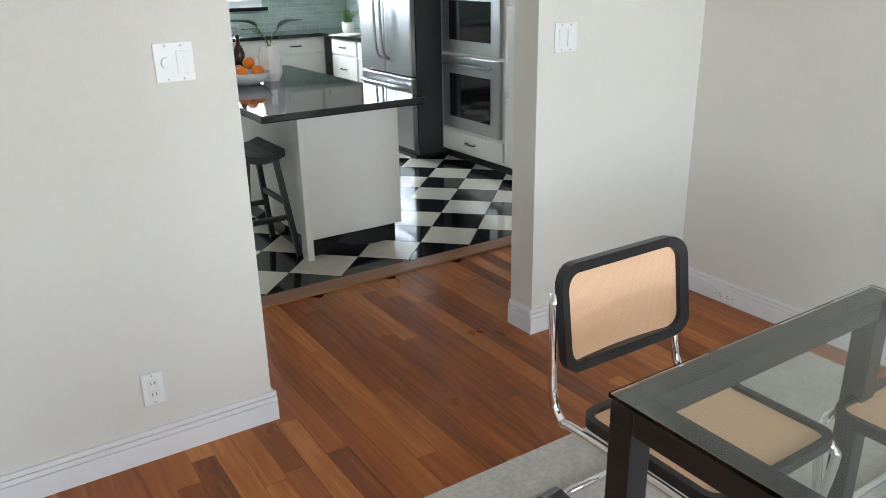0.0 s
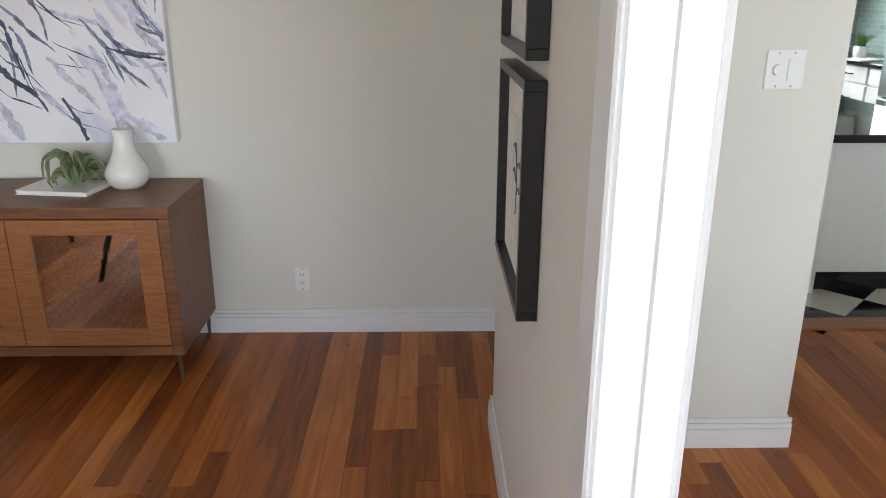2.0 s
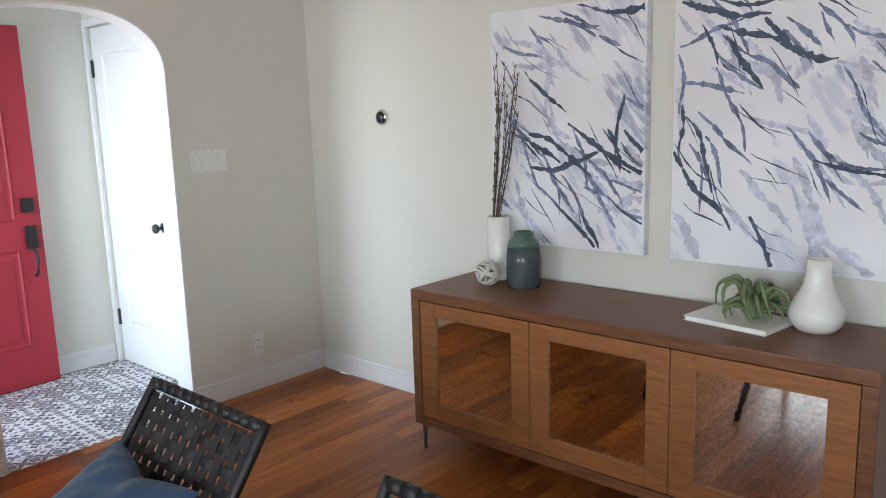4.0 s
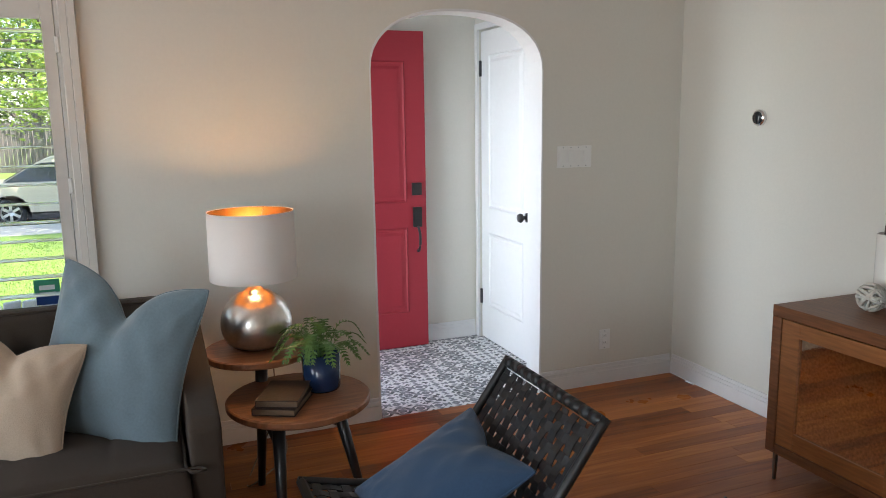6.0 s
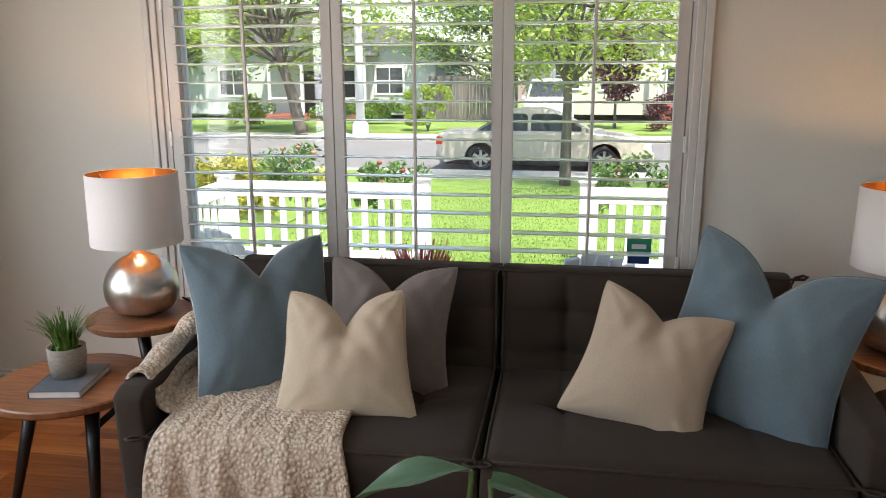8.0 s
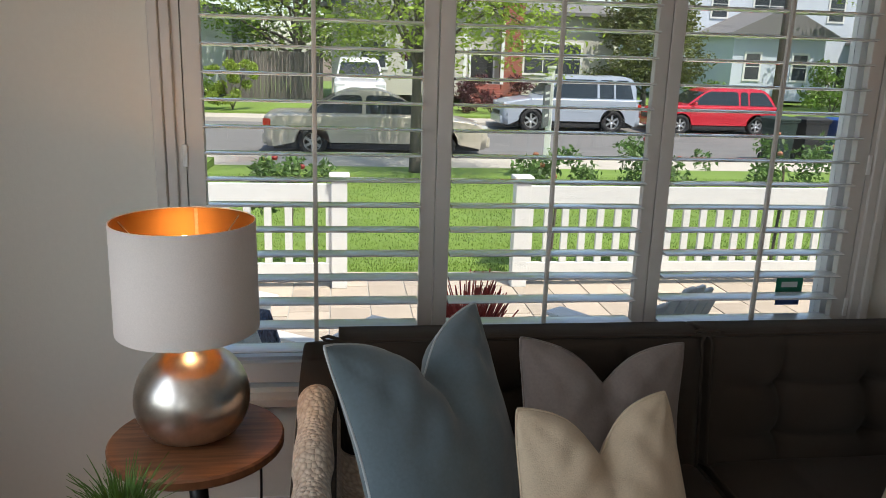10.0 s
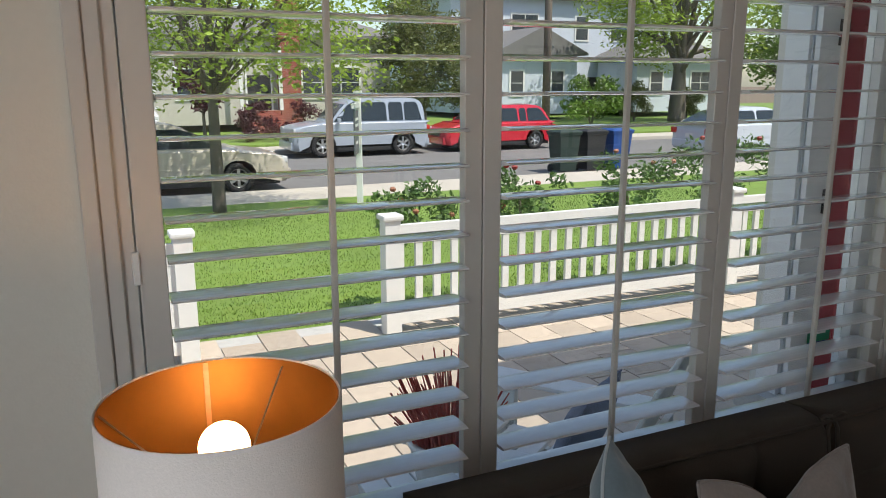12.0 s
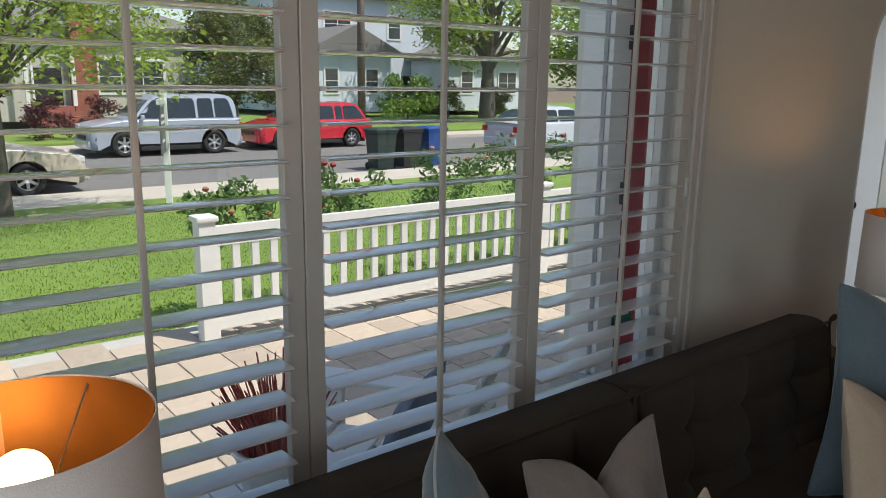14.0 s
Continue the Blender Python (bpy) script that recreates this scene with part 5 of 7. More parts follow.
def pillow(name, label, mat, w, h, thick, m, chop=0.07, piping=None, seed=0, pinch=0.10):
    """A square pillow standing in the x-z plane, its face towards -y, dented at the top."""
    p = thing(name, label, "pillow", m)
    n = 40
    bm = bmesh.new()
    edge, sides = {}, []
    for side in (-1, 1):
        grid = []
        for i in range(n + 1):
            row = []
            u = math.sin(math.pi / 2 * (-1 + 2 * i / n))
            for j in range(n + 1):
                v = math.sin(math.pi / 2 * (-1 + 2 * j / n))
                rim = i in (0, n) or j in (0, n)
                if rim and (i, j) in edge:
                    row.append(edge[i, j])
                    continue
                x = w / 2 * u * (1 - 0.13 * (1 - v * v) ** 1.6)
                z = h / 2 * v * (1 - 0.10 * (1 - u * u) ** 1.6)
                top = max(0.0, (v + 0.35) / 1.35)
                z -= chop * math.exp(-(abs(u) / 0.27) ** 1.25) * top ** 1.6
                x *= 1 - pinch * top ** 2
                t = thick / 2 * ((1 - u * u) ** 0.55) * ((1 - v * v) ** 0.55)
                t *= 1 - 0.40 * min(1.3, chop / 0.07) * math.exp(-(u / 0.20) ** 2) * top ** 1.5
                wr = 0.008 * noise.noise((x * 8 + seed, z * 8, side * 3.0)) + 0.0035 * noise.noise((x * 30 + seed, z * 12, side))
                wr += (0.004 + 0.05 * chop) * math.sin(16 * (abs(u) + v * 0.6) + seed) * top * (1 - abs(u)) ** 0.5
                cu, cv = 1 - abs(u), 1 - abs(v)
                wr += 0.010 * math.sin(11 * math.atan2(cv, cu + 1e-6) + seed) * math.exp(-math.hypot(cu, cv) / 0.40)
                y = side * (t + wr * min(1, t * 18))
                vert = bm.verts.new((x, y, z))
                if rim:
                    edge[i, j] = vert
                row.append(vert)
            grid.append(row)
        for i in range(n):
            for j in range(n):
                f = (grid[i][j], grid[i + 1][j], grid[i + 1][j + 1], grid[i][j + 1])
                bm.faces.new(f if side < 0 else f[::-1])
        sides.append(grid)
    g = sides[0]
    loop = [g[i][0].co.copy() for i in range(n)] + [g[n][j].co.copy() for j in range(n)] + [g[i][n].co.copy() for i in range(n, 0, -1)] + [g[0][j].co.copy() for j in range(n, 0, -1)]
    part("cover", bm, mat, p, "", True)
    part("piping", tube(loop + loop[:1], 0.0035, 5), piping or mat, p, "", True)
    return p


def stand(x, y, yaw, lean, roll, w):
    """The pose of a pillow whose middle is at x, y; it faces yaw degrees from +x."""
    return pose(x, y, 0.43, 0, 0, yaw + 90) @ pose(0, 0, w, -lean, 0, 0) @ pose(0, 0, 0, 0, roll, 0)


pillow("throw_pillow", "large dusty blue velvet pillow leaning on the sofa arm", M_BLUE, 0.55, 0.57, 0.22, stand(-3.885, -1.095, 44, 24, 3, 0.24), 0.11, M_PIPING, 1, 0.06)
pillow("throw_pillow", "large dusty blue velvet pillow against the sofa corner", M_BLUE, 0.60, 0.60, 0.20, stand(-3.84, 0.53, -32, 16, 10, 0.255), 0.13, None, 2, 0.08)
pillow("throw_pillow", "taupe grey velvet pillow behind the cream one", M_GREYPIL, 0.47, 0.47, 0.16, stand(-3.96, -0.675, 6, 18, 5, 0.20), 0.085, None, 3, 0.06)
pillow("throw_pillow", "cream linen pillow resting on the knit throw", M_CREAM, 0.45, 0.42, 0.16, stand(-3.70, -0.755, 10, 24, 0, 0.19), 0.10, None, 4, 0.20)
pillow("throw_pillow", "beige linen pillow tipped towards the blue one", M_BEIGE, 0.44, 0.43, 0.16, stand(-3.76, 0.195, -6, 20, 15, 0.185), 0.05, None, 5)

# knit throw over the arm and the seat edge
th = thing("knit_throw", "cream chunky knit throw draped over the sofa", "blanket")
bm = bmesh.new()
prof = smooth_line([(-4.05, 0.462), (-3.80, 0.470), (-3.58, 0.462), (-3.44, 0.43), (-3.405, 0.34), (-3.40, 0.24), (-3.405, 0.17)], 7)
grid = []
for i in range(49):
    t = i / 48
    row = []
    for k, p in enumerate(prof):
        s = k / (len(prof) - 1)
        hang = max(0, (s - 0.45) / 0.55)
        y = -1.30 + 0.62 * t + 0.03 * math.sin(5 * s + t * 3) * (1 - hang) + 0.02 * hang * math.sin(9 * t)
        fold = 0.022 * math.sin(t * 19 + 1.2 * s) * (0.3 + hang) + 0.012 * math.sin(t * 41 + 3)
        row.append(bm.verts.new((p.x + hang * fold + 0.02 * hang, y, p.y + (1 - hang) * (0.012 + abs(fold) * 0.6) - 0.05 * hang ** 3 * math.sin(t * 7 + 1))))
    grid.append(row)
for a, b in zip(grid, grid[1:]):
    for k in range(len(a) - 1):
        bm.faces.new((a[k], a[k + 1], b[k + 1], b[k]))
d = part("drape", bm, M_KNIT, th, "", True)
d.modifiers.new("thick", "SOLIDIFY").thickness = 0.014
bm = bmesh.new()
grid = []
over = smooth_line([(-1.30, 0.475), (-1.425, 0.50), (-1.438, 0.58), (-1.47, 0.66), (-1.53, 0.655), (-1.567, 0.56), (-1.572, 0.42)], 6)
for i in range(25):
    t = i / 24
    x = -4.15 + 0.62 * t
    drop = (-3.62 - x) / 0.63 * 0.11 + 0.575 - 0.632
    grid.append([bm.verts.new((x + 0.015 * math.sin(14 * t + 4 * p.y), p.x + 0.115, p.y + drop * (1 if p.y > 0.55 else 0.3) + 0.008 * math.sin(20 * t))) for p in over[:27]])
for a, b in zip(grid, grid[1:]):
    for k in range(len(a) - 1):
        bm.faces.new((a[k], a[k + 1], b[k + 1], b[k]))
d = part("arm_fold", bm, M_KNIT, th, "", True)
d.modifiers.new("thick", "SOLIDIFY").thickness = 0.014

# ---- side tables and lamps ----
def side_table(lower, upper, label):
    t = thing("side_table", label, "side table", group="two-tier side tables")
    (lx, ly), (ux, uy) = lower, upper
    part("lower_top", lathe([(0.0, 0.432), (0.262, 0.432), (0.270, 0.440), (0.270, 0.457), (0.264, 0.462), (0.0, 0.462)], 48, None, lx, ly), M_TABLETOP, t, "round reclaimed wood top")
    part("upper_top", lathe([(0.0, 0.568), (0.205, 0.568), (0.212, 0.575), (0.212, 0.592), (0.207, 0.597), (0.0, 0.597)], 48, None, ux, uy), M_TABLETOP, t, "round reclaimed wood upper shelf")
    dx, dy = ux - lx, uy - ly
    ln = math.hypot(dx, dy)
    dx, dy = dx / ln, dy / ln
    part("post", tube([(ux - dx * 0.02, uy - dy * 0.02, 0.567), (ux + dx * 0.03, uy + dy * 0.03, 0.0)], 0.026, 10, taper=0.6), M_BLACKPAINT, t, "black post", True)
    for s in (-1, 1):
        px, py = -dy * s, dx * s
        part("leg", tube([(lx + px * 0.13 - dx * 0.05, ly + py * 0.13 - dy * 0.05, 0.431), (lx + px * 0.19 - dx * 0.14, ly + py * 0.19 - dy * 0.14, 0.0)], 0.026, 10, taper=0.55), M_BLACKPAINT, t, "black tapered leg", True)
        part("stretcher", tube([(lx + px * 0.145 - dx * 0.07, ly + py * 0.145 - dy * 0.07, 0.33), (ux, uy, 0.33)], 0.016, 4), M_BLACKPAINT, t)
    return t


side_table((-3.84, 1.15), (-4.08, 1.04), "two-tier round wooden side table with black legs")
side_table((-3.735, -1.755), (-4.09, -1.675), "two-tier round wooden side table with black tapered legs")


def table_lamp(m):
    t = thing("table_lamp", "hammered silver gourd lamp with a white drum shade, lit", "lamp", m, group="pair of silver table lamps")
    prof = [(0.0, 0.0), (0.055, 0.0), (0.085, 0.02)]
    n = 34
    for i in range(n + 1):
        z = 0.02 + 0.215 * i / n
        q = (z - 0.10) / 0.135 if z > 0.10 else (z - 0.10) / 0.12
        r = 0.137 * math.sqrt(max(0.03, 1 - q * q * 0.93)) if z < 0.2 else 0.137 * math.sqrt(max(0.03, 1 - q * q * 0.93))
        prof.append((r, z))
    prof += [(0.028, 0.245), (0.018, 0.262), (0.018, 0.30), (0.0, 0.30)]
    bm = bmesh.new()
    rings(bm, [[((r + (0.0022 if (i + k) % 2 and 0.03 < r and 2 < k < len(prof) - 4 else 0)) * math.cos(i * math.tau / 64), (r + (0.0022 if (i + k) % 2 and 0.03 < r and 2 < k < len(prof) - 4 else 0)) * math.sin(i * math.tau / 64), z) for i in range(64)] for k, (r, z) in enumerate(prof)])
    part("base", bm, M_SILVER, t, "hammered silver metal base", True)
    bm = bmesh.new()
    R, z0, z1 = 0.168, 0.283, 0.548
    rings(bm, [[(r * math.cos(i * math.tau / 64), r * math.sin(i * math.tau / 64), z) for i in range(64)] for r, z in ((R, z0), (R - 0.003, z1), (R - 0.005, z1), (R - 0.002, z0), (R, z0))], cap=False)
    sh = part("shade", bm, M_SHADE, t, "white linen drum shade", True)
    bm = bmesh.new()
    rings(bm, [[(r * math.cos(i * math.tau / 64), r * math.sin(i * math.tau / 64), z) for i in range(64)] for r, z in ((R - 0.0035, z0 + 0.002), (R - 0.0065, z1 - 0.002))], cap=False)
    part("lining", bm, M_GOLD, sh, "gold foil lining", True)
    part("seam", box(-0.004, 0.004, -0.0005, 0.0005, z0 + 0.004, z1 - 0.004), M_THRESH, sh, "dark stitched seam", at=pose(0, 0, 0, 0, 0, -12) @ pose(0, R - 0.0085, 0))
    bm = lathe([(0.014, 0.30), (0.017, 0.40), (0.0, 0.40)], 14)
    part("socket", bm, M_BRONZE, t)
    for k in range(3):
        a = k * math.tau / 3 + 0.6
        part("spider_arm", tube([(0.016 * math.cos(a), 0.016 * math.sin(a), 0.385), (0.162 * math.cos(a), 0.162 * math.sin(a), 0.535)], 0.0016, 5), M_STEEL, t)
    part("bulb", lathe([(0.013, 0.40), (0.017, 0.43)] + [(0.036 * math.cos(radians(a)), 0.474 + 0.036 * math.sin(radians(a))) for a in range(-55, 90, 12)] + [(0.0, 0.510)], 32), M_BULB, t, "glowing warm bulb", True)
    return t


LAMPS = ((-4.085, 1.04), (-4.105, -1.685))
lm = table_lamp(pose(*LAMPS[0], 0.597))
copy_thing(lm, pose(*LAMPS[1], 0.597, 0, 0, 102))
cord = thing("power_cord", "black lamp cord falling behind the table", "cord")
part("cable", tube(smooth_line([(-4.25, -1.60, 0.62), (-4.30, -1.56, 0.55), (-4.33, -1.55, 0.35), (-4.30, -1.56, 0.1), (-4.40, -1.6, 0.008)]), 0.004, 6), M_BLACKPAINT, cord)
part("plug", box(-4.315, -4.285, -1.575, -1.545, 0.47, 0.52, 0.005), M_BLACKPAINT, cord)
cord2 = thing("power_cord", "brown lamp cord trailing on the floor", "cord")
part("cable", tube(smooth_line([(-4.26, 1.10, 0.60), (-4.31, 1.13, 0.45), (-4.33, 1.12, 0.2), (-4.22, 1.0, 0.008), (-4.10, 0.98, 0.006), (-4.3, 1.15, 0.006), (-4.5, 1.2, 0.006)]), 0.003, 6), M_BRONZE, cord2)

# what stands on the tables
def closed_book(m, w, d, h, mat, label, page=M_PAPER):
    b = thing("book", label, "book", m)
    part("cover", box(-w / 2, w / 2, -d / 2, d / 2, h - 0.003, h, 0.001, 1), mat, b)
    part("cover", box(-w / 2, w / 2, -d / 2, d / 2, 0, 0.003, 0.001, 1), mat, b)
    part("spine", box(-w / 2 - 0.003, -w / 2 - 0.0002, -d / 2, d / 2, 0, h, 0.001, 1), mat, b)
    part("pages", box(-w / 2, w / 2 - 0.005, -d / 2 + 0.004, d / 2 - 0.004, 0.0031, h - 0.0031), page, b)
    return b


closed_book(pose(-3.765, 1.08, 0.4625, 0, 0, 62), 0.155, 0.225, 0.026, M_BOOKDARK, "worn dark brown leather book under another", M_BOOKPAGE)
closed_book(pose(-3.77, 1.085, 0.489, 0, 0, 66), 0.15, 0.215, 0.026, M_BOOKDARK, "worn dark brown leather book on top", M_BOOKPAGE)
closed_book(pose(-3.70, -1.735, 0.4625, 0, 0, 100), 0.17, 0.25, 0.026, M_BOOKGREY, "grey cloth book under the small plant")
grass_pot(pose(-3.72, -1.755, 0.489), 0.062, 0.105, 190, 0.15, "spiky green plant in a ribbed clay pot", M_POTGREY, 8)
fe = thing("potted_fern", "green fern in a dark blue glazed pot", "potted plant", pose(-3.885, 1.25, 0.4625))
part("pot", lathe([(0.0, 0), (0.066, 0), (0.071, 0.01), (0.075, 0.145), (0.068, 0.145), (0.066, 0.12), (0.0, 0.12)], 32), M_NAVYPOT, fe, "dark blue glazed pot", True)
for i in range(34):
    a, L, up = rnd.uniform(0, math.tau), rnd.uniform(0.14, 0.21), rnd.uniform(0.03, 0.10)
    c, s = math.cos(a), math.sin(a)
    line = smooth_line([(0.02 * c, 0.02 * s, 0.12), (L * 0.4 * c, L * 0.4 * s, 0.14 + up), (L * 0.75 * c, L * 0.75 * s, 0.15 + up * 0.95), (L * c, L * s, 0.12 + up * 0.6)], 5)
    bm = tube(line, 0.0014, 4)
    for k, p in enumerate(line[3:], 3):
        wl2 = 0.030 * (1 - (k / len(line)) ** 2) + 0.004
        dvec = (line[min(k + 1, len(line) - 1)] - line[k - 1]).normalized()
        for sd in (-1, 1):
            q = Vector((-s * sd, c * sd, 0)) * wl2 + dvec * 0.010
            o = dvec * 0.0045
            bm.faces.new([bm.verts.new(p - o), bm.verts.new(p + q * 0.6 - o * 0.6 + Vector((0, 0, 0.003))), bm.verts.new(p + q), bm.verts.new(p + o)])
    part("frond", bm, M_FERN, fe)

# ---- woven lounge chairs ----
def woven_chair(m, label):
    """A low sling chair: it faces -y, the top of its back at y = 0, z = 0.62."""
    c = thing("lounge_chair", label, "armchair", m, group="black woven lounge chairs")
    w = 0.62
    back_hi, back_lo, seat_f = Vector((0, 0.0, 0.60)), Vector((0, -0.26, 0.225)), Vector((0, -0.74, 0.305))
    for s in (-1, 1):
        part("side_rail", tube(smooth_line([(s * w / 2, 0.02, 0.635), (s * w / 2, -0.12, 0.44), (s * w / 2, -0.28, 0.23), (s * w / 2, -0.52, 0.255), (s * w / 2, -0.76, 0.31)], 6), 0.016, 8), M_BLACKPAINT, c, "black wooden rail", True)
        part("leg", tube([(s * w / 2, -0.62, 0.275), (s * (w / 2 + 0.02), -0.70, 0.0)], 0.019, 8, taper=0.7), M_BLACKPAINT, c, "black tapered leg", True)
        part("leg", tube([(s * w / 2, -0.20, 0.34), (s * (w / 2 + 0.02), 0.03, 0.0)], 0.019, 8, taper=0.7), M_BLACKPAINT, c, "black tapered leg", True)
    part("top_bar", tube([(-w / 2, 0.012, 0.622), (w / 2, 0.012, 0.622)], 0.017, 10), M_BLACKPAINT, c, "", True)
    part("front_bar", tube([(-w / 2, -0.75, 0.305), (w / 2, -0.75, 0.305)], 0.017, 10), M_BLACKPAINT, c, "", True)
    sag = smooth_line([back_hi, (0, -0.13, 0.405), back_lo, (0, -0.50, 0.245), seat_f], 5)
    nv, sw = 12, 0.036
    for i in range(nv):
        x = -w / 2 + 0.035 + (w - 0.07) * i / (nv - 1)
        bm = bmesh.new()
        rows = []
        for k, p in enumerate(sag):
            o = 0.0035 * (1 if (k + i) % 2 else -1)
            d = (sag[min(k + 1, len(sag) - 1)] - sag[max(k - 1, 0)]).normalized()
            nn = Vector((0, -d.z, d.y))
            b = p + nn * o
            rows.append([(x - sw / 2, b.y, b.z), (x + sw / 2, b.y, b.z), (x + sw / 2, *(b + nn * 0.003).yz), (x - sw / 2, *(b + nn * 0.003).yz)])
        rings(bm, rows)
        part("strap", bm, M_LEATHER, c, "", at=None)
        part("strap_loop", tube([(x - sw / 2, 0.010, 0.622), (x + sw / 2, 0.010, 0.622)], 0.0200, 10), M_LEATHER, c, "", True)
    for k in range(1, len(sag) - 1):
        p = sag[k]
        d = (sag[k + 1] - sag[k - 1]).normalized()
        nn = Vector((0, -d.z, d.y))
        bm = bmesh.new()
        rows = []
        for i in range(nv * 2 + 1):
            x = -w / 2 + w * i / (nv * 2)
            o = 0.0 if i % 2 == 0 else 0.0045 * (-1 if (k + i // 2) % 2 else 1)
            b = p + nn * o
            rows.append([(x, *(b - d * 0.0155).yz), (x, *(b + d * 0.0155).yz), (x, *(b + d * 0.0155 + nn * 0.003).yz), (x, *(b - d * 0.0155 + nn * 0.003).yz)])
        rings(bm, rows)
        part("cross_strap", bm, M_LEATHER, c)
    return c


wc = woven_chair(pose(-3.145, 1.825, 0), "low chair with a woven black leather sling")
copy_thing(wc, pose(-2.015, 1.815, 0))
pillow("throw_pillow", "navy blue cotton pillow on the woven chair", M_NAVY, 0.52, 0.48, 0.17, pose(-3.15, 1.45, 0.365, 0, 0, 0) @ pose(0, 0, 0, -60, 3, 0), 0.03, None, 9)

# leafy plant in front of the sofa
pl = thing("floor_plant", "split-leaf plant in a low grey pot on the floor", "potted plant", pose(-2.530, -0.204, 0))
part("pot", lathe([(0.0, 0), (0.12, 0), (0.15, 0.12), (0.155, 0.26), (0.14, 0.26), (0.13, 0.22), (0.0, 0.22)], 28), M_POTGREY, pl, "", True)
for a, L, top, lean, wd in ((80, 0.24, 0.89, 0.02, 0.07), (-95, 0.28, 0.90, 0.01, 0.08), (60, 0.20, 0.78, 0.10, 0.06), (-120, 0.22, 0.73, 0.12, 0.08), (150, 0.18, 0.80, 0.06, 0.06)):
    c, s = math.cos(radians(a)), math.sin(radians(a))
    tip = (lean * c, lean * s, top)
    part("stem", tube(smooth_line([(0, 0, 0.2), (0.03 * c, 0.03 * s, top * 0.6), tip]), 0.0045, 6), M_STEM, pl, "", True)
    part("leaf", leaf_blade(L, wd, 0.45, 12, 1.0), M_BIGLEAF, pl, "", True, at=pose(*tip, 0, 5, a))

# ---- shuttered window ----
FXR = -4.556
PANELS = ((-1.708, -1.079), (-0.988, -0.374), (-0.288, 0.334))
KZ, PITCH = 1.243, 0.0762
fr = thing("window_shutter", "white plantation shutters with three panels of open louvres", "window shutter", kind="structure")
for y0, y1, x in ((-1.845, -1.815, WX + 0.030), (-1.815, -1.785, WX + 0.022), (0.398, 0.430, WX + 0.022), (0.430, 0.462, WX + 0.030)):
    part("casing_board", box(WX + 0.0005, x, y0, y1, 0.44, 2.065, 0.003, 1), M_SHUTTERDIM, fr, "white moulded casing")
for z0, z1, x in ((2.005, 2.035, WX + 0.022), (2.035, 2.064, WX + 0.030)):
    part("casing_board", box(WX + 0.0005, x - 0.001, -1.7845, 0.3975, z0, z1, 0.003, 1), M_SHUTTERDIM, fr, "white moulded casing")
part("window_sill", box(WX + 0.0005, WX + 0.055, -1.7845, 0.3975, 0.455, 0.485, 0.003, 1), M_SHUTTERDIM, fr)
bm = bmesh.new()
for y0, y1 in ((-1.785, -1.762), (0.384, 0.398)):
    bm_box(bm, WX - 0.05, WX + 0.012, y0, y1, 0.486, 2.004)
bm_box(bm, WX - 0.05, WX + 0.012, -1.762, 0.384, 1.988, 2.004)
part("outer_frame", bm, M_SHUTTERDIM, fr)
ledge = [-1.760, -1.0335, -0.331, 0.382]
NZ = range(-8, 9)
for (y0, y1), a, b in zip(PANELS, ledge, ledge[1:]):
    pa = part("panel", box(WX - 0.016, WX + 0.012, a + 0.0015, y0, 0.52, 1.985, 0.002, 1), M_SHUTTERDIM, fr, "hinged shutter panel")
    part("stile", box(WX - 0.016, WX + 0.012, y1, b - 0.0015, 0.52, 1.985, 0.002, 1), M_SHUTTERDIM, pa)
    part("rail", box(WX - 0.014, WX + 0.010, y0 + 0.0005, y1 - 0.0005, 1.900, 1.984, 0.002, 1), M_SHUTTERDIM, pa)
    part("rail", box(WX - 0.014, WX + 0.010, y0 + 0.0005, y1 - 0.0005, 0.521, 0.588, 0.002, 1), M_SHUTTERDIM, pa)
    part("tilt_rod", box(WX + 0.047, WX + 0.060, (y0 + y1) / 2 - 0.0065, (y0 + y1) / 2 + 0.0065, 0.64, 1.87, 0.003), M_SHUTTERDIM, pa)
    bm = bmesh.new()
    ell = [(0.0445 * math.cos(k * math.tau / 14), 0.0050 * math.copysign(abs(math.sin(k * math.tau / 14)) ** 0.7, math.sin(k * math.tau / 14))) for k in range(14)]
    rings(bm, [[(u, y, v) for u, v in ell] for y in (y0 + 0.002, y1 - 0.002)])
    me = finish("louvre", bm, M_LOUVRELIT, False)
    for i in NZ:
        lv = new("louvre", me)
        lv.matrix_basis = pose(WX - 0.002, 0, KZ + PITCH * i, 0, -2)
        lv.parent = pa
for y in (-1.762, 0.384):
    for z in (0.75, 1.235, 1.80):
        part("hinge", box(WX + 0.012, WX + 0.019, y - 0.007, y + 0.007, z - 0.032, z + 0.032, 0.002, 1), M_PLASTIC, fr, "small white hinge")
# the glazed window behind the shutters
w1 = thing("window_1", "white framed picture window behind the shutters", "window", kind="structure")
bm = bmesh.new()
for y0, y1 in ((-1.78, -1.735), (0.355, 0.40)):
    bm_box(bm, WX - 0.135, WX - 0.075, y0, y1, 0.50, 2.0)
for z0, z1 in ((0.50, 0.575), (1.93, 2.0)):
    bm_box(bm, WX - 0.135, WX - 0.075, -1.735, 0.355, z0, z1)
part("window_frame", bm, M_TRIM, w1)
part("window_sill", box(WX - 0.19, WX - 0.136, -1.85, 0.47, 0.46, 0.499, 0.004), M_TRIM, w1)
g = part("pane", box(WX - 0.110, WX - 0.105, -1.735, 0.355, 0.575, 1.93), M_GLASS, w1)
g.visible_shadow = False

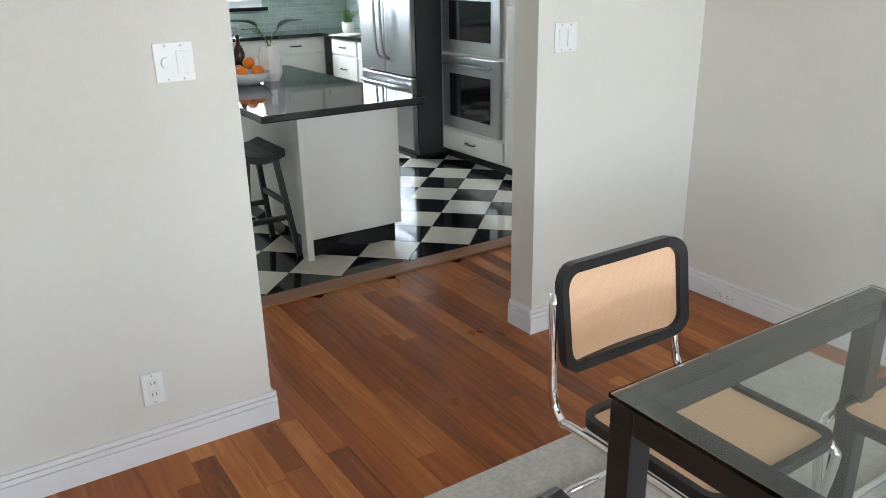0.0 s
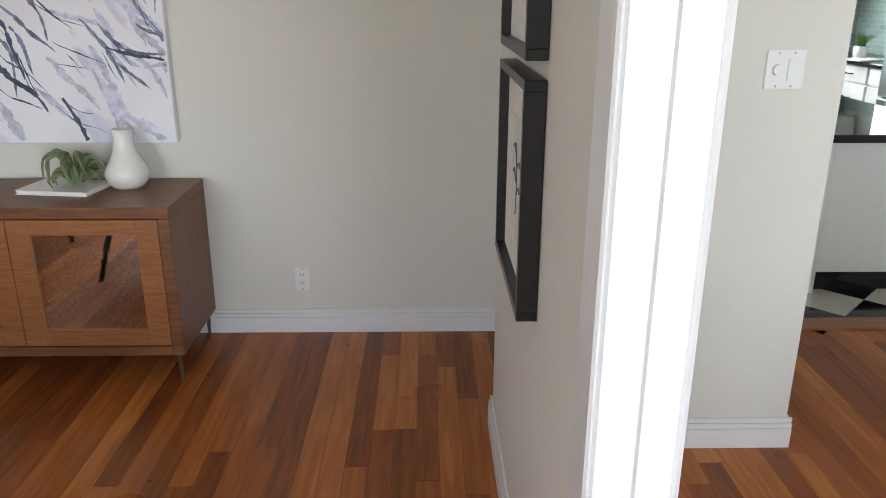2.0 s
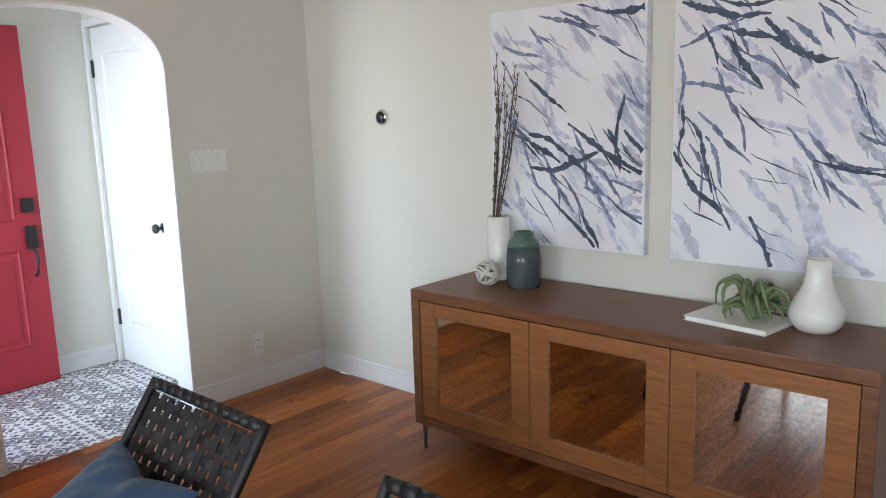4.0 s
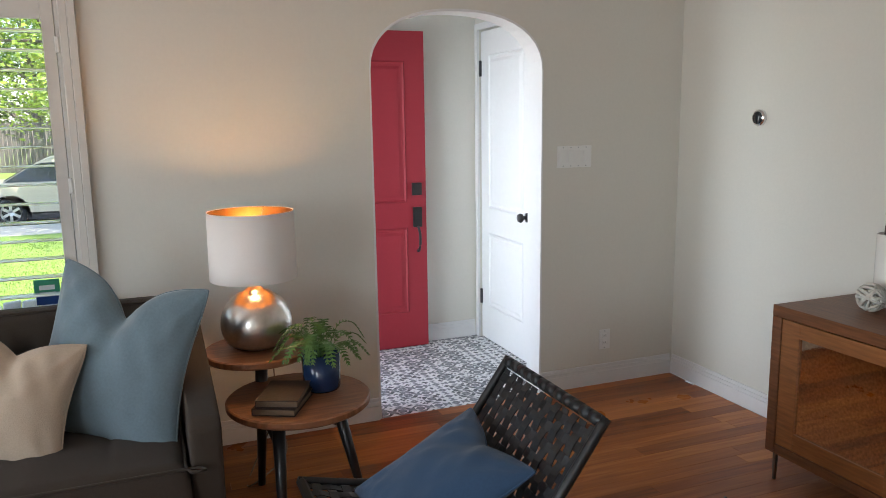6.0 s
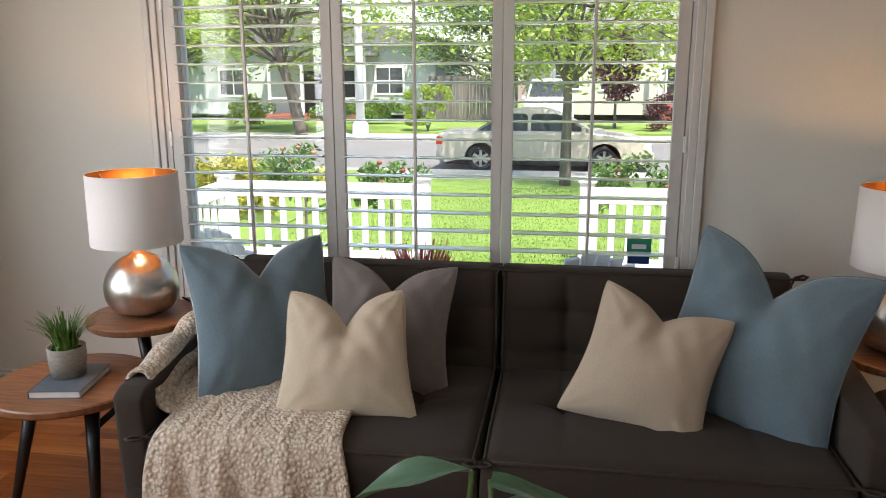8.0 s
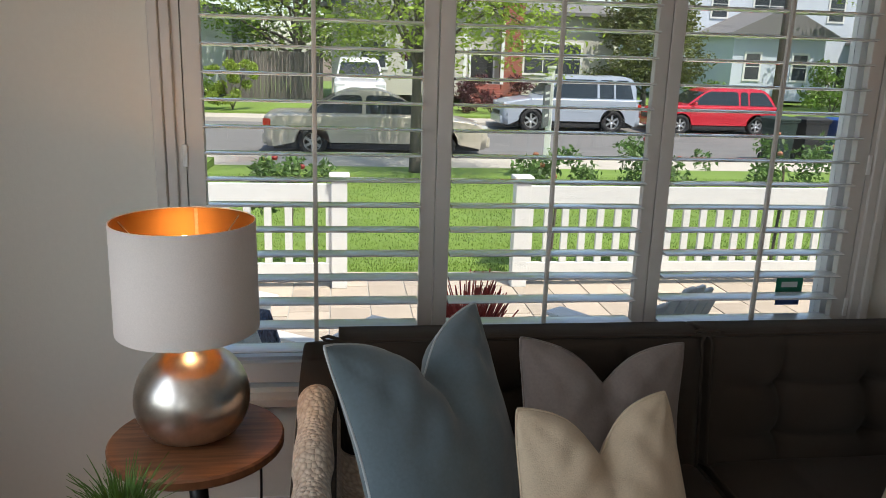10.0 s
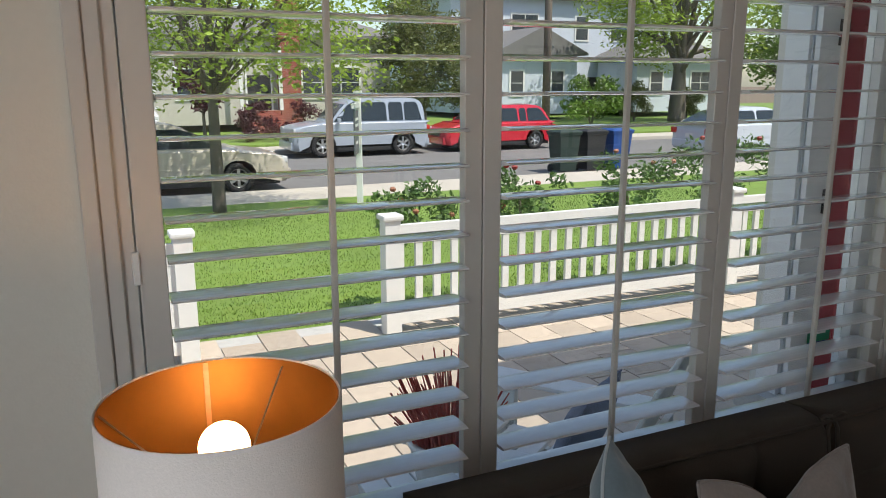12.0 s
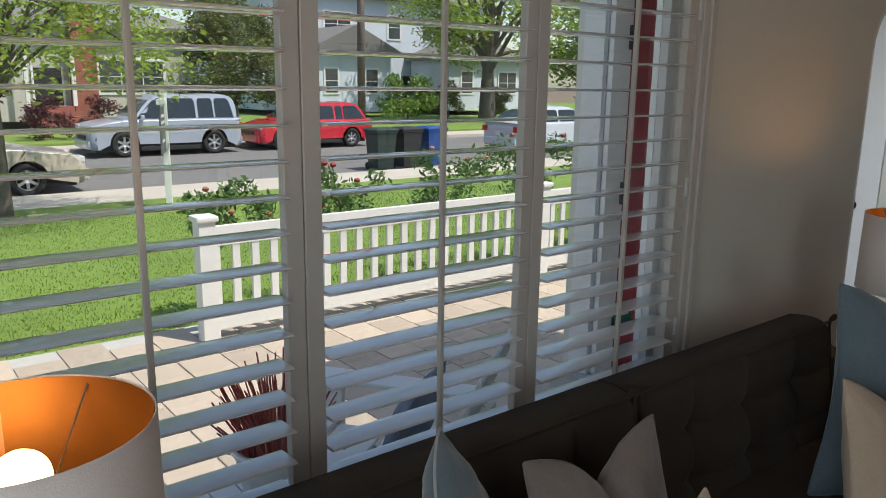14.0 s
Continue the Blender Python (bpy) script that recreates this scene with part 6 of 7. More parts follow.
# ---- outdoors ----
PZ, RZ = -0.31, -0.66   # patio and road level
structure("ground", box(-400, -4.73, -300, 300, -1.2, -0.72), M_DIRT, "bare earth under the street and gardens")
structure("ground_beyond", box(-4.72, 300, -300, 300, -1.2, -0.72), M_DIRT, "bare earth beyond the house")
structure("road", box(-27.4, -18.35, -120, 120, -0.719, RZ), M_ASPHALT, "sunlit grey asphalt street")
structure("pavement_near", box(-18.34, -16.6, -120, 120, -0.719, RZ + 0.13, 0.02), M_CONCRETE, "pale concrete pavement with kerb")
structure("pavement_far", box(-29.0, -27.41, -120, 120, -0.719, RZ + 0.13, 0.02), M_CONCRETE, "pale concrete pavement across the street")
lawn = structure("lawn", prism([(-8.75, PZ - 0.02), (-16.59, RZ + 0.15), (-16.59, -0.719), (-8.75, -0.719)], "y", -3.6, 14.0), M_LAWN, "bright mown front lawn")
structure("lawn_far", box(-60, -29.01, -60, 80, -0.719, RZ + 0.20), M_LAWN, "lawns across the street")
structure("lawn_left", box(-16.59, -8.75, -40, -3.61, -0.719, PZ - 0.06), M_LAWN, "neighbouring lawn")
structure("driveway", box(-16.59, -8.75, 14.01, 60, -0.719, PZ - 0.1), M_CONCRETE, "concrete driveway")
patio = structure("patio", box(-8.74, -4.73, -5.5, 9.0, -0.719, PZ - 0.012), M_GROUT, "sand-coloured stone paver patio")

# grass blades on the near lawn
rg = np.random.RandomState(4)
N = 60000
gx, gy = -8.8 - 6.5 * rg.rand(N) ** 1.4, -3.5 + 12 * rg.rand(N)
gz = (PZ - 0.02) + (gx + 8.75) / (-16.59 + 8.75) * (RZ + 0.15 - PZ + 0.02)
ang, hh = rg.rand(N) * 6.28, 0.012 + 0.022 * rg.rand(N)
ln = (rg.rand(N, 2) - 0.5) * 0.03
a = np.stack([gx + 0.006 * np.cos(ang), gy + 0.006 * np.sin(ang), gz], 1)
b = np.stack([gx - 0.006 * np.cos(ang), gy - 0.006 * np.sin(ang), gz], 1)
c = np.stack([gx + ln[:, 0], gy + ln[:, 1], gz + hh], 1)
me = bpy.data.meshes.new("grass")
me.from_pydata(np.stack([a, b, c], 1).reshape(-1, 3).tolist(), [], np.arange(3 * N).reshape(-1, 3).tolist())
me.materials.append(M_GRASSBLADE)
tagged(new("grass", me), "short bright green lawn grass", "grass", kind="stuff")


# fence
def railing(name, m, length, posts, label):
    """A white railing along +x with a broad top board, balusters and capped posts."""
    f = thing(name, label, "fence", m)
    part("top_rail", box(0, length, -0.022, 0.022, 0.70, 0.845, 0.004), M_FENCE, f)
    part("bottom_rail", box(0, length, -0.02, 0.02, 0.07, 0.20, 0.004), M_FENCE, f)
    k = int(length / 0.15)
    me = finish("baluster", box(-0.028, 0.028, -0.016, 0.016, 0.2005, 0.6995), M_FENCE)
    for i in range(k):
        ob = new("baluster", me)
        ob.matrix_basis = pose((i + 0.5) * length / k, 0, 0)
        ob.parent = f
    for x in posts:
        p = part("post", box(x - 0.062, x + 0.062, -0.062, 0.062, 0, 0.885, 0.004), M_FENCE, f)
        part("post_cap", box(x - 0.082, x + 0.082, -0.082, 0.082, 0.886, 0.93, 0.015, 2), M_FENCE, p)
    return f


railing("fence", pose(-8.30, 0.15, PZ, 0, 0, 90), 6.2, (0.0, 3.4, 6.2), "white wooden railing with capped posts beside the lawn")
railing("fence", pose(-8.30, -3.25, PZ, 0, 0, 90), 1.92, (0.0, 1.92), "white wooden railing with capped posts, short length")
railing("fence", pose(-8.23, -3.25, PZ, 0, 0, 0), 3.0, (3.0,), "white side railing running back to the house")

# porch chairs
def adirondack(m):
    c = thing("garden_chair", "white slatted wooden garden chair on the patio", "chair", m, group="white garden chairs")
    for i in range(7):
        x = -0.27 + 0.09 * i
        top = 1.04 - 1.3 * x * x
        part("back_slat", box(x - 0.04, x + 0.04, -0.01, 0.01, 0.0, top - 0.25, 0.008), M_FENCE, c, at=pose(0, 0.22, 0.25, -22))
    for i in range(6):
        part("seat_slat", box(-0.30, 0.30, -0.42 + i * 0.105, -0.33 + i * 0.105, 0.355 - i * 0.022, 0.375 - i * 0.022, 0.005), M_FENCE, c)
    for s in (-1, 1):
        part("arm", box(s * 0.37 - 0.07, s * 0.37 + 0.07, -0.46, 0.36, 0.54, 0.562, 0.01), M_FENCE, c)
        part("front_leg", box(s * 0.345 - 0.02, s * 0.345 + 0.02, -0.42, -0.32, 0, 0.539, 0.004), M_FENCE, c)
        bm = prism([(-0.42, 0.25), (-0.42, 0.36), (0.50, 0.08), (0.55, 0.0), (0.42, 0.0)], "x", s * 0.30 - 0.015, s * 0.30 + 0.015)
        part("side_rail", bm, M_FENCE, c)
    part("back_brace", box(-0.36, 0.36, 0.36, 0.39, 0.50, 0.54, 0.004), M_FENCE, c)
    return c


CHAIR_A, CHAIR_B = pose(-5.46, -0.24, PZ, 0, 0, -55), pose(-5.78, -1.67, PZ, 0, 0, -125)
ac = adirondack(CHAIR_A)
copy_thing(ac, CHAIR_B)
pillow("outdoor_pillow", "navy patterned pillow on the garden chair", M_NAVYPAT, 0.44, 0.42, 0.15, CHAIR_A @ pose(0, 0.13, 0.56, -22), 0.01, None, 11)
pillow("outdoor_pillow", "navy patterned pillow on the second garden chair", M_NAVYPAT, 0.44, 0.42, 0.15, CHAIR_B @ pose(0, 0.13, 0.56, -22), 0.01, None, 12)
sg = thing("window_sticker", "small green and blue sticker on the window pane", "sticker", pose(WX - 0.1035, 0.245, 0.77))
part("label", box(0, 0.001, -0.05, 0.05, -0.01, 0.06), M_FLOCK, sg, "green label")
part("emblem", box(0.0011, 0.0016, -0.03, 0.03, 0.015, 0.035), M_FENCE, sg, "white bars")
part("lower_label", box(0, 0.001, -0.045, 0.045, -0.05, -0.011), M_BINBLUE, sg, "blue label")
gtb = thing("garden_table", "low white slatted garden table", "table", pose(-5.28, -0.82, PZ))
for i in range(5):
    part("slat", box(-0.24, 0.24, -0.24 + i * 0.097, -0.15 + i * 0.097, 0.47, 0.49, 0.004), M_FENCE, gtb)
for sx in (-1, 1):
    for sy in (-1, 1):
        part("leg", box(sx * 0.2 - 0.025, sx * 0.2 + 0.025, sy * 0.2 - 0.025, sy * 0.2 + 0.025, 0, 0.469, 0.003), M_FENCE, gtb)
rp = thing("planter", "white tub with red-stemmed twiggy plant", "potted plant", pose(-5.25, -0.80, PZ + 0.49))
part("tub", lathe([(0.0, 0), (0.10, 0), (0.135, 0.19), (0.145, 0.20), (0.145, 0.215), (0.125, 0.215), (0.115, 0.17), (0.0, 0.17)], 28), M_CERAMIC, rp, "", True)
bm = bmesh.new()
for i in range(190):
    a, r0, L = rnd.uniform(0, math.tau), rnd.uniform(0.01, 0.11), rnd.uniform(0.14, 0.30)
    c, s = math.cos(a), math.sin(a)
    tube([(r0 * c, r0 * s, 0.17), (r0 * 1.4 * c, r0 * 1.4 * s, 0.17 + L * 0.55), ((r0 * 1.7 + 0.03) * c + rnd.uniform(-.03, .03), (r0 * 1.7 + 0.03) * s, 0.17 + L)], 0.0055, 4, bm, taper=0.5)
part("twigs", bm, M_REDTWIG, rp, "dull red succulent twigs")


# ---- trees and shrubs ----
def leaves_mesh(centers, size, count, rs, flat=0.5):
    """Many small leaf quads scattered in clumps of (centre, radius)."""
    cs = np.array([c for c, r in centers])
    rr = np.array([r for c, r in centers])
    pick = rs.choice(len(cs), count, p=(rr ** 2) / (rr ** 2).sum())
    d = rs.randn(count, 3)
    d /= np.linalg.norm(d, axis=1)[:, None]
    p = cs[pick] + d * (rr[pick] * rs.rand(count) ** 0.45)[:, None] * np.array([1, 1, 0.8])
    t = rs.randn(count, 3) * np.array([1, 1, flat])
    t /= np.linalg.norm(t, axis=1)[:, None]
    u = np.cross(t, rs.randn(count, 3))
    u /= np.linalg.norm(u, axis=1)[:, None]
    s = (size * (0.6 + 0.8 * rs.rand(count)))[:, None]
    q = np.stack([p - t * s, p + u * s * 0.42, p + t * s, p - u * s * 0.42], 1).reshape(-1, 3)
    me = bpy.data.meshes.new("leaves")
    me.from_pydata(q.tolist(), [], np.arange(4 * count).reshape(-1, 4).tolist())
    return me


def tree(name, label, x, y, z, height, crown_r, trunk_r, mat, leaf, count, seed, lean=(0, 0), low=0.35, clumps=26, bark=None):
    rs, rn = np.random.RandomState(seed), random.Random(seed)
    t = thing(name, label, "tree", pose(x, y, z))
    fork = height * low
    line = smooth_line([(0, 0, 0), (lean[0] * 0.3, lean[1] * 0.3, fork * 0.5), (lean[0] * 0.7, lean[1] * 0.7, fork), (lean[0], lean[1], height * 0.75)], 5)
    part("trunk", tube(line, trunk_r, 10, taper=0.35), bark or M_BARK, t, "grey-brown bark", True)
    cents = []
    for i in range(clumps):
        a = rn.uniform(0, math.tau)
        zz = rn.uniform(fork * 0.95, height)
        prof = math.sin(math.pi * min(1, 0.16 + 0.84 * (zz - fork * 0.9) / (height - fork * 0.9))) ** 0.6
        r = crown_r * prof * rn.uniform(0.35, 0.95)
        c = (lean[0] + r * math.cos(a), lean[1] + r * math.sin(a), zz)
        cents.append((c, crown_r * rn.uniform(0.22, 0.40)))
        if i % 2 == 0:
            b0 = line[len(line) // 2 + i % 6]
            part("limb", tube(smooth_line([b0, (b0 + Vector(c)) / 2 + Vector((0, 0, 0.15)), c], 4), trunk_r * 0.32, 6, taper=0.3), bark or M_BARK, t, "", True)
    me = leaves_mesh(cents, leaf, count, rs)
    me.materials.append(mat)
    ob = new("crown", me)
    ob.parent = t
    return t


def shrub(name, label, x, y, z, rx, ry, h, mat, leaf, count, seed, boxy=False, flowers=None):
    rs, rn = np.random.RandomState(seed), random.Random(seed)
    t = thing(name, label, "shrub", pose(x, y, z))
    bm = bmesh.new()
    for i in range(6):
        a = i * 1.05
        tube([(0, 0, 0), (rx * 0.3 * math.cos(a), ry * 0.3 * math.sin(a), h * 0.4), (rx * 0.6 * math.cos(a), ry * 0.6 * math.sin(a), h * 0.75)], 0.02, 5, bm, taper=0.3)
    part("stems", bm, M_BARK, t)
    cents = []
    for i in range(22):
        if boxy:
            c = (rn.uniform(-rx, rx) * 0.85, rn.uniform(-ry, ry) * 0.85, rn.uniform(0.15, 0.92) * h)
            r = min(rx, ry, h) * 0.36
        else:
            a, q = rn.uniform(0, math.tau), rn.uniform(0.15, 0.85)
            c = (rx * q * math.cos(a), ry * q * math.sin(a), h * rn.uniform(0.25, 0.9 - 0.3 * q))
            r = min(rx, ry, h) * rn.uniform(0.28, 0.42)
        cents.append((c, r))
    me = leaves_mesh(cents, leaf, count, rs, 0.9)
    me.materials.append(mat)
    ob = new("foliage", me)
    ob.parent = t
    if flowers:
        me = leaves_mesh(cents, leaf * 1.2, 60, np.random.RandomState(seed + 50), 1.0)
        me.materials.append(flowers)
        ob = new("blossoms", me)
        ob.parent = t
    return t


LZ = RZ + 0.2
tree("street_tree", "young street tree with airy light green leaves", -15.8, 0.0, RZ + 0.15, 6.2, 3.0, 0.115, M_LEAFLIGHT, 0.050, 24000, 21, low=0.38, clumps=60)
tree("tree", "rounded dark olive-green tree by the house", -34.0, 11.5, LZ, 5.2, 2.7, 0.16, M_LEAFOLIVE, 0.09, 15000, 22, low=0.22, clumps=40)
tree("tree", "tall light green tree in front of the blue house", -35, 26.5, LZ, 11, 5.2, 0.5, M_LEAFLIGHT, 0.12, 17000, 23, low=0.3, clumps=46)
tree("tree", "leaning street tree with a pale trunk", -27.9, -9.3, LZ, 7.0, 4.2, 0.24, M_LEAFLIGHT, 0.085, 16000, 24, lean=(0.3, -1.0), low=0.42, clumps=46)
tree("tree", "dense green garden tree between the houses", -37, -3.2, LZ, 7.5, 4.0, 0.25, M_LEAFMID, 0.11, 14000, 25, low=0.3, clumps=40)
tree("tree", "tall bright green tree behind the houses", -52, 20.5, LZ, 13.0, 5.5, 0.45, M_LEAFLIGHT, 0.2, 7000, 26, low=0.3, clumps=40)
tree("tree", "leafy tree at the edge of a lawn across the street", -36, -19, LZ, 8.5, 4.6, 0.3, M_LEAFMID, 0.17, 7000, 27, low=0.3, clumps=40)
tree("tree", "full green tree past the parked white car", -31.0, 31.5, LZ, 8.0, 4.2, 0.26, M_LEAFMID, 0.16, 7000, 29, low=0.16, clumps=44)
tree("plum_tree", "small burgundy-leaved plum tree", -31.5, 1.9, LZ, 3.4, 1.3, 0.07, M_LEAFPURPLE, 0.09, 3000, 28, low=0.4, clumps=20)
shrub("shrub", "clipped burgundy hedge beside red steps", -31.0, 4.3, LZ, 0.9, 1.5, 1.35, M_LEAFPURPLE, 0.06, 3500, 31, True)
shrub("shrub", "clipped square green hedge", -29.6, -5.0, LZ, 0.6, 0.9, 1.75, M_LEAFLIGHT, 0.06, 4000, 32, True)
shrub("shrub", "round bright green bush across the street", -30, -12.2, LZ, 1.0, 1.1, 1.4, M_LEAFLIGHT, 0.07, 3000, 33)
shrub("shrub", "low dark green foundation planting", -33.5, -8.5, LZ, 0.9, 2.6, 1.1, M_LEAFMID, 0.08, 3500, 34)
shrub("shrub", "yellow-flowering bush at the garden bed", -11.6, -4.5, PZ - 0.06, 1.0, 1.3, 0.85, M_LEAFYELLOW, 0.045, 5000, 35)
shrub("shrub", "white-flowering round bush by the blue house", -34, 20.3, LZ, 1.5, 1.6, 2.6, M_LEAFMID, 0.10, 4000, 36, False, M_WHITEPETAL)
shrub("shrub", "round topiary bush by the blue house", -36, 24.5, LZ, 1.1, 1.2, 2.4, M_LEAFOLIVE, 0.07, 3500, 37)
shrub("shrub", "round topiary bush near the driveway", -36, 28.0, LZ, 1.1, 1.2, 2.1, M_LEAFOLIVE, 0.07, 3500, 38)
shrub("shrub", "peach-flowering hedge along a wall", -32.5, 14.6, LZ, 1.0, 2.4, 1.5, M_LEAFMID, 0.09, 3500, 39, False, M_PEACH)
ag = thing("flax_plant", "spiky yellow-green flax plant", "plant", pose(-31.3, 7.4, LZ))
bm = bmesh.new()
for i in range(70):
    a, L = rnd.uniform(0, math.tau), rnd.uniform(1.0, 1.9)
    c, s = math.cos(a), math.sin(a)
    q = rnd.uniform(0.25, 0.75)
    tube([(0.1 * c, 0.1 * s, 0), (q * 0.4 * L * c, q * 0.4 * L * s, L * 0.7), (q * L * c, q * L * s, L * (1 - 0.45 * q))], 0.035, 4, bm, taper=0.15)
part("blades", bm, M_LEAFYELLOW, ag)
for i, (x, y, h, r) in enumerate(((-8.75, 0.55, 1.05, 0.40), (-8.8, 1.55, 1.15, 0.48), (-8.85, 2.75, 1.2, 0.55), (-8.8, 3.9, 1.3, 0.6), (-8.75, 5.3, 1.3, 0.5), (-8.75, -1.75, 1.0, 0.38), (-8.8, -2.65, 1.1, 0.5))):
    t = thing("rose_bush", "standard rose bush with a few red and peach blooms", "shrub", pose(x, y, PZ), group="roses along the railing")
    part("cane", tube([(0, 0, 0), (0.01, 0.02, h * 0.55), (0, 0, h * 0.8)], 0.014, 6), M_BARK, t)
    rs = np.random.RandomState(60 + i)
    cents = [((rs.uniform(-r, r) * 0.55, rs.uniform(-r, r) * 0.75, h * rs.uniform(0.62, 0.98)), r * rs.uniform(0.22, 0.42)) for k in range(11)]
    me = leaves_mesh(cents, 0.030, 1300, rs, 0.9)
    me.materials.append(M_LEAFROSE)
    ob = new("foliage", me)
    ob.parent = t
    bm = bmesh.new()
    for c, q in cents[:5]:
        lathe([(0.002, -0.02), (0.022, -0.012), (0.028, 0.008), (0.016, 0.022), (0.002, 0.018)], 7, bm, c[0], c[1] + q * 0.5)
        for v in bm.verts[-35:]:
            v.co.z += c[2] + q * 0.7
    part("bloom", bm, M_ROSE if i % 2 else M_PEACH, t, "faded rose blooms")

# ---- street things ----
def wheel(parent, x, y, z, r, side):
    t = part("tyre", lathe([(r * 0.62, -0.1), (r * 0.95, -0.1), (r, -0.06), (r, 0.06), (r * 0.95, 0.1), (r * 0.62, 0.1), (r * 0.62, -0.1)], 28), M_TYRE, parent, "", True, at=pose(x, y, z, 0, 90 * side, 0))
    bm = lathe([(0.0, 0.03), (r * 0.18, 0.06), (r * 0.2, 0.03), (0.0, 0.03)], 18)
    for k in range(6):
        a = k * math.tau / 6
        m = Matrix.Rotation(a, 4, "Z")
        bm_box(bm, r * 0.15, r * 0.6, -r * 0.085, r * 0.085, 0.02, 0.055, m)
    rings(bm, [[(q * math.cos(i * math.tau / 28), q * math.sin(i * math.tau / 28), zz) for i in range(28)] for q, zz in ((r * 0.55, 0.03), (r * 0.63, 0.07), (r * 0.63, -0.05), (r * 0.56, -0.05), (r * 0.55, 0.03))], cap=False)
    part("rim", bm, M_ALLOY, t, "spoked alloy rim")
    return t


def car(name, label, m, paint, L, W, H, belt, hood, cab, wheels, wr, rear_drop=0.0, boxy=0.0):
    """A car along +y (nose at +y), its base at z = 0. cab: y of rear base, rear top, front top, front base of the glasshouse."""
    c = thing(name, label, "car", m)
    yr, yf = -L / 2, L / 2
    zb = 0.22
    side = [(yr + 0.05, zb), (yr, zb + 0.16), (yr, belt - 0.16 - rear_drop), (yr + 0.10, belt - 0.03 - rear_drop), (cab[0], belt), (cab[3], belt), (cab[3] + 0.25, hood + 0.03), (yf - 0.35, hood - 0.06), (yf - 0.06, hood - 0.18), (yf, zb + 0.24), (yf - 0.06, zb)]
    arcs = []
    for wy in wheels[::-1]:
        for k in range(9):
            a = math.pi * k / 8
            arcs.append((wy + (wr + 0.055) * math.cos(a), max(zb, wr + (wr + 0.055) * math.sin(a))))
    top = [Vector((y, z, 0)) for y, z in side[1:-1]]
    outline = side[:1] + [(p.x, p.y) for p in smooth_line(top, 4)] + side[-1:] + arcs
    # slices across the car: the sides roll in at the shoulder and at both ends
    bm = bmesh.new()
    loops = []
    for x, k in ((-W / 2, 1.0), (-W / 2 + 0.018, 0.62), (-W / 2 + 0.055, 0.28), (-W / 2 + 0.12, 0.08), (-W / 4, 0.0), (0, -0.12), (W / 4, 0.0), (W / 2 - 0.12, 0.08), (W / 2 - 0.055, 0.28), (W / 2 - 0.018, 0.62), (W / 2, 1.0)):
        loop = []
        for y, z in outline:
            e = max(0.0, (abs(y) - (L / 2 - 0.6)) / 0.6)
            up = min(1.0, max(0.0, (z - (belt - 0.28)) / 0.28))
            loop.append((x, y - math.copysign(k * e * e * 0.17, y), z - k * 0.055 * up))
        loops.append(loop)
    rings(bm, loops)
    bmesh.ops.triangulate(bm, faces=[f for f in bm.faces if len(f.verts) > 4])
    body = part("body", bm, paint, c)
    body.data.polygons.foreach_set("use_smooth", [abs(f.normal.x) < 0.97 for f in body.data.polygons])
    # the cabin is one painted shell; the panes lie on it
    steps = 5
    prof = smooth_line([(cab[0], belt - 0.04, 0), (cab[1], H - 0.05, 0), ((cab[1] + cab[2]) / 2, H, 0), (cab[2], H - 0.055, 0), (cab[3], belt - 0.04, 0)], steps)
    def half(z):
        return W / 2 - 0.065 - 0.17 * max(0.0, (z - belt) / (H - belt)) ** 1.2
    bm = bmesh.new()
    rows = [[bm.verts.new((q * half(p.y), p.x, p.y + 0.02 * (1 - q * q))) for q in (-1, -0.9, -0.5, 0, 0.5, 0.9, 1)] for p in prof]
    for ra, rb2 in zip(rows, rows[1:]):
        for k in range(6):
            bm.faces.new((ra[k], ra[k + 1], rb2[k + 1], rb2[k])).smooth = True
    for k in (0, -1):
        for i in range(1, len(rows) - 1):
            bm.faces.new((rows[0][k], rows[i][k], rows[i + 1][k]))
    part("cabin", bm, paint, c)
    for seg, nm in ((prof[3 * steps:], "windscreen"), (prof[:steps + 1], "rear_window")):
        bm = bmesh.new()
        d = (seg[-1] - seg[0]).normalized()
        nn = Vector((-d.y, d.x, 0)) * 0.010
        nn = nn if nn.y > 0 else -nn
        inner = [p for p in seg if belt + 0.015 < p.y < H - 0.075] if len(seg) > 3 else seg
        rings(bm, [[(s * (half(p.y) - 0.075), (p + o).x, (p + o).y + 0.012) for s, o in ((-1, nn), (1, nn), (1, -nn), (-1, -nn))] for p in inner])
        part(nm, bm, M_CARGLASS, c, "dark tinted car glass")
    zt = H - 0.095
    def edge_y(z, front):
        a, b2 = ((cab[3], cab[2]) if front else (cab[0], cab[1]))
        t = (z - belt) / (H - belt)
        return a + (b2 - a) * min(1, t) + (-0.10 if front else 0.10)
    bm_mid = (cab[1] + cab[2]) / 2 - 0.05
    zb2 = belt + 0.02
    cuts = [(edge_y(zb2, False), edge_y(zt, False), bm_mid - 0.04, bm_mid - 0.04), (bm_mid + 0.04, bm_mid + 0.04, edge_y(zb2, True), edge_y(zt, True))]
    if boxy and cab[1] < -1.4:
        q = cab[1] + 0.55
        cuts = [(edge_y(zb2, False), edge_y(zt, False), q - 0.03, q - 0.03), (q + 0.03, q + 0.03, bm_mid - 0.04, bm_mid - 0.04), cuts[1]]
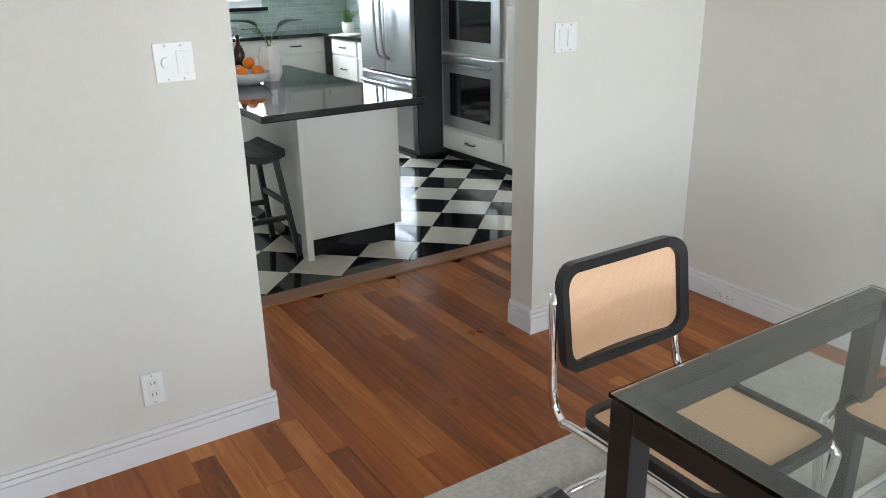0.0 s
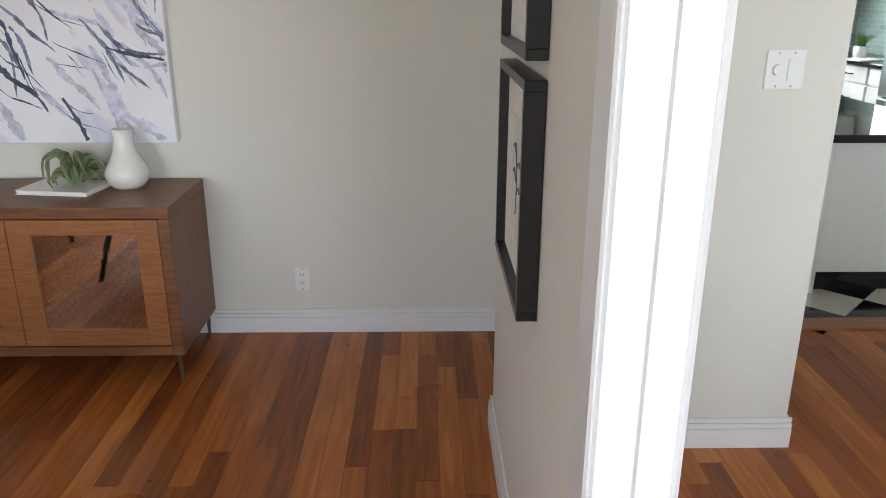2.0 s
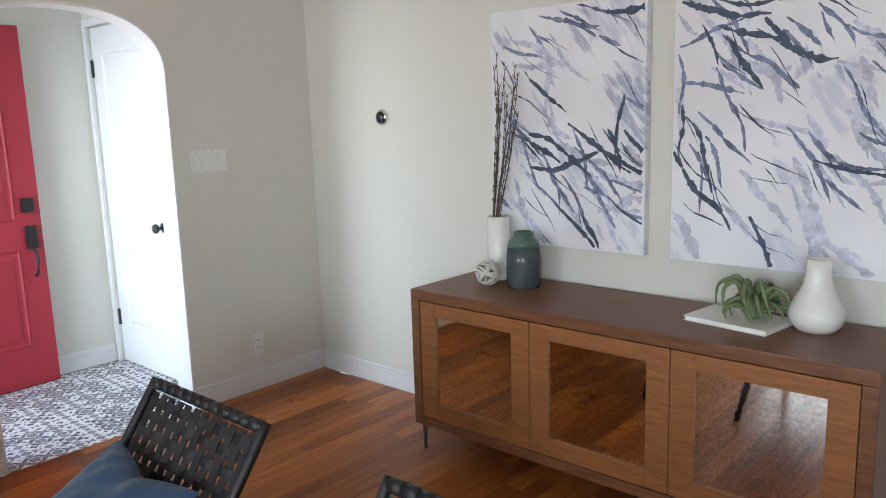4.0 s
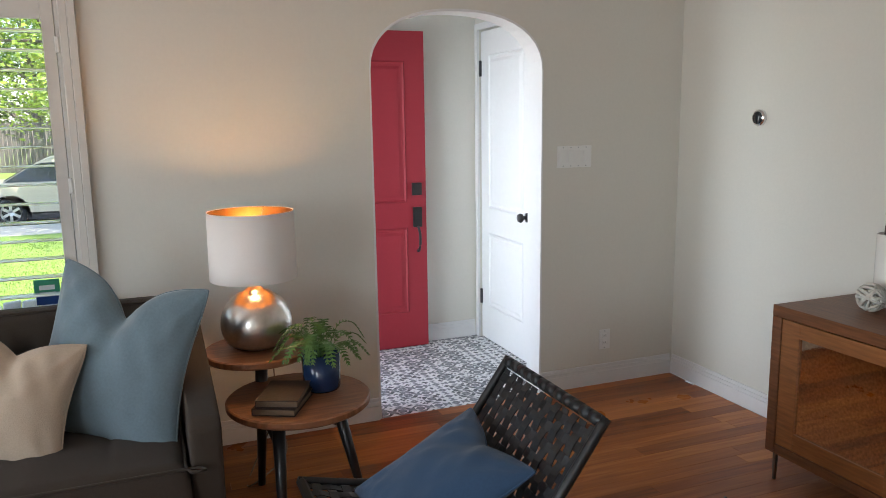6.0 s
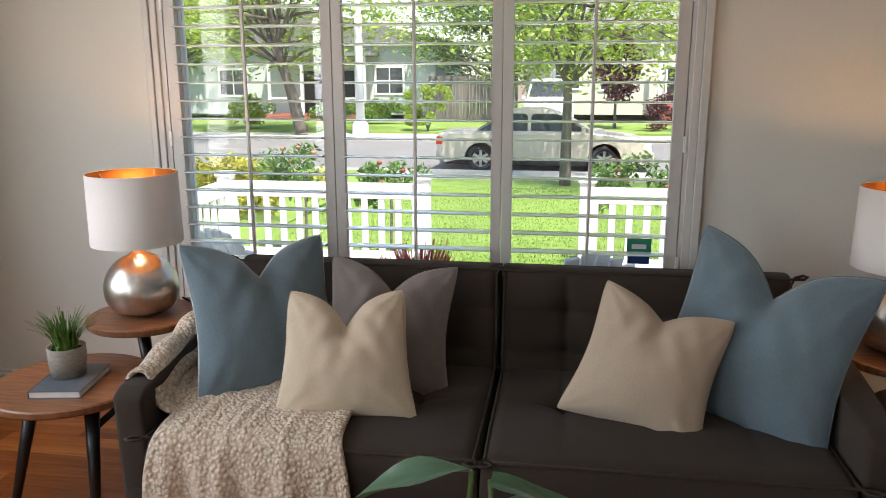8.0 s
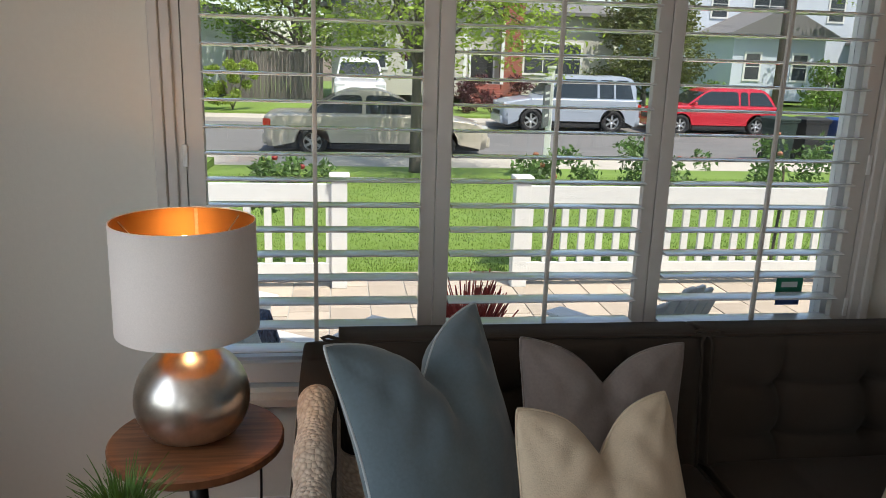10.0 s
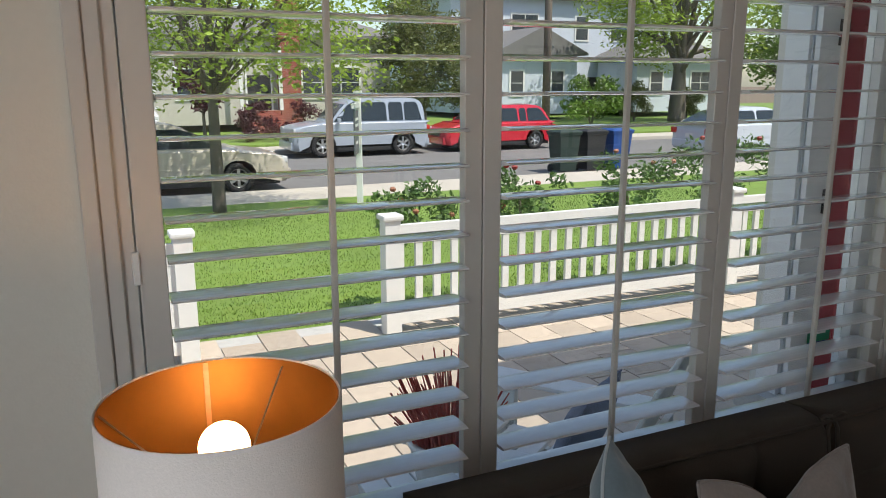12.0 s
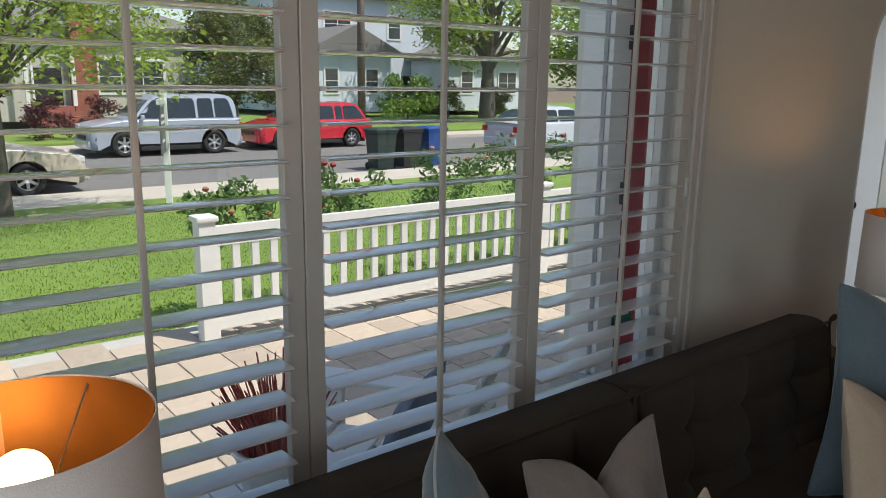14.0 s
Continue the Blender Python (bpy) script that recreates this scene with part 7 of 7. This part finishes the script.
    for s in (-1, 1):
        for y0, y1, y2, y3 in cuts:
            ring = [(y0, zb2), (y0 + (y1 - y0) * 0.8, zb2 + (zt - zb2) * 0.85), (y1 + 0.06, zt), (y3 - 0.06, zt), (y3 + (y2 - y3) * 0.2, zb2 + (zt - zb2) * 0.85), (y2, zb2)]
            bm = bmesh.new()
            rings(bm, [[(s * (half(z) + o), y, z) for y, z in ring] for o in (-0.03, 0.006)])
            part("side_window", bm, M_CARGLASS, c, "dark tinted car glass")
    mid = (cab[1] + cab[2]) / 2
    for s in (-1, 1):
        part("mirror", box(s * (W / 2 + 0.06) - 0.07, s * (W / 2 + 0.06) + 0.07, cab[3] - 0.30, cab[3] - 0.20, belt, belt + 0.12, 0.02), paint, c)
        part("headlight", box(s * (W / 2 - 0.22) - 0.17, s * (W / 2 - 0.22) + 0.195, yf - 0.30, yf - 0.045, hood - 0.26, hood - 0.13, 0.03), M_LIGHTGLASS, c, "clear headlight")
        part("tail_light", box(s * (W / 2 - 0.14) - 0.12, s * (W / 2 - 0.14) + 0.135, yr - 0.012, yr + 0.20, belt - 0.30 - rear_drop, belt - 0.12 - rear_drop, 0.02), M_TAIL, c, "red tail light")
        for k, dy in enumerate((mid + 0.35, mid - 0.55)):
            part("door_handle", box(s * (W / 2 - 0.005) - 0.012, s * (W / 2 - 0.005) + 0.012, dy - 0.1, dy + 0.1, belt - 0.17, belt - 0.135, 0.005), paint, c)
        part("sill", box(s * (W / 2 - 0.02) - 0.02, s * (W / 2 - 0.02) + 0.025, wheels[0] + wr + 0.08, wheels[1] - wr - 0.08, zb - 0.04, zb + 0.07, 0.008), M_CARTRIM, c)
        part("side_moulding", box(s * (W / 2) - 0.004, s * (W / 2) + 0.008, wheels[0] + wr + 0.1, wheels[1] - wr - 0.1, belt - 0.42, belt - 0.38, 0.003), paint, c)
        for wy in wheels:
            wheel(c, s * (W / 2 - 0.11), wy, wr, wr, s)
    part("front_bumper", box(-W / 2 + 0.12, W / 2 - 0.12, yf - 0.10, yf + 0.04, zb + 0.02, zb + 0.26, 0.04), paint, c)
    part("grille", box(-0.42, 0.42, yf - 0.06, yf + 0.02, zb + 0.28, zb + 0.40, 0.01), M_CARTRIM, c)
    part("rear_bumper", box(-W / 2 + 0.12, W / 2 - 0.12, yr - 0.04, yr + 0.1, zb + 0.04, zb + 0.28, 0.04), paint, c)
    part("number_plate", box(-0.16, 0.16, yr - 0.046, yr - 0.041, zb + 0.36, zb + 0.48), M_FENCE, c)
    part("underbody", box(-W / 2 + 0.16, W / 2 - 0.16, yr + 0.2, yf - 0.2, 0.16, 0.5), M_CARTRIM, c)
    return c


car("sedan", "champagne-coloured sedan parked along the kerb", pose(-19.85, -0.50, RZ), M_PAINTGOLD, 4.9, 1.82, 1.43, 0.93, 0.86, (-1.62, -0.78, 0.25, 1.15), (-1.42, 1.38), 0.32)
car("suv", "silver-blue sport utility vehicle parked across the street", pose(-26.5, 5.85, RZ, 0, 0, 180), M_PAINTSILVER, 4.45, 1.82, 1.74, 1.06, 1.02, (-2.08, -1.92, 0.35, 1.05), (-1.32, 1.30), 0.36, 0.02, 1.0)
car("hatchback", "bright red hatchback parked across the street", pose(-26.5, 10.75, RZ, 0, 0, 180), M_PAINTRED, 4.2, 1.76, 1.48, 0.94, 0.90, (-1.95, -1.55, 0.30, 1.15), (-1.30, 1.30), 0.32, 0.0, 1.0)
car("hatchback", "pale silver hatchback seen from behind at the kerb", pose(-21.4, 17.2, RZ), M_PAINTPALE, 4.4, 1.75, 1.47, 0.98, 0.90, (-2.05, -0.9, 0.40, 1.30), (-1.38, 1.32), 0.31, 0.0, 1.0)
car("pickup", "white sport utility vehicle in the far driveway", pose(-33.0, -0.6, LZ, 0, 0, -90), M_PAINTWHITE, 4.8, 1.9, 1.85, 1.1, 1.08, (-2.2, -2.0, 0.3, 0.95), (-1.4, 1.4), 0.38, 0.0, 1.0)


def wheelie_bin(m, mat, label):
    b = thing("wheelie_bin", label, "rubbish bin", m, group="bins at the kerb")
    bm = bmesh.new()
    rings(bm, [[(sx * a, sy * a2, z) for sx, sy in ((-1, -1), (1, -1), (1, 1), (-1, 1))] for a, a2, z in ((0.23, 0.22, 0.06), (0.29, 0.29, 0.94), (0.32, 0.31, 0.95), (0.32, 0.31, 1.0))])
    part("tub", bm, mat, b)
    bm = bmesh.new()
    rings(bm, [[(sx * a, sy * a2, z) for sx, sy in ((-1, -1), (1, -1), (1, 1), (-1, 1))] for a, a2, z in ((0.335, 0.325, 1.001), (0.335, 0.325, 1.03), (0.25, 0.24, 1.075))])
    part("lid", bm, mat, b)
    for s in (-1, 1):
        part("wheel", lathe([(0.0, -0.02), (0.1, -0.02), (0.1, 0.02), (0.0, 0.02)], 16), M_TYRE, b, at=pose(s * 0.24, -0.24, 0.1, 0, 90, 0))
    part("handle", tube([(-0.22, -0.36, 0.98), (0.22, -0.36, 0.98)], 0.015, 6), mat, b)
    return b


for y, mat, lb in ((9.0, M_BINGREEN, "dark green wheeled bin"), (9.8, M_BINBLACK, "black wheeled bin"), (10.6, M_BINBLUE, "blue recycling bin")):
    wheelie_bin(pose(-19.3, y, RZ, 0, 0, -90), mat, lb + " at the kerb")
ss = thing("sale_sign", "white wooden sign post with a hanging dark board", "sign", pose(-15.5, 2.32, RZ + 0.13, 0, 0, 66))
part("post", box(-0.05, 0.05, -0.05, 0.05, 0, 1.92, 0.005), M_FENCE, ss)
part("post_cap", box(-0.07, 0.07, -0.07, 0.07, 1.921, 1.97, 0.01), M_FENCE, ss)
part("arm", box(-0.03, 0.03, -0.75, 0.15, 1.70, 1.78, 0.004), M_FENCE, ss)
bd = part("board", box(-0.012, 0.012, -0.70, -0.08, 0.95, 1.65, 0.003), M_SIGNGREY, ss, "dark grey hanging board")
for z, w in ((1.5, 0.4), (1.4, 0.5), (1.12, 0.35)):
    part("lettering", box(0.0125, 0.014, -0.39 - w / 2, -0.39 + w / 2, z, z + 0.045), M_FENCE, bd)
lp = thing("street_lamp", "plain white street lamp pole", "street lamp", pose(-27.8, -7.1, RZ + 0.13))
part("pole", tube([(0, 0, 0), (0, 0, 6.5)], 0.16, 12, taper=0.75), M_FENCE, lp, "", True)
part("foot", lathe([(0.0, 0), (0.3, 0), (0.28, 0.4), (0.2, 0.5), (0.0, 0.5)], 16), M_FENCE, lp)
up = thing("utility_pole", "brown wooden utility pole", "utility pole", pose(-30.0, 15.2, LZ))
part("pole", tube([(0, 0, 0), (0, 0, 9)], 0.17, 12, taper=0.8), M_BARK, up, "", True)
part("crossarm", box(-0.06, 0.06, -1.1, 1.1, 8.2, 8.34), M_BARK, up)


# ---- houses across the street ----
def house(name, label, m, w, d, h, mat, roof_mat, windows, doors=(), roof_h=1.6, roof="gable", extras=()):
    """A house whose front is at x = 0 and faces +x, w wide along y."""
    b = thing(name, label, "house", m)
    part("wall", box(-d, 0, -w / 2, w / 2, 0, h), mat, b)
    bm = bmesh.new()
    o = 0.45
    if roof == "gable":
        prism([(-w / 2 - o, h), (w / 2 + o, h), (w / 2 + o, h + 0.12), (0, h + roof_h), (-w / 2 - o, h + 0.12)], "x", -d - o, o, bm)
    else:
        rings(bm, [[(-d - o, -w / 2 - o, z), (o, -w / 2 - o, z), (o, w / 2 + o, z), (-d - o, w / 2 + o, z)] for z in (h, h + 0.15)] + [[(-d * 0.7, -w * 0.25, h + roof_h), (-d * 0.3, -w * 0.25, h + roof_h), (-d * 0.3, w * 0.25, h + roof_h), (-d * 0.7, w * 0.25, h + roof_h)]])
    part("roof", bm, roof_mat, b, "shingle roof")
    for y, z, ww, hh in windows:
        wd = part("window", box(0.002, 0.05, y - ww / 2 - 0.09, y + ww / 2 + 0.09, z - hh / 2 - 0.09, z + hh / 2 + 0.09, 0.01, 1), M_FENCE, b, "white framed window")
        k = max(1, round(ww / 0.8))
        for i in range(k):
            for j in range(2):
                y0 = y - ww / 2 + i * ww / k + 0.025
                z0 = z - hh / 2 + j * hh / 2 + 0.02
                part("pane", box(0.051, 0.056, y0, y0 + ww / k - 0.05, z0, z0 + hh / 2 - 0.04), M_HOUSEGLASS, wd)
    for y, ww, mt in doors:
        dd = part("door", box(0.002, 0.06, y - ww / 2, y + ww / 2, 0.0, 2.05), mt, b)
        part("door_frame", box(0.061, 0.075, y - ww / 2 - 0.08, y - ww / 2, 0, 2.12), M_FENCE, dd)
        part("door_frame", box(0.061, 0.075, y + ww / 2, y + ww / 2 + 0.08, 0, 2.12), M_FENCE, dd)
    return b


ha = house("house", "pale grey-green stucco bungalow with a white porch", pose(-37.5, -12.5, LZ + 0.2), 13, 9, 3.3, M_STUCCOG, M_SHINGLE, [(-3.5, 1.5, 1.4, 1.2), (4.3, 1.6, 1.3, 1.2)], [(0.6, 1.0, M_DARK), (2.2, 0.8, M_DARK)], 1.7)
for y in (-1.2, 0.4, 2.0, 3.4):
    part("porch_post", box(1.2, 1.32, y - 0.06, y + 0.06, 0, 2.7), M_FENCE, ha)
part("porch_roof", box(0.01, 1.5, -1.6, 3.8, 2.7, 2.9), M_SHINGLE, ha)
part("porch_rail", box(1.22, 1.30, -1.2, 0.4, 0.75, 0.83), M_FENCE, ha)
part("porch_rail", box(1.22, 1.30, 2.0, 3.4, 0.75, 0.83), M_FENCE, ha)
part("porch_floor", box(0.01, 1.5, -1.6, 3.8, -0.2, 0.05), M_BRICKRED, ha)
hb = house("house", "cream stucco house with brick chimney and red steps", pose(-36.5, 4.6, LZ + 0.3), 12.6, 9, 3.6, M_STUCCOC, M_SHINGLE, [(3.5, 1.75, 2.6, 1.3), (-2.6, 1.7, 0.9, 1.2), (-4.5, 1.7, 1.1, 1.1)], [(0.3, 1.0, M_DARK)], 1.5, "hip")
part("chimney", box(0.01, 0.6, 1.1, 2.0, 0, 6.0), M_BRICKRED, hb, "red brick chimney")
for i in range(4):
    part("step", box(0.9 + i * 0.32, 1.22 + i * 0.32, -0.5, 1.0, -0.3, 0.42 - i * 0.19), M_BRICKRED, hb, "red brick step")
part("landing", box(0.05, 0.9, -0.5, 1.0, -0.3, 0.6), M_BRICKRED, hb)
for y in (-0.6, 1.05):
    part("porch_post", box(0.75, 0.9, y - 0.07, y + 0.07, 0.6, 3.2), M_FENCE, hb)
house("house", "pale blue two-storey house with white windows", pose(-44.0, 26.0, LZ + 0.3), 17, 10, 6.6, M_STUCCOB, M_SHINGLE, [(-6.5, 5.0, 0.9, 1.4), (-3.6, 5.0, 1.8, 1.4), (0.5, 5.0, 0.9, 1.4), (3.5, 5.0, 1.6, 1.4), (-6.6, 1.9, 0.9, 1.5), (-4.0, 1.9, 0.9, 1.5), (-1.2, 1.9, 0.9, 1.5)], [(1.5, 1.0, M_DARK)], 2.0, "hip")
hc = house("house", "pale blue entry wing with a dark gable roof", pose(-40.0, 21.0, LZ + 0.3), 5.0, 3.9, 3.2, M_STUCCOB, M_SHINGLE, [(-1.4, 1.7, 0.8, 1.3), (1.2, 1.7, 0.8, 1.3)], [], 1.5)
house("house", "pale blue garage wing with a shingle roof", pose(-40.0, 31.0, LZ + 0.3), 6.5, 3.9, 3.0, M_STUCCOB, M_SHINGLE, [(-1.8, 1.7, 0.9, 1.3), (1.6, 1.7, 1.5, 1.3)], [], 1.3, "hip")
house("house", "distant grey house behind the trees", pose(-46, -34, LZ), 14, 9, 5.6, M_STUCCOG, M_SHINGLE, [(-3, 4, 1.2, 1.2), (3, 4, 1.2, 1.2)], [], 2.0)
fn = thing("side_fence", "dark weathered board fence between the houses", "fence", pose(-36.0, -4.0, LZ))
me = finish("board", box(-0.012, 0.012, -0.07, 0.07, 0, 2.0, 0.002, 1), M_FENCEDARK)
for i in range(26):
    ob = new("board", me)
    ob.matrix_basis = pose(0, -2.0 + i * 0.155, 0)
    ob.parent = fn

# ---- floor boards and tiles ----
def board_material(name, per_island):
    m = bpy.data.materials.new(name)
    m.use_nodes = True
    n, l = m.node_tree.nodes, m.node_tree.links
    b = n["Principled BSDF"]
    b.inputs["Specular IOR Level"].default_value = 0.3
    src = n.new("ShaderNodeNewGeometry").outputs["Random Per Island"] if per_island else n.new("ShaderNodeObjectInfo").outputs["Random"]
    co = n.new("ShaderNodeNewGeometry")
    shift = n.new("ShaderNodeMath")
    shift.operation, shift.inputs[1].default_value = "MULTIPLY", 37.0
    l.new(src, shift.inputs[0])
    comb = n.new("ShaderNodeCombineXYZ")
    l.new(shift.outputs[0], comb.inputs[1])
    l.new(shift.outputs[0], comb.inputs[2])
    add = n.new("ShaderNodeVectorMath")
    l.new(co.outputs["Position"], add.inputs[0])
    l.new(comb.outputs[0], add.inputs[1])
    mp = n.new("ShaderNodeMapping")
    mp.inputs["Scale"].default_value = (14, 0.9, 1)
    l.new(add.outputs[0], mp.inputs[0])
    t = n.new("ShaderNodeTexNoise")
    t.inputs["Scale"].default_value, t.inputs["Detail"].default_value, t.inputs["Distortion"].default_value = 3.0, 6, 0.6
    l.new(mp.outputs[0], t.inputs["Vector"])
    r = n.new("ShaderNodeValToRGB")
    e = r.color_ramp.elements
    e[0].position, e[0].color = 0.0, (0.11, 0.030, 0.009, 1)
    e[1].position, e[1].color = 1.0, (0.56, 0.22, 0.055, 1)
    for pos, col in ((0.35, (0.26, 0.072, 0.015, 1)), (0.7, (0.39, 0.125, 0.026, 1))):
        x = e.new(pos)
        x.color = col
    s = n.new("ShaderNodeMath")
    s.operation, s.inputs[1].default_value = "MULTIPLY", 0.62
    l.new(src, s.inputs[0])
    g = n.new("ShaderNodeMapRange")
    g.inputs["From Min"].default_value, g.inputs["From Max"].default_value = 0.3, 0.7
    g.inputs["To Min"].default_value, g.inputs["To Max"].default_value = 0.0, 0.38
    l.new(t.outputs["Fac"], g.inputs["Value"])
    a = n.new("ShaderNodeMath")
    l.new(s.outputs[0], a.inputs[0])
    l.new(g.outputs[0], a.inputs[1])
    l.new(a.outputs[0], r.inputs[0])
    l.new(r.outputs[0], b.inputs["Base Color"])
    wear = n.new("ShaderNodeTexNoise")
    wear.inputs["Scale"].default_value, wear.inputs["Detail"].default_value = 2.5, 4
    l.new(co.outputs["Position"], wear.inputs["Vector"])
    wr = n.new("ShaderNodeMapRange")
    wr.inputs["To Min"].default_value, wr.inputs["To Max"].default_value = 0.20, 0.42
    l.new(wear.outputs["Fac"], wr.inputs["Value"])
    l.new(wr.outputs[0], b.inputs["Roughness"])
    bp = n.new("ShaderNodeBump")
    bp.inputs["Strength"].default_value, bp.inputs["Distance"].default_value = 0.05, 0.002
    l.new(t.outputs["Fac"], bp.inputs["Height"])
    l.new(bp.outputs[0], b.inputs["Normal"])
    return m


M_BOARD, M_BOARDS = board_material("floor_board", False), board_material("floor_boards", True)
rb = random.Random(77)
BW = 0.0795
rest, near = bmesh.new(), 0
shared = {}
for (fx0, fx1, fy0, fy1) in ((-4.58, EX, SY, 3.445), (EX, 3.62, 2.64, 3.445)):
    k = 0
    x = fx0
    while x < fx1 - 0.01:
        y = fy0 - rb.random() * 1.2
        while y < fy1:
            L = rb.choice((0.6, 0.9, 1.2, 1.5, 1.8))
            a, b = max(y, fy0), min(y + L, fy1)
            y += L
            if b - a < 0.02:
                continue
            w = min(BW, fx1 - x)
            whole = abs(b - a - L) < 1e-6 and w == BW
            if whole and -2.6 < x < 1.9 and a > 0.3 and near < 300:
                near += 1
                if L not in shared:
                    bm = box(0.0004, BW - 0.0006, 0.0005, L - 0.0005, -0.0095, 0.0)
                    shared[L] = finish("plank", bm, M_BOARD)
                ob = new("plank", shared[L])
                ob.matrix_basis = pose(x, a, 0)
                ob.parent = floor
            else:
                bm_box(rest, x + 0.0004, x + w - 0.0006, a + 0.0005, b - 0.0005, -0.0095, 0.0)
        x += BW
ob = part("planks", rest, M_BOARDS, floor)
ob["kind"] = "stuff"

# checkerboard tiles set on the diagonal
T = 0.297
me_b = finish("tile", box(-T / 2 + 0.001, T / 2 - 0.001, -T / 2 + 0.001, T / 2 - 0.001, -0.0075, 0.0, 0.0012, 1, pose(0, 0, 0, 0, 0, 45)), M_BLACKTILE)
me_c = finish("tile", box(-T / 2 + 0.001, T / 2 - 0.001, -T / 2 + 0.001, T / 2 - 0.001, -0.0075, 0.0, 0.0012, 1, pose(0, 0, 0, 0, 0, 45)), M_CREAMTILE)
D = T * math.sqrt(2)
for i in range(-4, 14):
    for j in range(0, 26):
        x, y = 1.28 + i * D + (D / 2 if j % 2 else 0), 3.60 + j * D / 2
        if 0.0 < x < 3.95 and y < 8.0:
            ob = new("tile", me_b if j % 2 == 0 else me_c)
            ob.matrix_basis = pose(x, y, 0)
            ob.parent = floor_kitchen


# patterned entry tiles
def encaustic(name):
    m = bpy.data.materials.new(name)
    m.use_nodes = True
    n, l = m.node_tree.nodes, m.node_tree.links
    b = n["Principled BSDF"]
    b.inputs["Roughness"].default_value = 0.45
    def math_node(op, a, bb=None, v=None):
        q = n.new("ShaderNodeMath")
        q.operation = op
        l.new(a, q.inputs[0])
        if bb is not None:
            l.new(bb, q.inputs[1])
        elif v is not None:
            q.inputs[1].default_value = v
        return q.outputs[0]
    co = n.new("ShaderNodeTexCoord")
    sp = n.new("ShaderNodeSeparateXYZ")
    l.new(co.outputs["Object"], sp.inputs[0])
    ax, ay = math_node("ABSOLUTE", sp.outputs[0]), math_node("ABSOLUTE", sp.outputs[1])
    star = math_node("ADD", ax, ay)
    mxx, mnn = math_node("MAXIMUM", ax, ay), math_node("MINIMUM", ax, ay)
    rnd_o = n.new("ShaderNodeObjectInfo").outputs["Random"]
    w1 = math_node("SINE", math_node("MULTIPLY", star, math_node("ADD", math_node("MULTIPLY", rnd_o, v=60.0), v=70.0)))
    w2 = math_node("SINE", math_node("MULTIPLY", mxx, math_node("ADD", math_node("MULTIPLY", rnd_o, v=-50.0), v=140.0)))
    pat = math_node("GREATER_THAN", math_node("MULTIPLY", w1, w2), v=0.05)
    petal = math_node("GREATER_THAN", math_node("SUBTRACT", mnn, math_node("MULTIPLY", mxx, v=0.42)), v=0.004)
    both = math_node("ADD", math_node("MULTIPLY", pat, v=0.6), math_node("MULTIPLY", petal, v=0.4))
    r = n.new("ShaderNodeValToRGB")
    r.color_ramp.interpolation = "CONSTANT"
    e = r.color_ramp.elements
    e[0].position, e[0].color = 0.0, (0.70, 0.71, 0.72, 1)
    e[1].position, e[1].color = 0.9, (0.06, 0.065, 0.075, 1)
    for p, c in ((0.3, (0.76, 0.76, 0.76, 1)), (0.55, (0.20, 0.21, 0.23, 1))):
        x = e.new(p)
        x.color = c
    l.new(both, r.inputs[0])
    l.new(r.outputs[0], b.inputs["Base Color"])
    return m


M_ENC = encaustic("cement_tile")
ET = 0.1
me = finish("tile", box(-ET / 2 + 0.0006, ET / 2 - 0.0006, -ET / 2 + 0.0006, ET / 2 - 0.0006, -0.0075, 0.0005), M_ENC)
for i in range(12):
    for j in range(14):
        x, y = -4.63 - i * ET, 1.42 + j * ET
        ob = new("tile", me)
        ob.matrix_basis = pose(x, y, 0, 0, 0, 90 * ((i * 3 + j * 5) % 4))
        ob.parent = floor_entry

# stone pavers
pm = {}
count = 0
y = -3.2
row = 0
while y < 5.0:
    x = -8.72 + (0.2 if row % 2 else 0)
    while x < -4.8:
        L = rb.choice((0.30, 0.42, 0.55))
        L = min(L, -4.76 - x)
        if L > 0.12 and count < 300:
            key = round(L, 2)
            if key not in pm:
                pm[key] = finish("paver", box(0.004, L - 0.004, 0.004, 0.296, -0.011, 0.0, 0.003, 1), M_PAVER)
            ob = new("paver", pm[key])
            ob.matrix_basis = pose(x, y, PZ + rb.uniform(-0.002, 0.002))
            ob.parent = patio
            count += 1
        x += L
    y += 0.30
    row += 1
